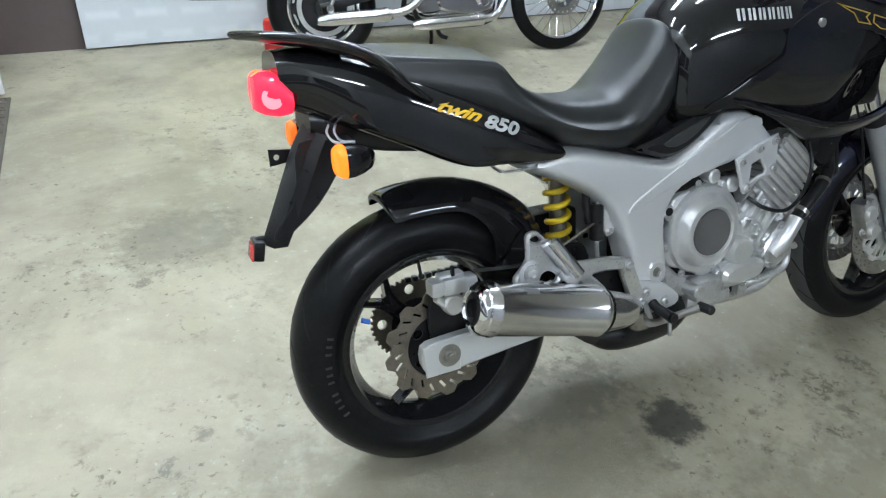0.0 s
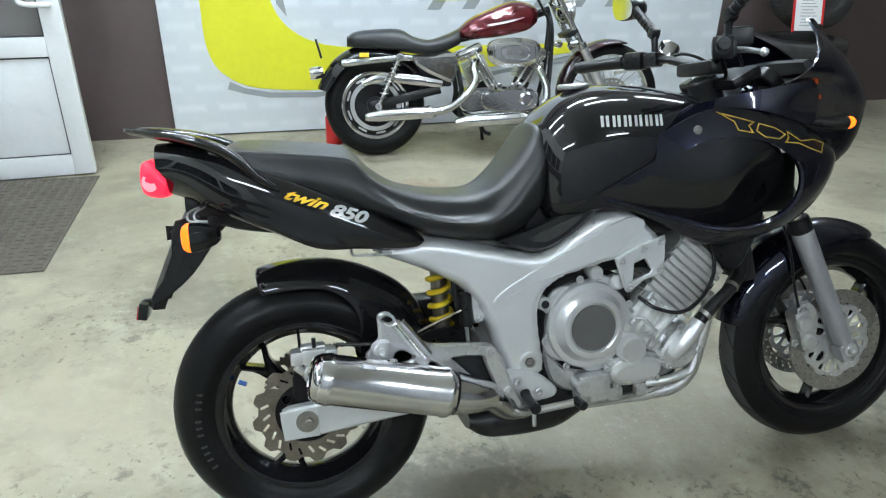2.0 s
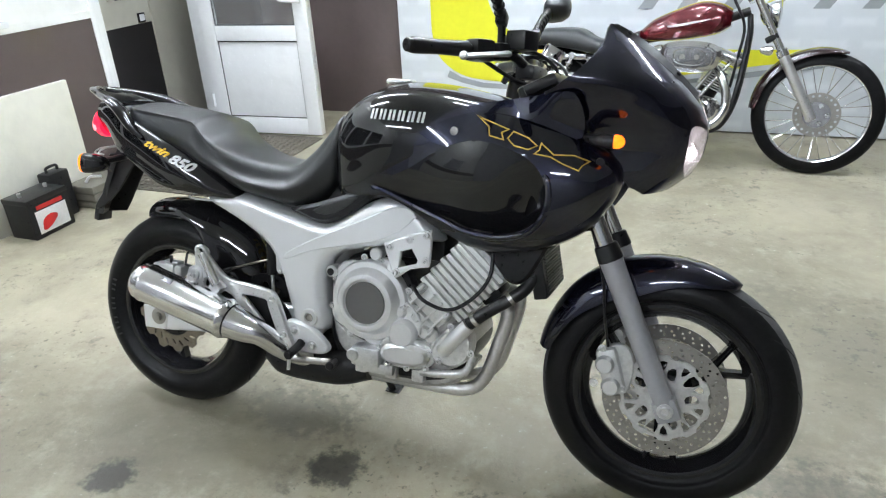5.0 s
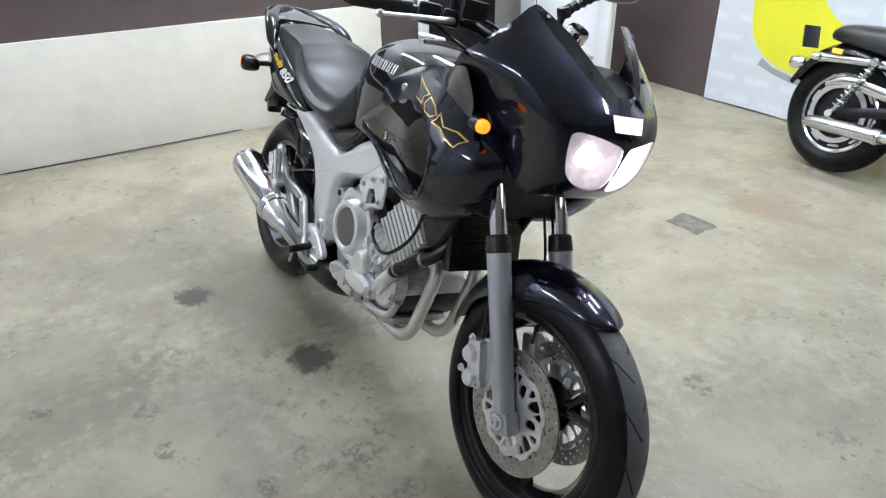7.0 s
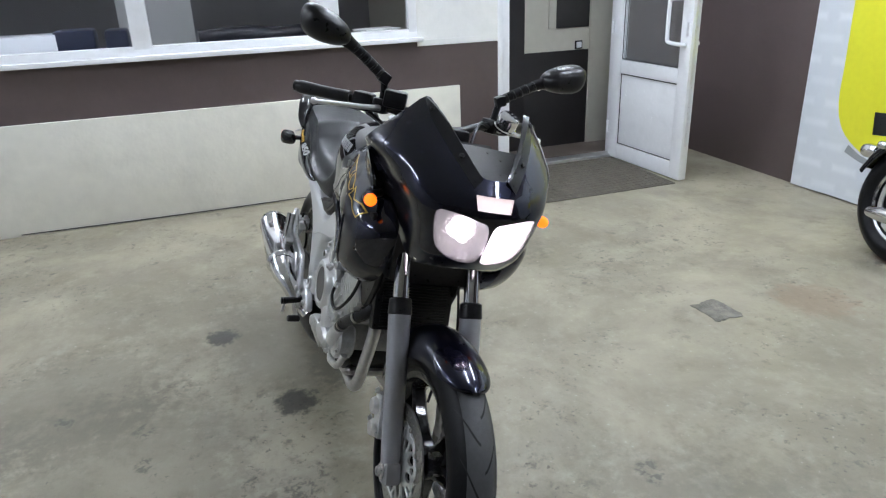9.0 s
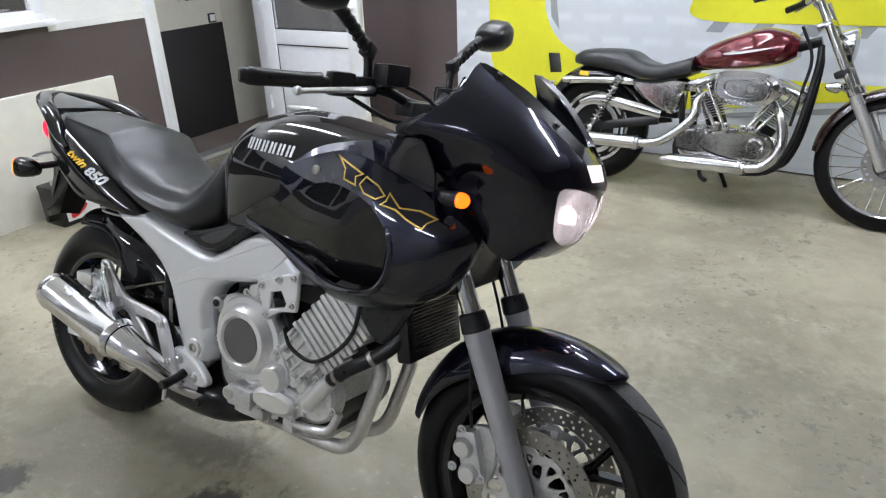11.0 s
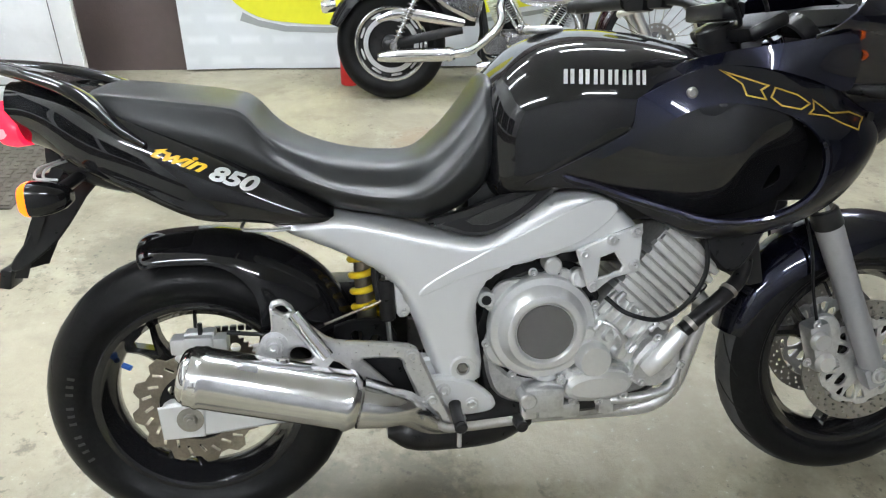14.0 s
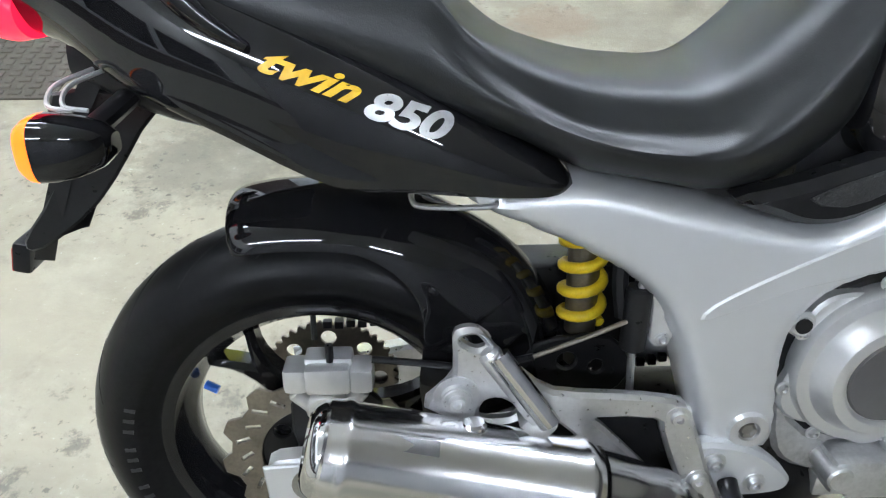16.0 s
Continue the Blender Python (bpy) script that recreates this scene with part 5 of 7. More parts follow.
# tail cowl
tail_bm = body([
    (-1.015, [(0, 0.868), (0.045, 0.868), (0.072, 0.90), (0.072, 0.935), (0.05, 0.962), (0, 0.968)]),
    (-0.96, [(0, 0.848), (0.06, 0.848), (0.098, 0.885), (0.102, 0.930), (0.075, 0.962), (0, 0.970)]),
    (-0.88, [(0, 0.814), (0.118, 0.814), (0.138, 0.845), (0.136, 0.905), (0.105, 0.945), (0, 0.955)]),
    (-0.79, [(0, 0.774), (0.142, 0.774), (0.158, 0.806), (0.158, 0.864), (0.125, 0.908), (0, 0.92)]),
    (-0.69, [(0, 0.728), (0.156, 0.728), (0.171, 0.760), (0.171, 0.820), (0.135, 0.865), (0, 0.875)]),
    (-0.60, [(0, 0.716), (0.146, 0.717), (0.172, 0.738), (0.173, 0.782), (0.135, 0.822), (0, 0.83)]),
    (-0.52, [(0, 0.710), (0.142, 0.711), (0.165, 0.722), (0.164, 0.748), (0.13, 0.775), (0, 0.78)]),
    (-0.465, [(0, 0.710), (0.132, 0.711), (0.153, 0.716), (0.150, 0.730), (0.12, 0.742), (0, 0.745)]),
    (-0.447, [(0, 0.712), (0.08, 0.712), (0.13, 0.716), (0.13, 0.722), (0.10, 0.728), (0, 0.73)])], 4, 4)
TAIL_TREE = BVHTree.FromBMesh(tail_bm)
tail = part("tail_cowl", tail_bm, BLACK_GLOSS, bike, "glossy black tail cowl")


def drape(bm, tree, lift=0.0012):
    """Lays a flat lettering in x and z on the right-hand side of a body."""
    for v in bm.verts:
        hit = tree.ray_cast(Vector((v.co.x, -0.6, v.co.z)), Vector((0, 1, 0)))
        v.co.y = (hit[0].y if hit[0] else -0.17) - lift + v.co.y
    return bm


def letters_at(text, x, z, height, slope, shear, bold, tree, material, parent, name, label, squash=1.0):
    bm = lettering(text, height, 0.0, shear, bold)
    bmesh.ops.triangulate(bm, faces=bm.faces)
    bmesh.ops.subdivide_edges(bm, edges=[e for e in bm.edges if e.calc_length() > 0.006], cuts=2)
    moved(bm, Matrix.Translation((x, 0, z)) @ pose(0, 0, 0, 0, slope, 0) @ pose(0, 0, 0, 90, 0, 0) @ Matrix.Diagonal((squash, 1, 1, 1)))
    part(name, drape(bm, tree), material, parent, label, recalc=False)


letters_at("twin", -0.756, 0.846, 0.0235, 20, 0.55, 0.0010, TAIL_TREE, YELLOW_DECAL, tail, "lettering", "yellow slanted word twin", 1.62)
letters_at("850", -0.660, 0.805, 0.025, 20, 0.32, 0.0014, TAIL_TREE, WHITE_DECAL, tail, "lettering", "silver number 850", 1.55)

tl = part("tail_light", body([
    (-1.052, [(0, 0.862), (0.03, 0.864), (0.050, 0.893), (0.03, 0.922), (0, 0.924)]),
    (-1.038, [(0, 0.856), (0.05, 0.858), (0.072, 0.893), (0.05, 0.930), (0, 0.932)]),
    (-1.015, [(0, 0.852), (0.06, 0.854), (0.083, 0.888), (0.068, 0.924), (0, 0.928)]),
    (-0.995, [(0, 0.853), (0.06, 0.856), (0.086, 0.876), (0.074, 0.898), (0, 0.903)])]), RED_LIT, bike, "lit red tail light")
HOT_RED = glow("hot_red_lens", (1.0, 0.16, 0.20), 2.2, (0.8, 0.1, 0.1))
for s in (-1, 1):
    part("bulb_spot", moved(lathe([(0.0005, -0.004), (0.014, -0.003), (0.020, 0.0), (0.014, 0.003), (0.0005, 0.004)], (0, 0, 0), 20, loop=False, axis="y"), pose(-1.030, s * 0.072, 0.888, 0, 0, s * 28)), HOT_RED, tl, "bright spot of the lit bulb")
half_rail = [(-0.760, -0.160, 0.862), (-0.800, -0.160, 0.890), (-0.838, -0.152, 0.928), (-0.878, -0.142, 0.955), (-0.940, -0.120, 0.977), (-1.010, -0.075, 0.991), (-1.050, -0.030, 0.997), (-1.066, 0, 0.998)]
half_r = [0.007, 0.013, 0.017, 0.018, 0.017, 0.015, 0.012, 0.011]
part("grab_rail", tube(half_rail + [(x, -y, z) for x, y, z in half_rail[::-1][1:]], half_r + half_r[::-1][1:], 14, 5, flat=(1.5, 0.72)), BLACK_GLOSS, bike, "glossy black grab rail spoiler")
part("rail_web", skin([[Vector((x, y, z + dz)) for y, dz in ((-w, 0), (-w * 0.6, 0.004), (0, 0.006), (w * 0.6, 0.004), (w, 0), (w * 0.6, -0.006), (0, -0.004), (-w * 0.6, -0.006))] for x, z, w in ((-0.90, 0.962, 0.115), (-0.96, 0.979, 0.10), (-1.01, 0.989, 0.07), (-1.05, 0.996, 0.03))]), BLACK_GLOSS, bike, "glossy black spoiler plate")
# undertray and mud flap
part("undertray", body([(-0.965, [(0, 0.815), (0.05, 0.815), (0.06, 0.835), (0.045, 0.86), (0, 0.86)]), (-0.86, [(0, 0.772), (0.07, 0.772), (0.085, 0.80), (0.08, 0.83), (0, 0.83)]), (-0.72, [(0, 0.748), (0.07, 0.748), (0.085, 0.765), (0.07, 0.79), (0, 0.79)])]), BLACK_PLASTIC, bike, "black plastic undertray")
flap = part("mud_flap", skin([[Vector((x + dx, y * w, z + dz)) for y, dx, dz in ((-1, 0.03, 0), (-0.92, 0.004, 0), (0, -0.012, 0.0), (0.92, 0.004, 0), (1, 0.03, 0), (0.9, 0.022, 0.0), (0, 0.0, 0.002), (-0.9, 0.022, 0.0))] for x, z, w in ((-0.952, 0.83, 0.062), (-0.985, 0.775, 0.068), (-1.020, 0.70, 0.064), (-1.050, 0.635, 0.058), (-1.066, 0.600, 0.050))]), BLACK_PLASTIC, bike, "black plastic mud flap")
part("flap_side", plate([cr([(-0.99, 0.80), (-0.885, 0.79), (-0.905, 0.757), (-0.966, 0.676), (-1.04, 0.620), (-1.06, 0.63), (-1.01, 0.70)], 3, True)], -0.06, -0.052, 0.003), BLACK_PLASTIC, flap)
part("reflector_housing", box((-1.088, 0.0, 0.592), (0.022, 0.056, 0.040), 0.005, pose(0, 0, 0, 0, 12, 0)), BLACK_PLASTIC, flap)
part("reflector", box((-1.099, 0.0, 0.5895), (0.006, 0.048, 0.032), 0.002, pose(0, 0, 0, 0, 12, 0)), RED_DULL, flap, "red rear reflector")
part("reflector_stay", tube([(-1.06, 0.0, 0.612), (-1.085, 0, 0.612), (-1.094, 0, 0.598)], 0.004, 8), BLACK_METAL, flap)
part("plate_bracket", plate([[(-1.03, 0.74), (-0.965, 0.748), (-0.965, 0.768), (-1.03, 0.775)], circle(-1.015, 0.7575, 0.006, 10)], 0.055, 0.061, 0.001), BLACK_METAL, flap)
for s in (-1, 1):
    def pod(x, y, hy, hz):
        ring = []
        for i in range(24):
            w = 2 * math.pi * i / 24
            ring.append(Vector((x, s * y + hy * math.copysign(abs(math.cos(w)) ** 0.6, math.cos(w)), 0.780 + hz * math.copysign(abs(math.sin(w)) ** 0.7, math.sin(w)))))
        return ring
    ri = part("rear_indicator", skin([pod(-0.944, 0.186, 0.030, 0.0300), pod(-0.930, 0.186, 0.0295, 0.0295), pod(-0.912, 0.183, 0.026, 0.026), pod(-0.894, 0.178, 0.020, 0.019), pod(-0.885, 0.174, 0.012, 0.010)]), BLACK_GLOSS, bike, "black rear turn indicator")
    part("lens", skin([pod(-0.9442, 0.186, 0.030, 0.0300), pod(-0.952, 0.186, 0.0290, 0.0285), pod(-0.959, 0.186, 0.024, 0.023), pod(-0.962, 0.186, 0.013, 0.013)]), AMBER if s < 0 else AMBER_DIM, ri, "orange indicator lens")
    part("stalk", tube([(-0.915, s * 0.165, 0.786), (-0.912, s * 0.12, 0.790), (-0.905, s * 0.06, 0.80)], 0.011, 10, flat=(1.3, 0.9)), BLACK_PLASTIC, ri)
    for k in (0.0, 0.014):
        part("indicator_wire", tube([(-0.935 + k, s * 0.075, 0.828), (-0.952 + k, s * 0.125, 0.822), (-0.948 + k, s * 0.155, 0.810), (-0.925 + k, s * 0.158, 0.806)], 0.0024, 6), WHITE_DECAL, ri, "pale wire")
part("luggage_hook", tube([(-0.612, -0.10, 0.712), (-0.614, -0.140, 0.706), (-0.60, -0.150, 0.702), (-0.535, -0.150, 0.701), (-0.525, -0.142, 0.706)], 0.003, 8), BRUSHED, bike, "wire luggage hook")

# tank
tank_bm = body([
    (-0.160, [(0, 0.77), (0.07, 0.77), (0.10, 0.83), (0.10, 0.88), (0.07, 0.925), (0, 0.935)]),
    (-0.128, [(0, 0.745), (0.120, 0.745), (0.143, 0.83), (0.140, 0.91), (0.10, 0.965), (0, 0.985)]),
    (-0.065, [(0, 0.745), (0.140, 0.745), (0.168, 0.85), (0.164, 0.940), (0.120, 1.005), (0, 1.032)]),
    (0.02, [(0, 0.77), (0.145, 0.77), (0.184, 0.87), (0.182, 0.955), (0.135, 1.022), (0, 1.054)]),
    (0.13, [(0, 0.80), (0.145, 0.80), (0.188, 0.88), (0.184, 0.955), (0.138, 1.018), (0, 1.050)]),
    (0.23, [(0, 0.85), (0.13, 0.85), (0.172, 0.905), (0.166, 0.965), (0.12, 1.008), (0, 1.034)]),
    (0.30, [(0, 0.88), (0.10, 0.88), (0.135, 0.92), (0.13, 0.968), (0.09, 0.998), (0, 1.018)]),
    (0.335, [(0, 0.91), (0.06, 0.91), (0.09, 0.93), (0.085, 0.965), (0.06, 0.985), (0, 0.998)])], 6, 6)
TANK_TREE = BVHTree.FromBMesh(tank_bm)
tank = part("fuel_tank", tank_bm, BLACK_GLOSS, bike, "glossy black fuel tank")
# the maker's word on the tank as plain slanted bars
for i in range(6):
    for k in range(2):
        x0, lean = -0.026 + i * 0.0262 + k * 0.0115, 0.0020
        z0 = 0.9555 - i * 0.0007
        bm = plate([[(x0, z0), (x0 + 0.0068, z0), (x0 + 0.0068 + lean, z0 + 0.0255), (x0 + lean, z0 + 0.0255)]], 0, 0.0006, 0.0001)
        part("badge_bar", drape(bm, TANK_TREE, 0.0012), WHITE_DECAL, tank, "silver tank badge bar", recalc=False)
part("filler_cap", rod((-0.02, 0, 1.047), (-0.02, 0, 1.06), 0.04, 28, 0.004), BRUSHED, tank)

# fairing side panels: a bulging outer shell with a scoop, and an upper panel that rises to the screen
COWL = spread([(-0.085, 0.770, 0.158), (0.0, 0.785, 0.173), (0.009, 0.821, 0.184), (0.096, 0.868, 0.193), (0.107, 0.93, 0.193), (0.22, 0.975, 0.184), (0.31, 0.985, 0.186), (0.42, 0.965, 0.196), (0.52, 0.930, 0.200), (0.30, 0.950, 0.210), (0.40, 0.930, 0.226), (0.50, 0.895, 0.232), (0.60, 0.86, 0.214), (0.585, 0.80, 0.216), (0.54, 0.73, 0.214), (0.43, 0.665, 0.204),
               (0.33, 0.645, 0.190), (0.20, 0.675, 0.182), (0.09, 0.74, 0.174), (0.44, 0.84, 0.252), (0.36, 0.89, 0.236), (0.44, 0.74, 0.244), (0.28, 0.70, 0.214), (0.53, 0.82, 0.240), (0.25, 0.92, 0.210)], 3e-4)
C_OUT = cr([(-0.088, 0.771), (-0.03, 0.801), (0.05, 0.843), (0.094, 0.868), (0.103, 0.885), (0.106, 0.922), (0.120, 0.935), (0.20, 0.970), (0.27, 0.987), (0.34, 0.984), (0.42, 0.966), (0.50, 0.940), (0.56, 0.913), (0.592, 0.882), (0.602, 0.845), (0.588, 0.800), (0.55, 0.742), (0.50, 0.702), (0.43, 0.668), (0.34, 0.645), (0.25, 0.655), (0.17, 0.695), (0.09, 0.738), (0.03, 0.760), (-0.04, 0.766)], 4, True)
C_HOLE = cr([(-0.02, 0.795), (0.03, 0.812), (0.10, 0.846), (0.17, 0.890), (0.25, 0.918), (0.33, 0.912), (0.40, 0.886), (0.440, 0.845), (0.449, 0.80), (0.435, 0.755), (0.395, 0.720), (0.33, 0.702), (0.25, 0.706), (0.18, 0.727), (0.11, 0.749), (0.04, 0.774)], 3, True)
# depth of the scoop below the shell: nothing along its upper edge, deep behind the lower and front lip
SCOOP = spread([(-0.02, 0.795, 0.0), (0.03, 0.812, 0.0), (0.10, 0.846, 0.0), (0.17, 0.890, 0.0), (0.25, 0.918, 0.0), (0.33, 0.912, 0.002), (0.40, 0.886, 0.020), (0.44, 0.845, 0.050), (0.449, 0.80, 0.074), (0.435, 0.755, 0.080), (0.395, 0.720, 0.076), (0.33, 0.702, 0.062), (0.25, 0.706, 0.046),
                (0.18, 0.727, 0.030), (0.11, 0.749, 0.016), (0.04, 0.774, 0.005), (0.20, 0.83, 0.006), (0.30, 0.86, 0.010), (0.26, 0.77, 0.026), (0.37, 0.78, 0.070), (0.31, 0.82, 0.020), (0.39, 0.84, 0.044)], 1e-5)


def cowl(u, v, d, s):
    """The side shell, rolled inwards along its front and lower edges."""
    k = min(1.0, max(0.0, (u - 0.16) / 0.16)) * min(1.0, max(0.0, (0.60 * u + 0.64 - v) / 0.06 + 0.15))
    return Vector((u, s * (COWL(u, v) - 0.050 * k * (1 - dome(u, v, C_OUT, 0.060)) - d), v))


UPPER = spread([(0.10, 0.935, 0.188), (0.20, 0.970, 0.182), (0.27, 0.987, 0.184), (0.34, 0.984, 0.192), (0.42, 0.966, 0.206), (0.50, 0.940, 0.206), (0.20, 0.985, 0.166), (0.27, 1.003, 0.172), (0.35, 1.013, 0.188), (0.42, 1.020, 0.214), (0.47, 1.030, 0.230), (0.42, 0.995, 0.212), (0.47, 0.985, 0.214), (0.50, 1.02, 0.230)], 1e-4)
U_OUT = cr([(0.125, 0.934), (0.20, 0.966), (0.27, 0.983), (0.34, 0.980), (0.42, 0.962), (0.50, 0.936), (0.515, 0.96), (0.51, 1.00), (0.49, 1.034), (0.46, 1.036), (0.42, 1.030), (0.36, 1.020), (0.28, 1.008), (0.20, 0.990), (0.15, 0.962)], 4, True)
for s in (-1, 1):
    cow = part("side_fairing", sheet([C_OUT, C_HOLE], lambda u, v, d, s=s: cowl(u, v, d, s), 0.010, 0.012), NAVY_GLOSS, bike, "glossy midnight blue side fairing")
    gap = cr([(0.384, 0.752), (0.398, 0.754), (0.414, 0.772), (0.404, 0.798), (0.396, 0.792)], 3, True)
    part("air_scoop", sheet([shrink(C_HOLE, -0.004), gap], lambda u, v, d, s=s: cowl(u, v, SCOOP(u, v) + 0.0012 + d, s), 0.004, 0.012), BLACK_GLOSS, cow, "glossy dark air scoop with a vent")
    lip = [cowl(p[0], p[1], 0.0045, s) for p in shrink(C_HOLE, -0.006)]
    part("scoop_lip", tube([tuple(p) for p in lip[20:] + lip[:1]], [0.0008] + [0.0085] * (len(lip) - 21) + [0.0008], 8, 2), NAVY_GLOSS, cow)
    part("upper_panel", sheet([U_OUT], lambda u, v, d, s=s: Vector((u, s * (UPPER(u, v) - d), v)), 0.006, 0.012), NAVY_GLOSS, cow, "glossy black panel below the screen")
    part("fairing_screw", lathe([(0.0005, s * 0.004), (0.006, s * 0.004), (0.007, s * 0.006), (0.010, s * 0.005), (0.011, 0.0), (0.0005, 0)], (0.207, s * (COWL(0.207, 0.937) - 0.001), 0.937), 16, loop=False), STEEL, cow)
    part("mounting_hole", rod((0.553, s * 0.2, 0.888), (0.556, s * (COWL(0.555, 0.887) - 0.006), 0.888), 0.010, 14), BLACK_PLASTIC, cow, "dark round hole in the fairing")
# gold outlined emblem on the right-hand and left-hand fairing, kept as plain slanted shapes
EMBLEM = ([(0.0, 1.0), (0.20, 0.98), (0.34, 0.95), (0.26, 0.55), (0.27, 0.10), (0.12, 0.0), (0.12, 0.55)],
          [(0.37, 0.95), (0.52, 0.92), (0.60, 0.62), (0.50, 0.12), (0.36, 0.0), (0.30, 0.30)],
          [(0.63, 0.92), (0.74, 0.50), (0.92, 0.90), (1.06, 0.88), (0.98, 0.40), (0.94, 0.0), (0.80, 0.06), (0.70, 0.20), (0.54, 0.0), (0.60, 0.40)])
for s in (-1, 1):
    for shape in EMBLEM:
        loop = []
        for a, b in shape:
            u = 0.268 + 0.262 * a - 0.010 * b
            loop.append((u, 0.937 - 0.30 * (u - 0.28) + 0.034 * b))
        loop = [p for i in range(len(loop)) for p in [tuple(np.array(loop[i]) * (1 - k / 4) + np.array(loop[(i + 1) % len(loop)]) * k / 4) for k in range(4)]]
        part("gold_outline", sheet([loop, shrink(loop, 0.0030)], lambda u, v, d, s=s: cowl(u, v, d - 0.0012, s), 0.0008, 0), GOLD, bike, "gold outlined emblem shape")

# nose and screen, laid round the front: u runs from the right-hand rear edge (-1) to the left-hand one (1)
NX = [(0.80, 0.668), (0.83, 0.708), (0.86, 0.742), (0.90, 0.764), (0.94, 0.772), (0.98, 0.774), (1.02, 0.758), (1.06, 0.726), (1.15, 0.642), (1.21, 0.575)]
NW = [(0.80, 0.170), (0.86, 0.205), (0.94, 0.232), (1.0, 0.248), (1.04, 0.246), (1.08, 0.236), (1.12, 0.214), (1.16, 0.186), (1.21, 0.155)]
NR = [(0.80, 0.50), (0.94, 0.46), (1.02, 0.42), (1.21, 0.43)]


NS = [(0.80, 0.135), (0.86, 0.150), (0.92, 0.160), (0.96, 0.176), (1.0, 0.208), (1.03, 0.235), (1.05, 0.29), (1.07, 0.5), (1.21, 0.8)]   # greatest half width: the cheeks lie back below the screen


def nose(u, z, d):
    a = u * math.pi / 2
    w, xf, xr = lerp(NW, z) - d, lerp(NX, z) - d, lerp(NR, z)
    y = abs(w * math.sin(a))
    y = y * (1 + (y / (lerp(NS, z) - d)) ** 6) ** (-1 / 6)
    return Vector((xr + (xf - xr) * max(0.0, math.cos(a)) ** 0.72, math.copysign(y, a), z))


N_OUT = [(-1, 0.90), (-1, 1.035), (-0.96, 1.06), (-0.87, 1.10), (-0.77, 1.14), (-0.66, 1.18), (-0.60, 1.191), (-0.56, 1.190), (-0.475, 1.178), (-0.37, 1.158), (-0.29, 1.138), (-0.18, 1.098), (-0.10, 1.060), (-0.07, 1.053), (0, 1.052)]
RIM_LINE = cr([(-0.57, 1.190, -0.605, 1.189), (-0.475, 1.178, -0.545, 1.170), (-0.37, 1.158, -0.445, 1.142), (-0.29, 1.138, -0.36, 1.119), (-0.18, 1.098, -0.245, 1.079), (-0.10, 1.060, -0.16, 1.043), (-0.08, 1.054, -0.135, 1.030)], 5)
N_OUT = N_OUT + [(-a, b) for a, b in N_OUT[::-1][1:]] + [(0.82, 0.862), (0.70, 0.832), (0.5, 0.816), (0.25, 0.822), (0, 0.828), (-0.25, 0.822), (-0.5, 0.816), (-0.70, 0.832), (-0.82, 0.862)]
N_OUT = [tuple(np.array(N_OUT[i]) * (1 - k / 3) + np.array(N_OUT[(i + 1) % len(N_OUT)]) * k / 3) for i in range(len(N_OUT)) for k in range(3)]
LENS = cr([(0.015, 0.862), (0.015, 0.945), (0.09, 0.964), (0.325, 0.976), (0.375, 0.945), (0.345, 0.888), (0.19, 0.858)], 3, True)
LENSR = [(-a, b) for a, b in LENS[::-1]]
POS = [(-0.11, 0.988), (0.11, 0.988), (0.125, 1.020), (-0.125, 1.020)]
POS = [tuple(np.array(POS[i]) * (1 - k / 4) + np.array(POS[(i + 1) % 4]) * k / 4) for i in range(4) for k in range(4)]
# the outline is filled in units that are about even along both directions
def even(lp):
    return [(a * 0.28, b) for a, b in lp]
nose_map = lambda u, v, d: nose(max(-1, min(1, u / 0.28)), v, d)
nz = part("front_fairing", sheet([even(N_OUT), even(LENS), even(LENSR), even(POS)], nose_map, 0.006, 0.012), NAVY_GLOSS, bike, "glossy black nose fairing with peaked screen")
for s in (-1, 1):
    part("screen_edge", skin([[nose(-s * e[2], e[3], -0.0006), nose(-s * e[0], e[1], -0.009), nose(-s * e[0], e[1], 0.004), nose(-s * e[2], e[3], 0.003)] for e in RIM_LINE]), BLACK_PLASTIC, nz, "bevelled black edge of the screen")
    for k in (6, 20):
        e = RIM_LINE[k]
        p = (nose(-s * e[2], e[3], -0.0006) + nose(-s * e[0], e[1], -0.009)) / 2
        part("screen_screw", rod(p, p + Vector((0.004, s * 0.002, 0.004)), 0.006, 10, 0.001), BLACK_METAL, nz)
LENS_GLASS = shade("headlamp_glass", (0.9, 0.9, 0.92), 0.05, vary=0.02, trans=0.95, bump=0.25, bump_scale=90)
for lp, mt, um in ((LENS, LAMP_HOT, 0.16), (LENSR, LAMP_BOWL, -0.16)):
    hl = part("headlight", sheet([even(shrink(lp, -0.004))], lambda u, v, d, um=um: nose_map(u, v, d + 0.008 + 0.03 * max(0.0, 1 - ((u / 0.28 - um) / 0.16) ** 2 - ((v - 0.915) / 0.06) ** 2)), 0.003, 0.008), mt, nz, "lit twin headlight")
    g = part("lens", sheet([even(lp)], lambda u, v, d: nose_map(u, v, d + 0.001), 0.003, 0.014), LENS_GLASS, hl, "clear headlight glass")
    g.visible_shadow = False
    c = nose(um, 0.915, 0.03)
    part("bulb", lathe([(0.0005, -0.012), (0.010, -0.008), (0.013, 0.0), (0.010, 0.010), (0.0005, 0.014)], c, 14, loop=False, axis="x"), LAMP_WHITE, hl)
part("position_light", sheet([even(POS)], lambda u, v, d: nose_map(u, v, d + 0.003), 0.004, 0.02), glow("lit_position_lamp", (1.0, 0.80, 0.76), 1.0), nz, "lit white position light")
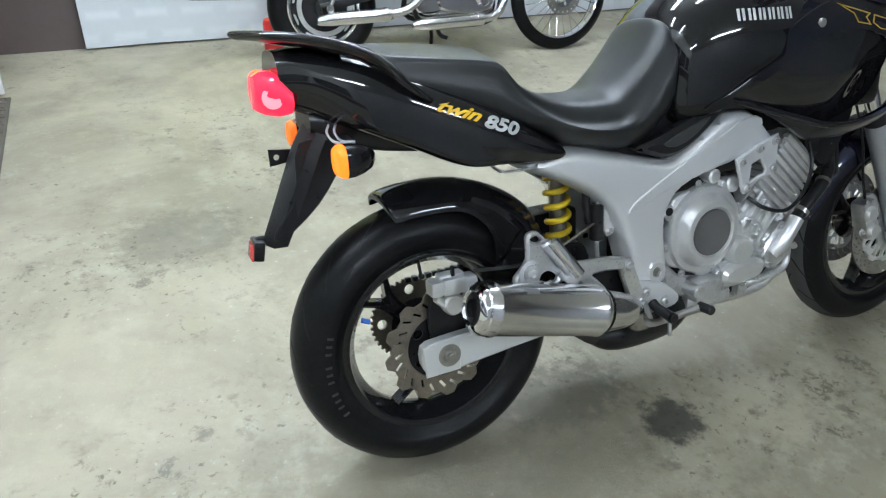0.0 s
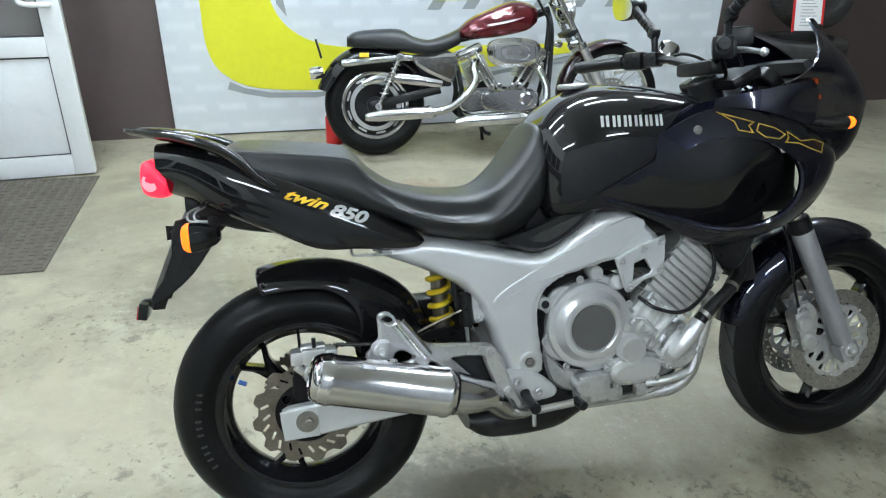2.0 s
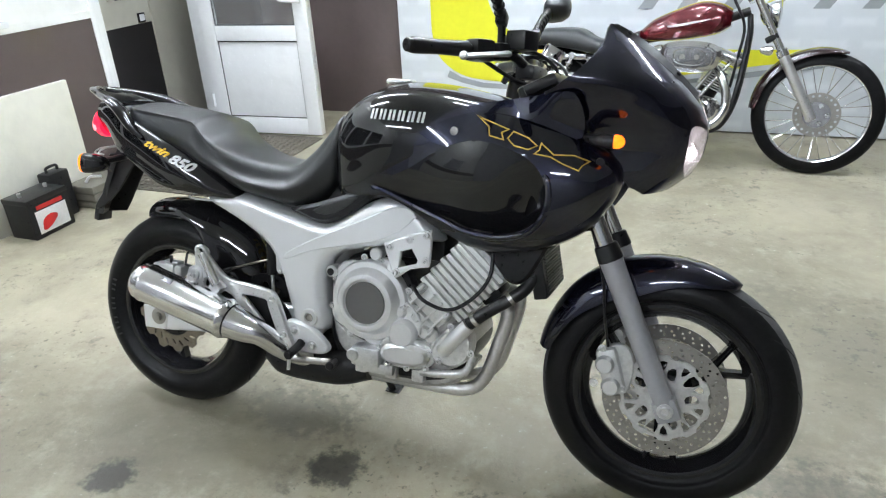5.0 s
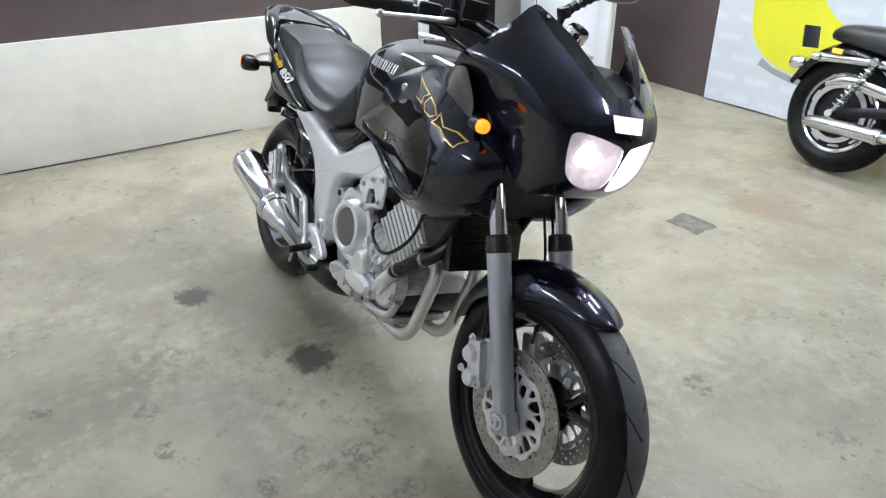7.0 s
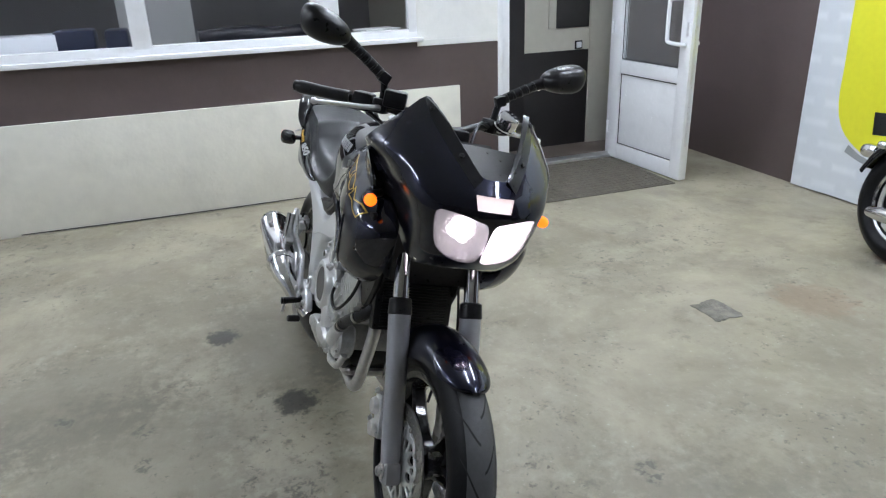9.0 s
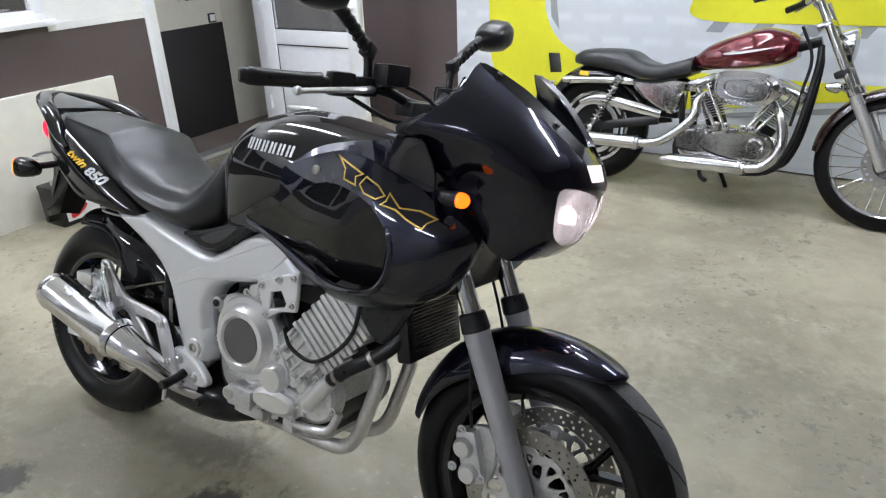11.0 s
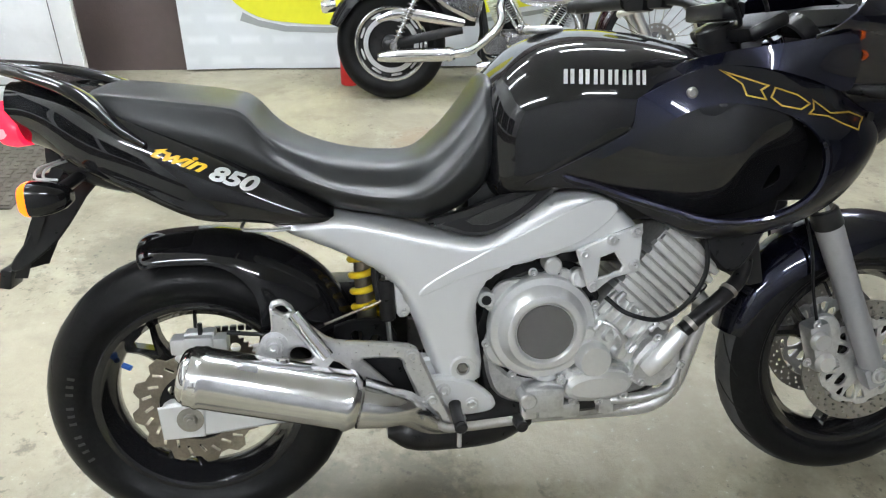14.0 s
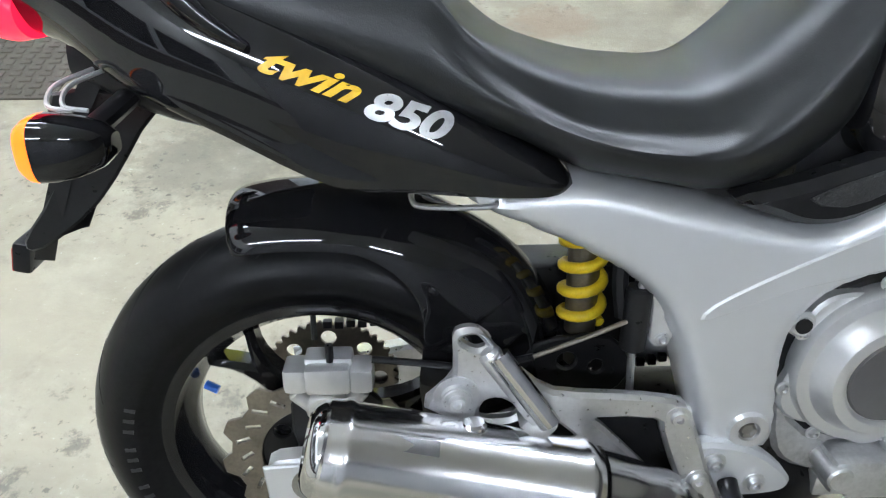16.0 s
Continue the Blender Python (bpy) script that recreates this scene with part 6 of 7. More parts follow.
for s in (-1, 1):
    fi = part("front_indicator", tube([(0.520, s * 0.190, 0.940), (0.535, s * 0.212, 0.938), (0.552, s * 0.228, 0.936), (0.572, s * 0.232, 0.936), (0.584, s * 0.233, 0.936)], [0.010, 0.011, 0.0140, 0.0155, 0.0155], 16), BLACK_PLASTIC, bike, "front turn indicator on a short stalk")
    part("lens", tube([(0.584, s * 0.233, 0.936), (0.594, s * 0.2335, 0.936), (0.602, s * 0.234, 0.936), (0.606, s * 0.234, 0.936)], [0.0150, 0.0145, 0.010, 0.004], 16, 3), AMBER_HOT, fi, "lit orange indicator lens")
# dash inside the screen, with the cover that runs from the nose up to the instruments
part("screen_cover", skin([[Vector((x, -w, z - 0.030)), Vector((x, -w * 0.86, z - 0.004)), Vector((x, 0, z)), Vector((x, w * 0.86, z - 0.004)), Vector((x, w, z - 0.030)), Vector((x, 0, z - 0.036))] for x, w, z in ((0.728, 0.050, 1.046), (0.70, 0.085, 1.056), (0.66, 0.110, 1.068), (0.60, 0.135, 1.086), (0.56, 0.145, 1.098), (0.545, 0.142, 1.090))]), BLACK_PLASTIC, bike, "matt black cover inside the screen")
part("dash", body([(0.40, [(0, 0.93), (0.12, 0.93), (0.16, 0.96), (0.14, 1.00), (0, 1.01)]), (0.52, [(0, 0.95), (0.13, 0.95), (0.165, 0.98), (0.14, 1.03), (0, 1.05)]), (0.62, [(0, 0.97), (0.10, 0.97), (0.13, 1.0), (0.11, 1.04), (0, 1.055)]), (0.68, [(0, 0.99), (0.05, 0.99), (0.07, 1.0), (0.06, 1.02), (0, 1.03)])]), BLACK_PLASTIC, bike, "matt black dashboard")
for y, r in ((-0.065, 0.042), (0.04, 0.05), (0.12, 0.028)):
    g = part("instrument", moved(lathe([(0.0005, 0.0), (r, 0.0), (r, 0.03), (r - 0.004, 0.034), (r - 0.007, 0.028), (0.0005, 0.028)], (0, 0, 0), 28, loop=False, axis="x"), pose(0.50, y, 1.050, 0, 40, 180)), BLACK_METAL, bike, "round dashboard instrument")
    part("dial", moved(lathe([(0.0005, 0.0), (r - 0.008, 0.0), (r - 0.008, 0.0015), (0.0005, 0.0015)], (0, 0, 0), 24, loop=False, axis="x"), pose(0.50, y, 1.050, 0, 40, 180) @ pose(0.0285, 0, 0)), shade("dark_dial_face", (0.02, 0.02, 0.022), 0.25), g, "dark instrument dial")

# radiator and the dark space behind the front wheel
rad = part("radiator", box((0.405, 0, 0.640), (0.035, 0.23, 0.22), 0.006, pose(0, 0, 0, 0, -12, 0)), BLACK_METAL, bike, "black radiator")
for i in range(24):
    part("radiator_fin", box((0.424 - (0.545 + i * 0.0080 - 0.640) * 0.2, 0, 0.545 + i * 0.0080), (0.006, 0.19, 0.003), 0), BLACK_METAL, rad)
for s in (-1, 1):
    part("radiator_shroud", plate([cr([(0.30, 0.70), (0.29, 0.64), (0.325, 0.585), (0.355, 0.565), (0.385, 0.575), (0.415, 0.62), (0.45, 0.70), (0.44, 0.745), (0.36, 0.745)], 3, True)], s * 0.105, s * 0.128, 0.008), BLACK_PLASTIC, rad, "black radiator side cover")
part("inner_fairing", box((0.44, 0, 0.79), (0.20, 0.27, 0.16), 0.03), BLACK_PLASTIC, bike, "black inner fairing")
part("steering_head", rod((0.43, 0, 0.84), (0.34, 0, 1.06), 0.04, 18, 0.004), BLACK_METAL, bike)

# handlebar
hb = part("handlebar", tube([(0.165, -0.352, 1.118), (0.255, -0.215, 1.122), (0.315, -0.125, 1.118), (0.335, -0.06, 1.098), (0.338, 0, 1.094), (0.335, 0.06, 1.098), (0.315, 0.125, 1.118), (0.255, 0.215, 1.122), (0.165, 0.352, 1.118)], 0.0115, 12), BLACK_METAL, bike, "black handlebar")
part("bar_clamp", box((0.338, 0, 1.085), (0.05, 0.16, 0.035), 0.01), BLACK_METAL, hb)
for s in (-1, 1):
    gr = part("grip", tube([(0.158, s * 0.362, 1.118), (0.163, s * 0.355, 1.118), (0.20, s * 0.30, 1.120), (0.24, s * 0.238, 1.122)], [0.015, 0.018, 0.0165, 0.0185], 14), BLACK_PLASTIC, hb, "black rubber grip")
    part("bar_end", rod((0.15, s * 0.374, 1.1178), (0.160, s * 0.359, 1.118), 0.015, 14, 0.003), BLACK_METAL, gr)
    part("switchgear", box((0.262, s * 0.205, 1.122), (0.05, 0.055, 0.05), 0.010, pose(0, 0, 0, 0, 0, s * 33)), BLACK_PLASTIC, hb, "black switchgear")
    part("lever_clamp", box((0.295, s * 0.165, 1.122), (0.05, 0.04, 0.04), 0.008, pose(0, 0, 0, 0, 0, s * 33)), BLACK_METAL, hb)
    part("lever", tube([(0.318, s * 0.175, 1.118), (0.318, s * 0.215, 1.114), (0.295, s * 0.27, 1.108), (0.27, s * 0.335, 1.100)], [0.010, 0.0085, 0.0075, 0.007], 10, flat=(1.3, 0.8)), BRUSHED, hb, "silver lever")
    part("lever_ball", lathe([(0.0005, -0.010), (0.007, -0.008), (0.010, 0), (0.007, 0.008), (0.0005, 0.010)], (0.269, s * 0.338, 1.100), 14, loop=False), BRUSHED, hb)
    part("cable", tube([(0.31, s * 0.15, 1.12), (0.36, s * 0.10, 1.13), (0.42, s * 0.06, 1.08), (0.43, s * 0.04, 0.95)], 0.0045, 8), BLACK_PLASTIC, hb)
    mi = part("mirror_stalk", tube([(0.300, s * 0.165, 1.135), (0.300, s * 0.167, 1.165), (0.300, s * 0.170, 1.186)], [0.010, 0.0095, 0.010], 12), BLACK_PLASTIC, bike, "black ribbed mirror stalk")
    part("stalk_joint", box((0.300, s * 0.172, 1.195), (0.026, 0.030, 0.030), 0.006, pose(0, 0, 0, s * 25, 0, 0)), BLACK_PLASTIC, mi)
    part("mirror_arm", tube([(0.300, s * 0.172, 1.196), (0.301, s * 0.222, 1.230), (0.303, s * 0.265, 1.256), (0.306, s * 0.30, 1.274)], [0.0125, 0.0125, 0.0135, 0.018], 12, flat=(0.8, 1.1)), BLACK_PLASTIC, mi)
    for q in range(5):
        a = Vector((0.300, s * 0.186, 1.205)).lerp(Vector((0.303, s * 0.258, 1.252)), q / 4)
        part("arm_rib", rod(a, a + Vector((0.0002, s * 0.006, 0.004)), 0.0145, 12, 0.002), BLACK_PLASTIC, mi)

    def egg(k, grow=1.0):
        """Housing outline: broad and square at the outer end, narrowing towards the arm."""
        pts = []
        for i in range(28):
            w = 2 * math.pi * i / 28
            cy, cz = math.copysign(abs(math.cos(w)) ** 0.8, math.cos(w)), math.copysign(abs(math.sin(w)) ** 0.8, math.sin(w))
            pts.append((s * (0.345 + 0.066 * k * cy * grow), 1.290 + (0.040 * (1 + 0.22 * cy) * cz + 0.014 * cy) * k * grow))
        return pts
    mhead = [[Vector((x, a, b)) for a, b in egg(k)] for x, k in ((0.358, 0.30), (0.352, 0.62), (0.334, 0.90), (0.305, 1.0), (0.296, 1.0), (0.293, 0.97))]
    part("mirror_head", skin(mhead), BLACK_PLASTIC, mi, "black mirror housing")
    part("mirror_glass", skin([[Vector((x, a, b)) for a, b in egg(0.94)] for x in (0.2935, 0.2905)]), CHROME, mi, "mirror glass")
part("brake_reservoir", box((0.345, -0.145, 1.150), (0.055, 0.06, 0.045), 0.008, pose(0, 0, 0, 0, 0, -20)), BLACK_PLASTIC, hb, "black brake fluid reservoir")
part("throttle_cable", tube([(0.27, -0.19, 1.10), (0.33, -0.12, 1.06), (0.36, -0.04, 1.05), (0.40, 0.02, 1.0)], 0.005, 8), BLACK_PLASTIC, hb)
ga = part("clock", moved(lathe([(0.0005, 0), (0.026, 0.0), (0.030, 0.006), (0.030, 0.034), (0.033, 0.036), (0.033, 0.042), (0.029, 0.044), (0.027, 0.040), (0.0005, 0.040)], (0, 0, 0), 28, loop=False, axis="x"), pose(0.36, 0.185, 1.165, 0, 62, 180)), CHROME, bike, "small round chrome clock")
part("dial", moved(lathe([(0.0005, 0), (0.026, 0), (0.026, 0.0012), (0.0005, 0.0012)], (0, 0, 0), 24, loop=False, axis="x"), pose(0.36, 0.185, 1.165, 0, 62, 180) @ pose(0.0405, 0, 0)), shade("dark_dial", (0.03, 0.03, 0.03), 0.3), ga)
part("clock_stay", tube([(0.345, 0.17, 1.12), (0.35, 0.18, 1.145), (0.36, 0.185, 1.155)], 0.006, 8), BRUSHED, ga)

# ---- banner on the back wall ----
def banner_print():
    m = shade("printed_white_vinyl", (0.72, 0.75, 0.78), 0.42, vary=0.04, scale=2, bump=0.05, bump_scale=6)
    n, l = m.node_tree.nodes, m.node_tree.links
    b = n["Principled BSDF"]
    src = b.inputs["Base Color"].links[0].from_socket
    tc, mp, br, mx = n.new("ShaderNodeTexCoord"), n.new("ShaderNodeMapping"), n.new("ShaderNodeTexBrick"), n.new("ShaderNodeMix")
    mp.inputs["Rotation"].default_value = (radians(90), 0, 0)
    mp.inputs["Scale"].default_value = (1, 1, 1)
    l.new(tc.outputs["Object"], mp.inputs["Vector"])
    l.new(mp.outputs["Vector"], br.inputs["Vector"])
    br.inputs["Scale"].default_value, br.inputs["Mortar Size"].default_value, br.inputs["Mortar Smooth"].default_value = 1.0, 0.062, 0.6
    br.inputs["Brick Width"].default_value, br.inputs["Row Height"].default_value = 0.26, 0.13
    br.inputs["Color1"].default_value, br.inputs["Color2"].default_value, br.inputs["Mortar"].default_value = (0, 0, 0, 1), (0.16, 0.16, 0.16, 1), (0.36, 0.36, 0.36, 1)
    mx.data_type = "RGBA"
    mx.inputs["B"].default_value = (0.46, 0.50, 0.53, 1)
    l.new(br.outputs["Color"], mx.inputs["Factor"])
    l.new(src, mx.inputs["A"])
    l.new(mx.outputs["Result"], b.inputs["Base Color"])
    return m


VINYL_WHITE = banner_print()
VINYL_YELLOW = shade("printed_yellow_vinyl", (0.72, 0.70, 0.03), 0.42, vary=0.05, scale=3)
VINYL_GREY = shade("printed_grey_vinyl", (0.30, 0.32, 0.33), 0.42, vary=0.06, scale=3)
BX0, BX1, BY = -1.42, 2.50, YB - 0.035
banner = thing("banner", "white printed vinyl banner with big yellow lettering shapes", "banner")
wave_y = lambda u, v: BY + 0.006 * math.sin(u * 5.1 + v * 1.3) + 0.004 * math.sin(u * 11 + 1) + 0.012 * max(0, 0.15 - v)
part("vinyl_sheet", sheet([[(BX0 + (BX1 - BX0) * i / 40, 0.012) for i in range(41)] + [(BX1 - (BX1 - BX0) * i / 40, 2.25) for i in range(41)]], lambda u, v, d: Vector((u, wave_y(u, v) + d, v)), 0.003, 0.12), VINYL_WHITE, banner)


def printed(name, loops, material, lift, label):
    part(name, sheet(loops, lambda u, v, d: Vector((u, wave_y(u, v) - lift + d, v)), 0.001, 0.09), material, banner, label)


ring = cr([(-1.14, 2.0), (-1.16, 1.6), (-1.17, 1.2), (-1.165, 0.85), (-1.16, 0.60), (-1.10, 0.44), (-0.95, 0.335), (-0.75, 0.30), (-0.45, 0.285), (0.0, 0.30), (0.5, 0.36), (1.0, 0.44), (1.40, 0.49), (1.43, 0.545), (1.0, 0.545), (0.4, 0.55), (-0.1, 0.555), (-0.42, 0.585), (-0.62, 0.68), (-0.72, 0.82), (-0.75, 1.0), (-0.74, 1.4), (-0.72, 1.75), (-0.70, 2.0)], 4, True)
printed("yellow_letter_shape", [ring], VINYL_YELLOW, 0.004, "large yellow rounded letter shape")
printed("grey_shadow", [[(-1.06, 0.31), (-0.95, 0.275), (-0.80, 0.245), (-0.5, 0.235), (0.4, 0.29), (1.0, 0.37), (1.42, 0.44), (1.40, 0.47), (0.9, 0.39), (0.3, 0.30), (-0.5, 0.27), (-0.78, 0.28), (-0.95, 0.315), (-1.04, 0.36)]], VINYL_GREY, 0.0025, "grey printed shadow")
printed("yellow_bar", [cr([(0.24, 0.86), (0.9, 0.855), (1.5, 0.87), (1.62, 0.93), (1.5, 1.25), (0.9, 1.3), (0.3, 1.25), (0.2, 1.0)], 4, True)], VINYL_YELLOW, 0.004, "yellow printed bar")
for x in (0.28, 0.52, 0.78, 1.02, 1.30, 1.56):
    printed("grey_stroke", [[(x, 0.79), (x + 0.09, 0.79), (x + 0.13, 0.85), (x + 0.04, 0.85)]], VINYL_GREY, 0.0025, "grey printed stroke")
printed("grey_stroke", [[(-0.70, 0.84), (-0.64, 0.76), (-0.66, 0.90), (-0.69, 1.2), (-0.70, 1.7), (-0.715, 1.7), (-0.73, 1.2)]], VINYL_GREY, 0.0025, "grey printed stroke")

# ---- the red cruiser in front of the banner ----
CRUISER = pose(-0.22, 2.82, 0, 0, 0, -5) @ pose(0, 0, 0, -10, 0, 0)
cru = thing("cruiser_motorcycle", "dark red and black cruiser motorcycle with much chrome", "motorcycle", m=CRUISER)
RED_PAINT = shade("dark_red_metallic_paint", (0.105, 0.005, 0.010), 0.22, metal=0.4, vary=0.2, scale=20, coat=1.0)
CHROME_C = shade("cruiser_chrome", (0.66, 0.66, 0.67), 0.13, metal=1.0, vary=0.08, scale=9, rvary=0.4, bump=0.03, bump_scale=30)
CRX, CRZ, CFX, CFZ = 0.055, 0.308, 1.555, 0.330
rwh = part("rear_wheel", lathe([(0.02, -0.07), (0.05, -0.065), (0.055, 0), (0.05, 0.065), (0.02, 0.07)], (CRX, 0, CRZ), 24), BLACK_METAL, cru, "solid rear wheel with chrome rim")
part("tyre", lathe(ring_tyre(0.308, 0.205, 0.066), (CRX, 0, CRZ), 64), RUBBER, rwh)
part("rim", lathe([(0.208, 0.046), (0.198, 0.05), (0.186, 0.046), (0.182, 0.0), (0.186, -0.046), (0.198, -0.05), (0.208, -0.046), (0.2, 0)], (CRX, 0, CRZ), 64), CHROME_C, rwh, "chrome rim")
part("wheel_disc", lathe([(0.04, -0.03), (0.12, -0.04), (0.184, -0.03), (0.184, 0.03), (0.12, 0.04), (0.04, 0.03)], (CRX, 0, CRZ), 48), BLACK_METAL, rwh, "black solid wheel disc")
part("pulley_ring", plate([circle(CRX, CRZ, 0.155, 48), circle(CRX, CRZ, 0.128, 48)], -0.062, -0.054, 0.002), BRUSHED, rwh)
for i in range(9):
    a = 2 * math.pi * i / 9
    part("slot", plate([cr([(CRX + r * math.cos(a + q), CRZ + r * math.sin(a + q)) for r, q in ((0.165, -0.16), (0.176, -0.15), (0.176, 0.15), (0.165, 0.16))], 2, True)], -0.040, -0.034, 0.001), BRUSHED, rwh)
fwh = part("front_wheel", rod((CFX, -0.06, CFZ), (CFX, 0.06, CFZ), 0.035, 24, 0.006), CHROME_C, cru, "wire-spoked front wheel")
part("tyre", lathe(ring_tyre(0.330, 0.272, 0.042), (CFX, 0, CFZ), 72), RUBBER, fwh)
part("rim", lathe([(0.276, 0.030), (0.266, 0.032), (0.256, 0.026), (0.250, 0.0), (0.256, -0.026), (0.266, -0.032), (0.276, -0.030), (0.264, 0)], (CFX, 0, CFZ), 72), CHROME_C, fwh, "chrome rim")
for i in range(28):
    a = 2 * math.pi * i / 28
    o = a + (0.5 if i % 2 else -0.5)
    s = -1 if (i // 2) % 2 else 1
    part("wire_spoke", rod((CFX + 0.034 * math.cos(o), s * 0.045, CFZ + 0.034 * math.sin(o)), (CFX + 0.254 * math.cos(a), 0, CFZ + 0.254 * math.sin(a)), 0.0022, 6), CHROME_C, fwh)
part("brake_disc", plate([circle(CFX, CFZ, 0.118, 48), circle(CFX, CFZ, 0.07, 32)] + [circle(CFX + 0.1 * math.cos(i * 0.3142), CFZ + 0.1 * math.sin(i * 0.3142), 0.007, 8) for i in range(20)], -0.068, -0.063, 0.001), STEEL, fwh)
part("disc_carrier", plate([circle(CFX, CFZ, 0.074, 32)] + [circle(CFX + 0.05 * math.cos(i * 1.2566), CFZ + 0.05 * math.sin(i * 1.2566), 0.013, 10) for i in range(5)], -0.066, -0.058, 0.001), CHROME_C, fwh)
for s in (-1, 1):
    a, b = Vector((1.535, s * 0.095, 0.300)), Vector((1.345, s * 0.095, 0.635))
    leg = part("fork_leg", rod(a, b, 0.027, 16, 0.006), BRUSHED, cru, "silver fork leg")
    part("fork_tube", rod(b, b + (b - a).normalized() * 0.46, 0.020, 14), CHROME_C, leg, "chrome fork tube")
    part("fork_collar", rod(b - (b - a).normalized() * 0.01, b + (b - a).normalized() * 0.03, 0.031, 16, 0.004), CHROME_C, leg)
    part("mirror_stalk", tube([(1.02, s * 0.20, 1.09), (1.03, s * 0.27, 1.16), (1.02, s * 0.33, 1.19)], 0.006, 8), CHROME_C, cru)
    part("turn_signal", lathe([(0.0005, -0.045), (0.016, -0.036), (0.024, -0.01), (0.026, 0.01), (0.02, 0.02), (0.0005, 0.024)], (1.27, s * 0.16, 0.655), 16, loop=False, axis="x"), CHROME_C, cru, "chrome turn signal")
for z in (0.72, 0.93):
    x = 1.345 - (z - 0.635) * 0.567
    part("fork_clamp", box((x - 0.02, 0, z), (0.07, 0.23, 0.035), 0.01, pose(0, 0, 0, 0, -30, 0)), CHROME_C if z > 0.8 else BLACK_METAL, cru)
part("front_fender", arc_guard(CFX, CFZ, [(72, 0.350, 0.030, 0.01), (78, 0.352, 0.048, 0.02), (95, 0.355, 0.060, 0.035), (120, 0.356, 0.064, 0.045), (145, 0.354, 0.062, 0.045), (168, 0.350, 0.055, 0.04), (178, 0.348, 0.045, 0.03)]), shade("black_red_paint", (0.02, 0.006, 0.007), 0.15, coat=1.0), cru, "dark glossy front mudguard")
part("rear_fender", arc_guard(CRX, CRZ, [(30, 0.345, 0.085, 0.03), (50, 0.352, 0.092, 0.05), (75, 0.358, 0.095, 0.06), (105, 0.362, 0.096, 0.07), (130, 0.362, 0.094, 0.075), (150, 0.358, 0.090, 0.07), (163, 0.362, 0.082, 0.06)]), BLACK_GLOSS, cru, "glossy black rear mudguard")
for s in (-1, 1):
    part("fender_strut", tube([(-0.105, s * 0.118, 0.562), (-0.06, s * 0.120, 0.566), (0.10, s * 0.122, 0.580), (0.26, s * 0.122, 0.588), (0.36, s * 0.11, 0.575)], [0.020, 0.016, 0.015, 0.016, 0.012], 12, flat=(0.6, 1.2)), CHROME_C, cru, "chrome mudguard strut")
    part("strut_end", lathe([(0.0005, -0.03), (0.018, -0.026), (0.022, 0), (0.016, 0.02), (0.0005, 0.022)], (-0.112, s * 0.128, 0.562), 16, loop=False, axis="x"), CHROME_C, cru)
    sh2 = part("shock_absorber", rod((0.205, s * 0.140, 0.590), (0.070, s * 0.140, 0.310), 0.012, 12), CHROME_C, cru, "chrome rear shock absorber")
    A, B, coil = Vector((0.195, s * 0.140, 0.570)), Vector((0.092, s * 0.140, 0.356)), []
    for i in range(121):
        t = i / 120
        w = 2 * math.pi * 9 * t
        ax = (B - A).normalized()
        u = ax.orthogonal().normalized()
        coil.append(A.lerp(B, t) + (u * math.cos(w) + ax.cross(u) * math.sin(w)) * 0.023)
    part("spring", tube(coil, 0.0048, 6, 1), CHROME_C, sh2)
    for p in ((0.205, 0.592), (0.070, 0.308)):
        part("shock_eye", rod((p[0], s * 0.125, p[1]), (p[0], s * 0.162, p[1]), 0.022, 16, 0.004), CHROME_C, sh2)
    part("swingarm", tube([(0.03, s * 0.10, 0.305), (0.20, s * 0.105, 0.345), (0.45, s * 0.11, 0.40)], 0.020, 10, flat=(0.7, 1.3)), BLACK_METAL, cru)
    part("frame_rail", tube([(0.36, s * 0.09, 0.60), (0.52, s * 0.10, 0.60), (0.58, s * 0.11, 0.40), (0.60, s * 0.12, 0.22), (1.0, s * 0.12, 0.20), (1.12, s * 0.09, 0.34), (1.16, s * 0.04, 0.70), (1.15, 0, 0.84)], 0.016, 10), BLACK_METAL, cru)
part("belt_guard", tube([(-0.02, -0.12, 0.44), (0.10, -0.122, 0.475), (0.30, -0.122, 0.455), (0.46, -0.118, 0.43)], [0.012, 0.022, 0.024, 0.018], 10, flat=(0.4, 1.2)), CHROME_C, cru, "chrome belt guard")
part("backbone", tube([(0.40, 0, 0.66), (0.80, 0, 0.74), (1.15, 0, 0.86)], 0.025, 10), BLACK_METAL, cru)
part("reflector_tag", box((-0.005, -0.143, 0.607), (0.055, 0.012, 0.026), 0.003), shade("yellow_tag", (0.85, 0.55, 0.03), 0.4), cru, "yellow side reflector")
part("seat", body([(-0.10, [(0, 0.655), (0.06, 0.655), (0.085, 0.675), (0.07, 0.705), (0, 0.712)]), (-0.04, [(0, 0.65), (0.09, 0.65), (0.118, 0.68), (0.10, 0.728), (0, 0.742)]), (0.10, [(0, 0.64), (0.10, 0.64), (0.130, 0.67), (0.11, 0.738), (0, 0.755)]), (0.22, [(0, 0.625), (0.11, 0.625), (0.140, 0.66), (0.115, 0.735), (0, 0.752)]),
                (0.30, [(0, 0.612), (0.12, 0.612), (0.148, 0.645), (0.12, 0.698), (0, 0.706)]), (0.40, [(0, 0.61), (0.12, 0.61), (0.145, 0.64), (0.115, 0.684), (0, 0.69)]), (0.50, [(0, 0.63), (0.10, 0.63), (0.122, 0.66), (0.10, 0.708), (0, 0.718)]), (0.575, [(0, 0.66), (0.08, 0.66), (0.10, 0.69), (0.08, 0.738), (0, 0.75)])], 4, 4), VINYL, cru, "black stepped seat")
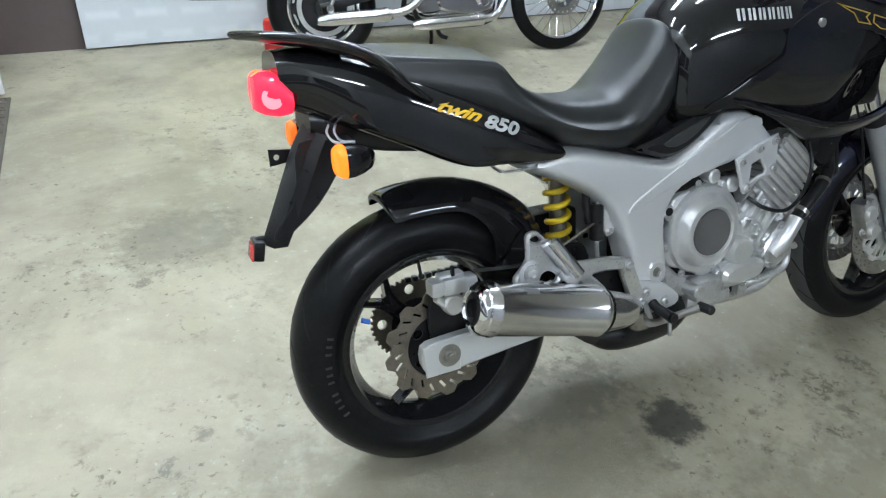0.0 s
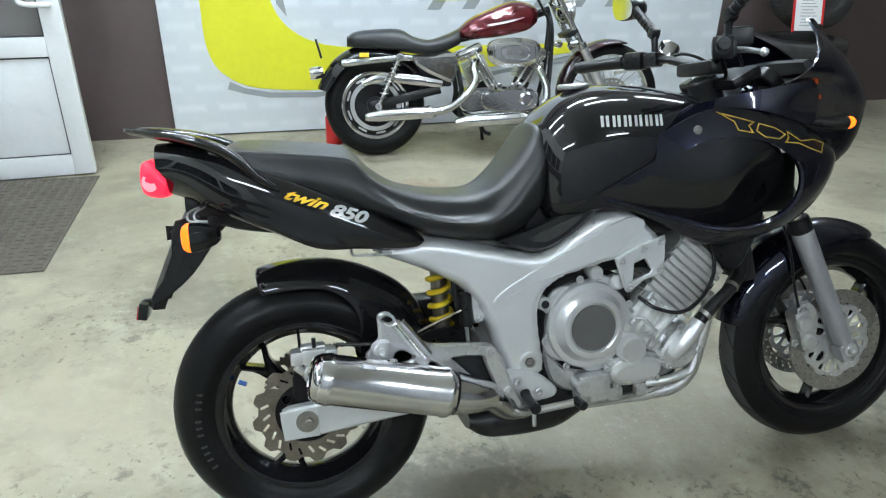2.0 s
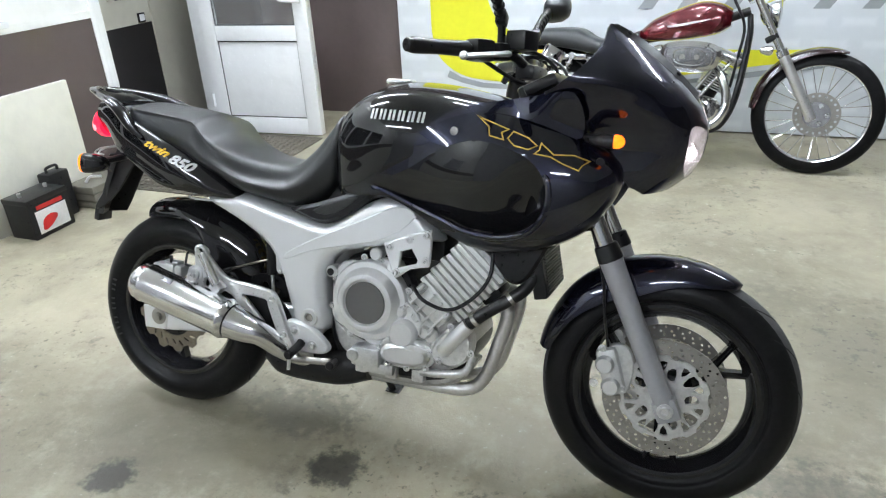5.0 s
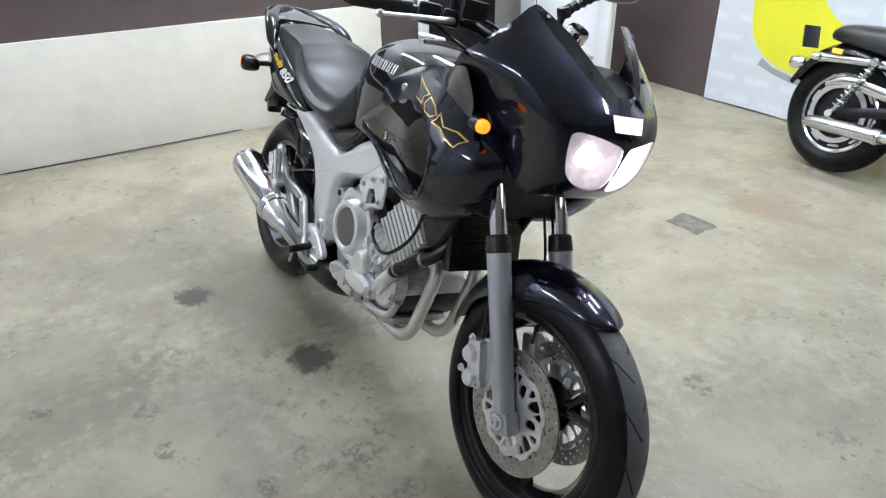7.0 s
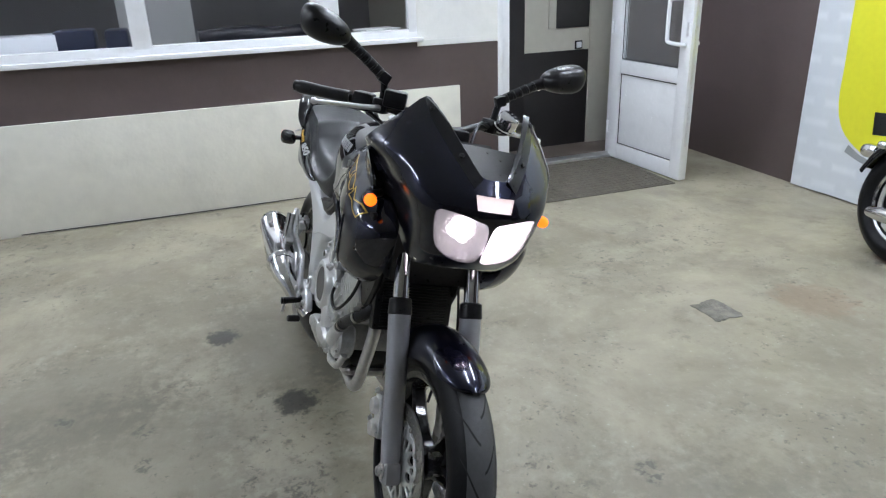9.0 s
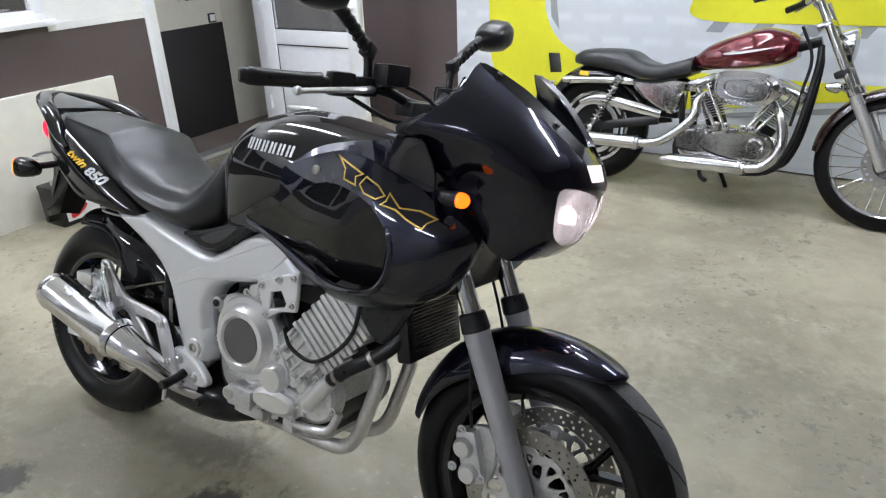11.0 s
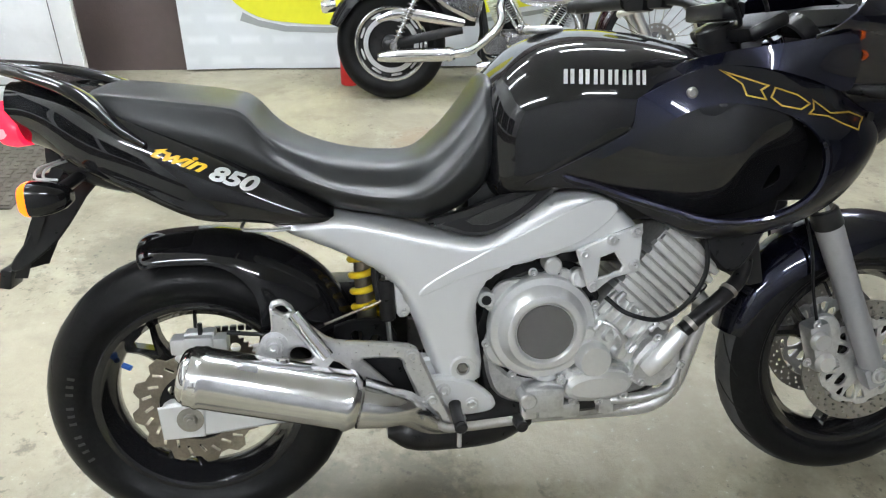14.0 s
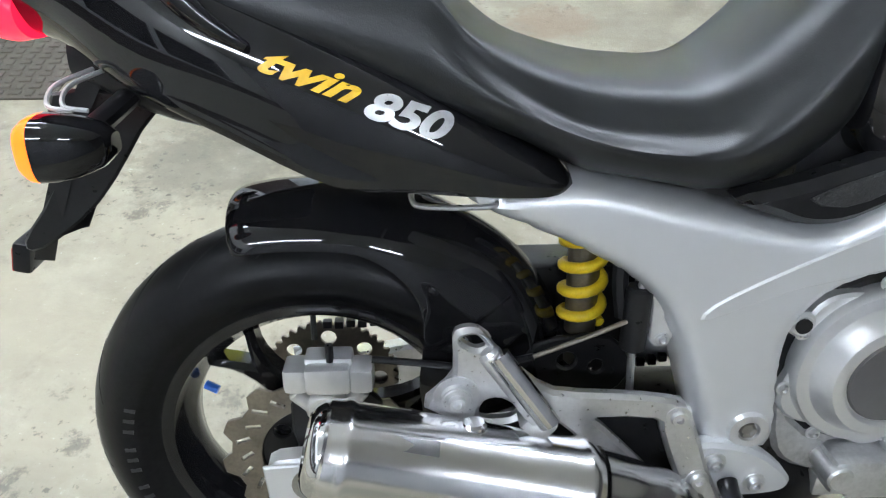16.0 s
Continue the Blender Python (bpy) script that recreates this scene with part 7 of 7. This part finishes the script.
ct = part("fuel_tank", body([(0.575, [(0, 0.70), (0.05, 0.70), (0.07, 0.72), (0.05, 0.745), (0, 0.752)]), (0.65, [(0, 0.69), (0.09, 0.692), (0.115, 0.735), (0.085, 0.80), (0, 0.812)]), (0.78, [(0, 0.70), (0.11, 0.702), (0.140, 0.765), (0.105, 0.855), (0, 0.868)]), (0.90, [(0, 0.72), (0.115, 0.722), (0.148, 0.80), (0.11, 0.893), (0, 0.906)]), (1.0, [(0, 0.745), (0.10, 0.747), (0.125, 0.82), (0.09, 0.885), (0, 0.898)]), (1.06, [(0, 0.78), (0.05, 0.782), (0.07, 0.825), (0.05, 0.862), (0, 0.87)])], 5, 5), RED_PAINT, cru, "dark red teardrop fuel tank")
PANEL = spread([(0.60, 0.73, 0.098), (0.78, 0.765, 0.146), (0.90, 0.80, 0.154), (1.0, 0.81, 0.136), (0.80, 0.83, 0.128), (0.92, 0.87, 0.126), (0.80, 0.715, 0.130), (0.95, 0.745, 0.132), (0.70, 0.78, 0.118)])
for s in (-1, 1):
    part("red_side_panel", sheet([cr([(0.605, 0.728), (0.68, 0.775), (0.80, 0.84), (0.92, 0.872), (0.995, 0.855), (1.01, 0.80), (0.96, 0.748), (0.82, 0.715), (0.68, 0.706)], 4, True)], lambda u, v, d, s=s: Vector((u, s * (PANEL(u, v) + 0.003 - d), v)), 0.006, 0.02), RED_PAINT, ct, "dark red metallic tank side")
    part("tank_script", sheet([cr([(0.74, 0.772), (0.84, 0.79), (0.95, 0.812), (0.94, 0.803), (0.84, 0.778), (0.75, 0.763)], 3, True)], lambda u, v, d, s=s: Vector((u, s * (PANEL(u, v) + 0.005 - d), v)), 0.002, 0.03), WHITE_DECAL, ct, "silver script shape")
# engine: two finned cylinders in a vee, round air cleaner, chrome covers
ce = part("engine", plate([cr([(0.60, 0.24), (0.58, 0.34), (0.66, 0.40), (0.98, 0.40), (1.07, 0.34), (1.05, 0.24), (0.85, 0.21)], 4, True)], -0.115, 0.12, 0.02), CHROME_C, cru, "chrome and grey vee-twin engine")
part("cam_cover", plate([cr([(0.72, 0.28), (0.70, 0.36), (0.80, 0.39), (0.94, 0.40), (1.05, 0.37), (1.04, 0.28), (0.90, 0.25)], 4, True)], -0.15, -0.11, 0.012), CHROME_C, ce)
part("timer_cover", lathe([(0.0005, -0.03), (0.03, -0.03), (0.042, -0.02), (0.046, 0), (0.0005, 0)], (0.975, -0.148, 0.335), 28, loop=False), CHROME_C, ce)
part("gearbox_cover", plate([cr([(0.58, 0.27), (0.57, 0.35), (0.66, 0.38), (0.72, 0.34), (0.71, 0.27)], 4, True)], -0.14, -0.11, 0.01), CHROME_C, ce)
for x0, tilt in ((0.735, -24), (0.97, 24)):
    M2 = pose(x0, 0, 0.40, 0, tilt, 0)
    cy = part("cylinder", moved(lathe([(0.0005, 0.0), (0.052, 0.0), (0.052, 0.16), (0.0005, 0.16)], (0, 0, 0), 20, loop=False, axis="z"), M2), BLACK_METAL, ce, "black finned cylinder")
    for i in range(11):
        part("fin", moved(box((0, -0.005, 0.05 + i * 0.0135), (0.150, 0.155, 0.0045), 0.0015), M2), BRUSHED, cy)
    part("rocker_box", moved(box((0, -0.005, 0.235), (0.165, 0.165, 0.06), 0.02), M2), CHROME_C, cy, "chrome rocker cover")
    for dx in (-0.02, 0.025):
        part("pushrod_tube", rod((0.85 + (x0 - 0.85) * 0.55 + dx, -0.125, 0.385), tuple(M2 @ Vector((dx * 1.2, -0.098, 0.215))), 0.011, 12), CHROME_C, cy)
        part("tappet_block", box((0.85 + (x0 - 0.85) * 0.55 + dx, -0.128, 0.41), (0.03, 0.03, 0.045), 0.006), CHROME_C, cy)
airc = part("air_cleaner", plate([cr([(0.725, 0.612), (0.735, 0.665), (0.79, 0.690), (0.885, 0.695), (0.985, 0.685), (1.035, 0.655), (1.04, 0.61), (1.02, 0.56), (0.96, 0.532), (0.88, 0.526), (0.79, 0.536), (0.74, 0.565)], 4, True)], -0.235, -0.14, 0.022), CHROME_C, ce, "oval chrome air cleaner")
part("air_cleaner_rim", plate([cr([(0.755, 0.612), (0.775, 0.66), (0.885, 0.672), (0.99, 0.655), (1.005, 0.605), (0.98, 0.56), (0.88, 0.548), (0.78, 0.56)], 4, True), cr([(0.80, 0.61), (0.81, 0.64), (0.885, 0.65), (0.955, 0.635), (0.965, 0.60), (0.94, 0.575), (0.88, 0.57), (0.82, 0.58)], 4, True)], -0.243, -0.230, 0.005), CHROME_C, airc)
for x in (0.845, 0.92):
    part("screw", bolt((x, -0.236, 0.61), 0.010, 0.006), STEEL, airc)
part("oil_tank", plate([cr([(0.275, 0.598), (0.40, 0.606), (0.545, 0.612), (0.560, 0.595), (0.555, 0.52), (0.522, 0.442), (0.44, 0.468), (0.335, 0.520)], 3, True)], -0.145, -0.03, 0.02), CHROME_C, cru, "chrome side cover")
part("battery_box", box((0.42, 0.02, 0.50), (0.22, 0.14, 0.18), 0.015), BLACK_METAL, cru)
for pts in (((-0.015, 0.253), (0.10, 0.258), (0.395, 0.272)), ((0.525, 0.208), (0.62, 0.21), (0.955, 0.225))):
    (xa, za), (xb, zb), (xc, zc) = pts
    mf = part("muffler", tube([(xa, -0.20, za), (xa + 0.02, -0.20, za), (xb, -0.20, zb + 0.002), (xc - 0.03, -0.20, zc), (xc, -0.20, zc)], [0.020, 0.027, 0.037, 0.036, 0.027], 20), CHROME_C, cru, "chrome slash-cut muffler")
    part("muffler_band", rod((xc - 0.035, -0.20, zc), (xc - 0.015, -0.20, zc + 0.001), 0.040, 20, 0.003), CHROME_C, mf)
part("exhaust_pipe", tube([(0.39, -0.20, 0.272), (0.50, -0.20, 0.297), (0.60, -0.195, 0.375), (0.655, -0.18, 0.45), (0.65, -0.15, 0.52), (0.67, -0.11, 0.56)], 0.024, 16), CHROME_C, cru, "chrome exhaust pipe")
part("exhaust_pipe", tube([(0.95, -0.20, 0.225), (1.03, -0.20, 0.245), (1.085, -0.195, 0.31), (1.095, -0.18, 0.40), (1.06, -0.15, 0.50), (1.02, -0.11, 0.55)], 0.024, 16), CHROME_C, cru, "chrome exhaust pipe")
part("side_stand", tube([(0.72, 0.11, 0.20), (0.76, 0.17, 0.12), (0.78, 0.235, 0.044)], 0.012, 8), BLACK_METAL, cru)
part("kick_bracket", tube([(0.70, -0.08, 0.20), (0.72, -0.11, 0.14), (0.76, -0.13, 0.12)], 0.012, 8), BLACK_METAL, cru)
part("headlight", lathe([(0.0005, -0.09), (0.03, -0.085), (0.06, -0.06), (0.075, -0.02), (0.080, 0.0), (0.078, 0.01), (0.070, 0.016), (0.0005, 0.024)], (1.285, 0, 0.850), 28, loop=False, axis="x"), CHROME_C, cru, "round chrome headlight")
part("handlebar", tube([(0.90, -0.36, 1.02), (1.00, -0.28, 1.06), (1.06, -0.16, 1.09), (1.10, -0.08, 1.02), (1.10, 0.08, 1.02), (1.06, 0.16, 1.09), (1.00, 0.28, 1.06), (0.90, 0.36, 1.02)], 0.0125, 12), CHROME_C, cru, "chrome handlebar")
for s in (-1, 1):
    part("grip", tube([(0.89, s * 0.368, 1.015), (0.94, s * 0.33, 1.035), (0.98, s * 0.295, 1.052)], 0.018, 12), BLACK_PLASTIC, cru, "black grip")
    part("lever", tube([(1.03, s * 0.25, 1.06), (0.99, s * 0.32, 1.04), (0.93, s * 0.38, 1.01)], 0.007, 8), CHROME_C, cru)
part("horn_cover", lathe([(0.0005, -0.03), (0.03, -0.028), (0.045, -0.01), (0.045, 0.02), (0.0005, 0.02)], (1.11, 0.10, 0.60), 20, loop=False), CHROME_C, cru)
part("tail_light", tube([(-0.33, 0, 0.50), (-0.31, 0, 0.502), (-0.275, 0, 0.507), (-0.25, 0, 0.51)], [0.034, 0.038, 0.036, 0.03], 16), CHROME_C, cru, "chrome tail light")
part("plate_bracket", box((-0.27, 0.0, 0.645), (0.012, 0.13, 0.115), 0.004, pose(0, 0, 0, 0, -14, 0)), BLACK_METAL, cru, "empty black number plate holder")
part("control_hose", tube([(1.06, -0.06, 0.92), (1.13, -0.07, 0.78), (1.12, -0.08, 0.62), (1.10, -0.08, 0.45)], 0.008, 8), BLACK_PLASTIC, cru)

# red canister behind the cruiser
can = thing("canister", "small red plastic canister standing on the floor", "canister")
RED_PL = shade("red_plastic", (0.55, 0.02, 0.02), 0.35, vary=0.1)
part("body", lathe([(0.0005, 0.0), (0.052, 0.0), (0.058, 0.006), (0.058, 0.17), (0.05, 0.19), (0.024, 0.20), (0.0005, 0.20)], (-0.40, 3.10, 0.0), 24, loop=False, axis="z"), RED_PL, can)
part("cap", lathe([(0.0005, 0.20), (0.022, 0.20), (0.022, 0.225), (0.0005, 0.228)], (-0.40, 3.10, 0.0), 18, loop=False, axis="z"), RED_PL, can)

# stack of car tyres with a sign on it
SIDEWALL = shade("car_tyre_rubber", (0.016, 0.0155, 0.015), 0.7, vary=0.25, scale=9, bump=0.3, bump_scale=60, dirt=0.3)


def car_tyre(m):
    t = thing("car_tyre", "used black car tyre lying in a stack", "tyre", "stacked car tyres", m)
    prof = cr([(0.215, 0.03), (0.235, 0.0), (0.30, 0.004), (0.318, 0.03), (0.322, 0.10), (0.318, 0.17), (0.30, 0.196), (0.235, 0.20), (0.215, 0.17), (0.225, 0.10)], 3, True)
    part("carcass", lathe([tuple(p) for p in prof], (0, 0, 0), 56, axis="z"), SIDEWALL, t)
    bm = bmesh.new()
    for zz in (0.055, 0.085, 0.115, 0.145):
        for i in range(60):
            a = 2 * math.pi * (i + zz * 7) / 60
            vs = [bm.verts.new((r * math.cos(a + da), r * math.sin(a + da), zz + dz)) for r, da, dz in ((0.3255, -0.042, -0.012), (0.3255, 0.034, -0.010), (0.3255, 0.042, 0.012), (0.3255, -0.034, 0.010))]
            lo = [bm.verts.new((v.co.x * 0.985, v.co.y * 0.985, v.co.z)) for v in vs]
            bm.faces.new(vs)
            for q in range(4):
                bm.faces.new((lo[q], lo[(q + 1) % 4], vs[(q + 1) % 4], vs[q]))
    ob = part("tread", bm, SIDEWALL, t, sharp=20)
    ob["kind"] = "stuff"
    return t


TX, TY = 2.98, 3.08
t0 = car_tyre(pose(TX, TY, 0.0))
copy_thing(t0, pose(TX + 0.012, TY - 0.006, 0.2005, 0, 0, 40))
copy_thing(t0, pose(TX - 0.006, TY + 0.004, 0.401, 0, 0, 95))
copy_thing(t0, pose(TX + 0.02, TY + 0.13, 0.93, 72, 0, 4))
chalk = part("chalk_mark", sheet([[(-0.06, 0.04), (0.06, 0.035), (0.055, 0.055), (-0.03, 0.06), (-0.032, 0.10), (0.01, 0.10), (0.01, 0.12), (-0.032, 0.12), (-0.034, 0.15), (-0.055, 0.15)]], lambda u, v, d: Vector((0.3262 * math.sin(u / 0.3262) - 0.0, -0.3275 * math.cos(u / 0.3262) + d, v)), 0.001, 0), shade("chalk", (0.07, 0.07, 0.06), 0.9), t0, "faded chalk mark")
sign = thing("paper_sign", "white printed sheet in a red-edged holder", "sign")
SM = pose(2.78, 2.80, 0.68, -14, 0, -8)
sign.matrix_world = SM
part("sheet", box((0, 0, 0.16), (0.19, 0.004, 0.30), 0.001), shade("white_paper", (0.78, 0.78, 0.78), 0.6, vary=0.03), sign)
for s in (-1, 1):
    part("edge", box((s * 0.102, 0, 0.16), (0.016, 0.010, 0.32), 0.003), RED_PL, sign, "red plastic edge")
for i in range(12):
    part("print_bar", box((-0.005 * (i % 3), -0.0026, 0.045 + i * 0.02), (0.12 - 0.02 * (i % 3), 0.001, 0.005), 0), VINYL_GREY, sign)

# boxes on the floor beside the plinth
bt = thing("battery", "black car battery with white and red label", "battery")
part("case", box((-2.455, 0.93, 0.095), (0.17, 0.25, 0.19), 0.008), BLACK_PLASTIC, bt)
part("lid", box((-2.455, 0.93, 0.20), (0.175, 0.255, 0.03), 0.008), BLACK_PLASTIC, bt)
part("label", box((-2.367, 0.93, 0.085), (0.002, 0.19, 0.12), 0.0005), shade("white_label", (0.7, 0.7, 0.7), 0.5), bt, "white label")
part("label_mark", plate([cr([(-0.07, 0.04), (-0.02, 0.05), (0.03, 0.09), (-0.01, 0.11), (-0.06, 0.09)], 3, True)], -0.0015, 0.0015, 0.0003, pose(-2.3645, 0.93, 0, 0, 0, 90)), RED_PL, bt, "red printed shape")
part("red_strip", box((-2.366, 0.93, 0.163), (0.002, 0.16, 0.022), 0.0005), RED_PL, bt)
for y in (0.85, 1.01):
    part("terminal", rod((-2.46, y, 0.215), (-2.46, y, 0.235), 0.010, 12), BRUSHED, bt)
b2 = thing("tool_case", "black plastic case behind the battery", "case")
part("shell", box((-2.51, 1.115, 0.13), (0.09, 0.13, 0.26), 0.012), BLACK_PLASTIC, b2)
part("handle", tube([(-2.51, 1.08, 0.26), (-2.51, 1.085, 0.285), (-2.51, 1.145, 0.285), (-2.51, 1.15, 0.26)], 0.008, 8), BLACK_PLASTIC, b2)
OLIVE = shade("grey_green_board", (0.16, 0.15, 0.12), 0.7, vary=0.15, scale=8, dirt=0.2)
b3 = thing("flat_crate", "grey-green flat boxes stacked beside the wall", "box")
for i in range(3):
    part("layer", box((-2.475 + 0.006 * i, 1.39 - 0.006 * i, 0.025 + i * 0.046), (0.19, 0.33, 0.042), 0.005), OLIVE, b3)
part("bracket", tube([(-2.47, 1.27, 0.14), (-2.46, 1.30, 0.165), (-2.44, 1.36, 0.15)], 0.008, 8), BRUSHED, b3)

# things behind the window
shelf = thing("window_ledge", "grey ledge inside the window", "shelf")
part("board", box((XW - 0.50, -0.8, 1.00), (0.55, 4.4, 0.04), 0.004), GREY_WALL, shelf)
GLOSSY_DARK = shade("dark_plastic_wrap", (0.02, 0.02, 0.025), 0.18, vary=0.3, bump=0.3, bump_scale=25)
wb = thing("white_box", "white cardboard box on the ledge", "box")
part("carton", box((XW - 0.34, -1.36, 1.09), (0.2, 0.52, 0.14), 0.006), PVC, wb)
for y, h, l in ((-1.0, 0.16, 0.24), (-0.76, 0.15, 0.14)):
    k = thing("storage_bin", "dark blue plastic storage bin on the ledge", "bin", "bins on the ledge")
    part("tub", box((XW - 0.34, y, 1.02 + h / 2), (0.2, l, h), 0.03), shade("dark_blue_plastic", (0.02, 0.025, 0.05), 0.35), k)
roll = thing("wrapped_roll", "long roll wrapped in shiny dark plastic", "roll")
part("roll", tube([(XW - 0.30, -0.27, 1.08), (XW - 0.30, 0.0, 1.085), (XW - 0.30, 0.25, 1.075), (XW - 0.30, 0.5, 1.08)], [0.055, 0.065, 0.058, 0.06], 16), GLOSSY_DARK, roll)
# pale panel added in place of a reflection in the window pane
wp = thing("reflection_panel", "pale panel standing in for a door's reflection in the pane", "door")
part("leaf", box((XW - 1.5, -0.55, 1.1), (0.05, 0.55, 2.2), 0.005), WHITE_WALL, wp)
pk = thing("paper_pile", "pile of papers behind the small pane", "papers")
for i in range(5):
    part("sheet", box((XW - 0.3, 0.93, 1.025 + i * 0.012), (0.2, 0.28, 0.008), 0.001, pose(0, 0, 0, 0, 0, 7 * i - 12)), WHITE_WALL, pk)
IL = thing("office_light", "lit ceiling tube in the room behind the window", "ceiling light")
part("tube", rod((XW - 1.4, -1.6, 2.985), (XW - 1.4, 0.2, 2.985), 0.02, 10), glow("lit_office_tube", (0.95, 0.97, 1.0), 30.0), IL)
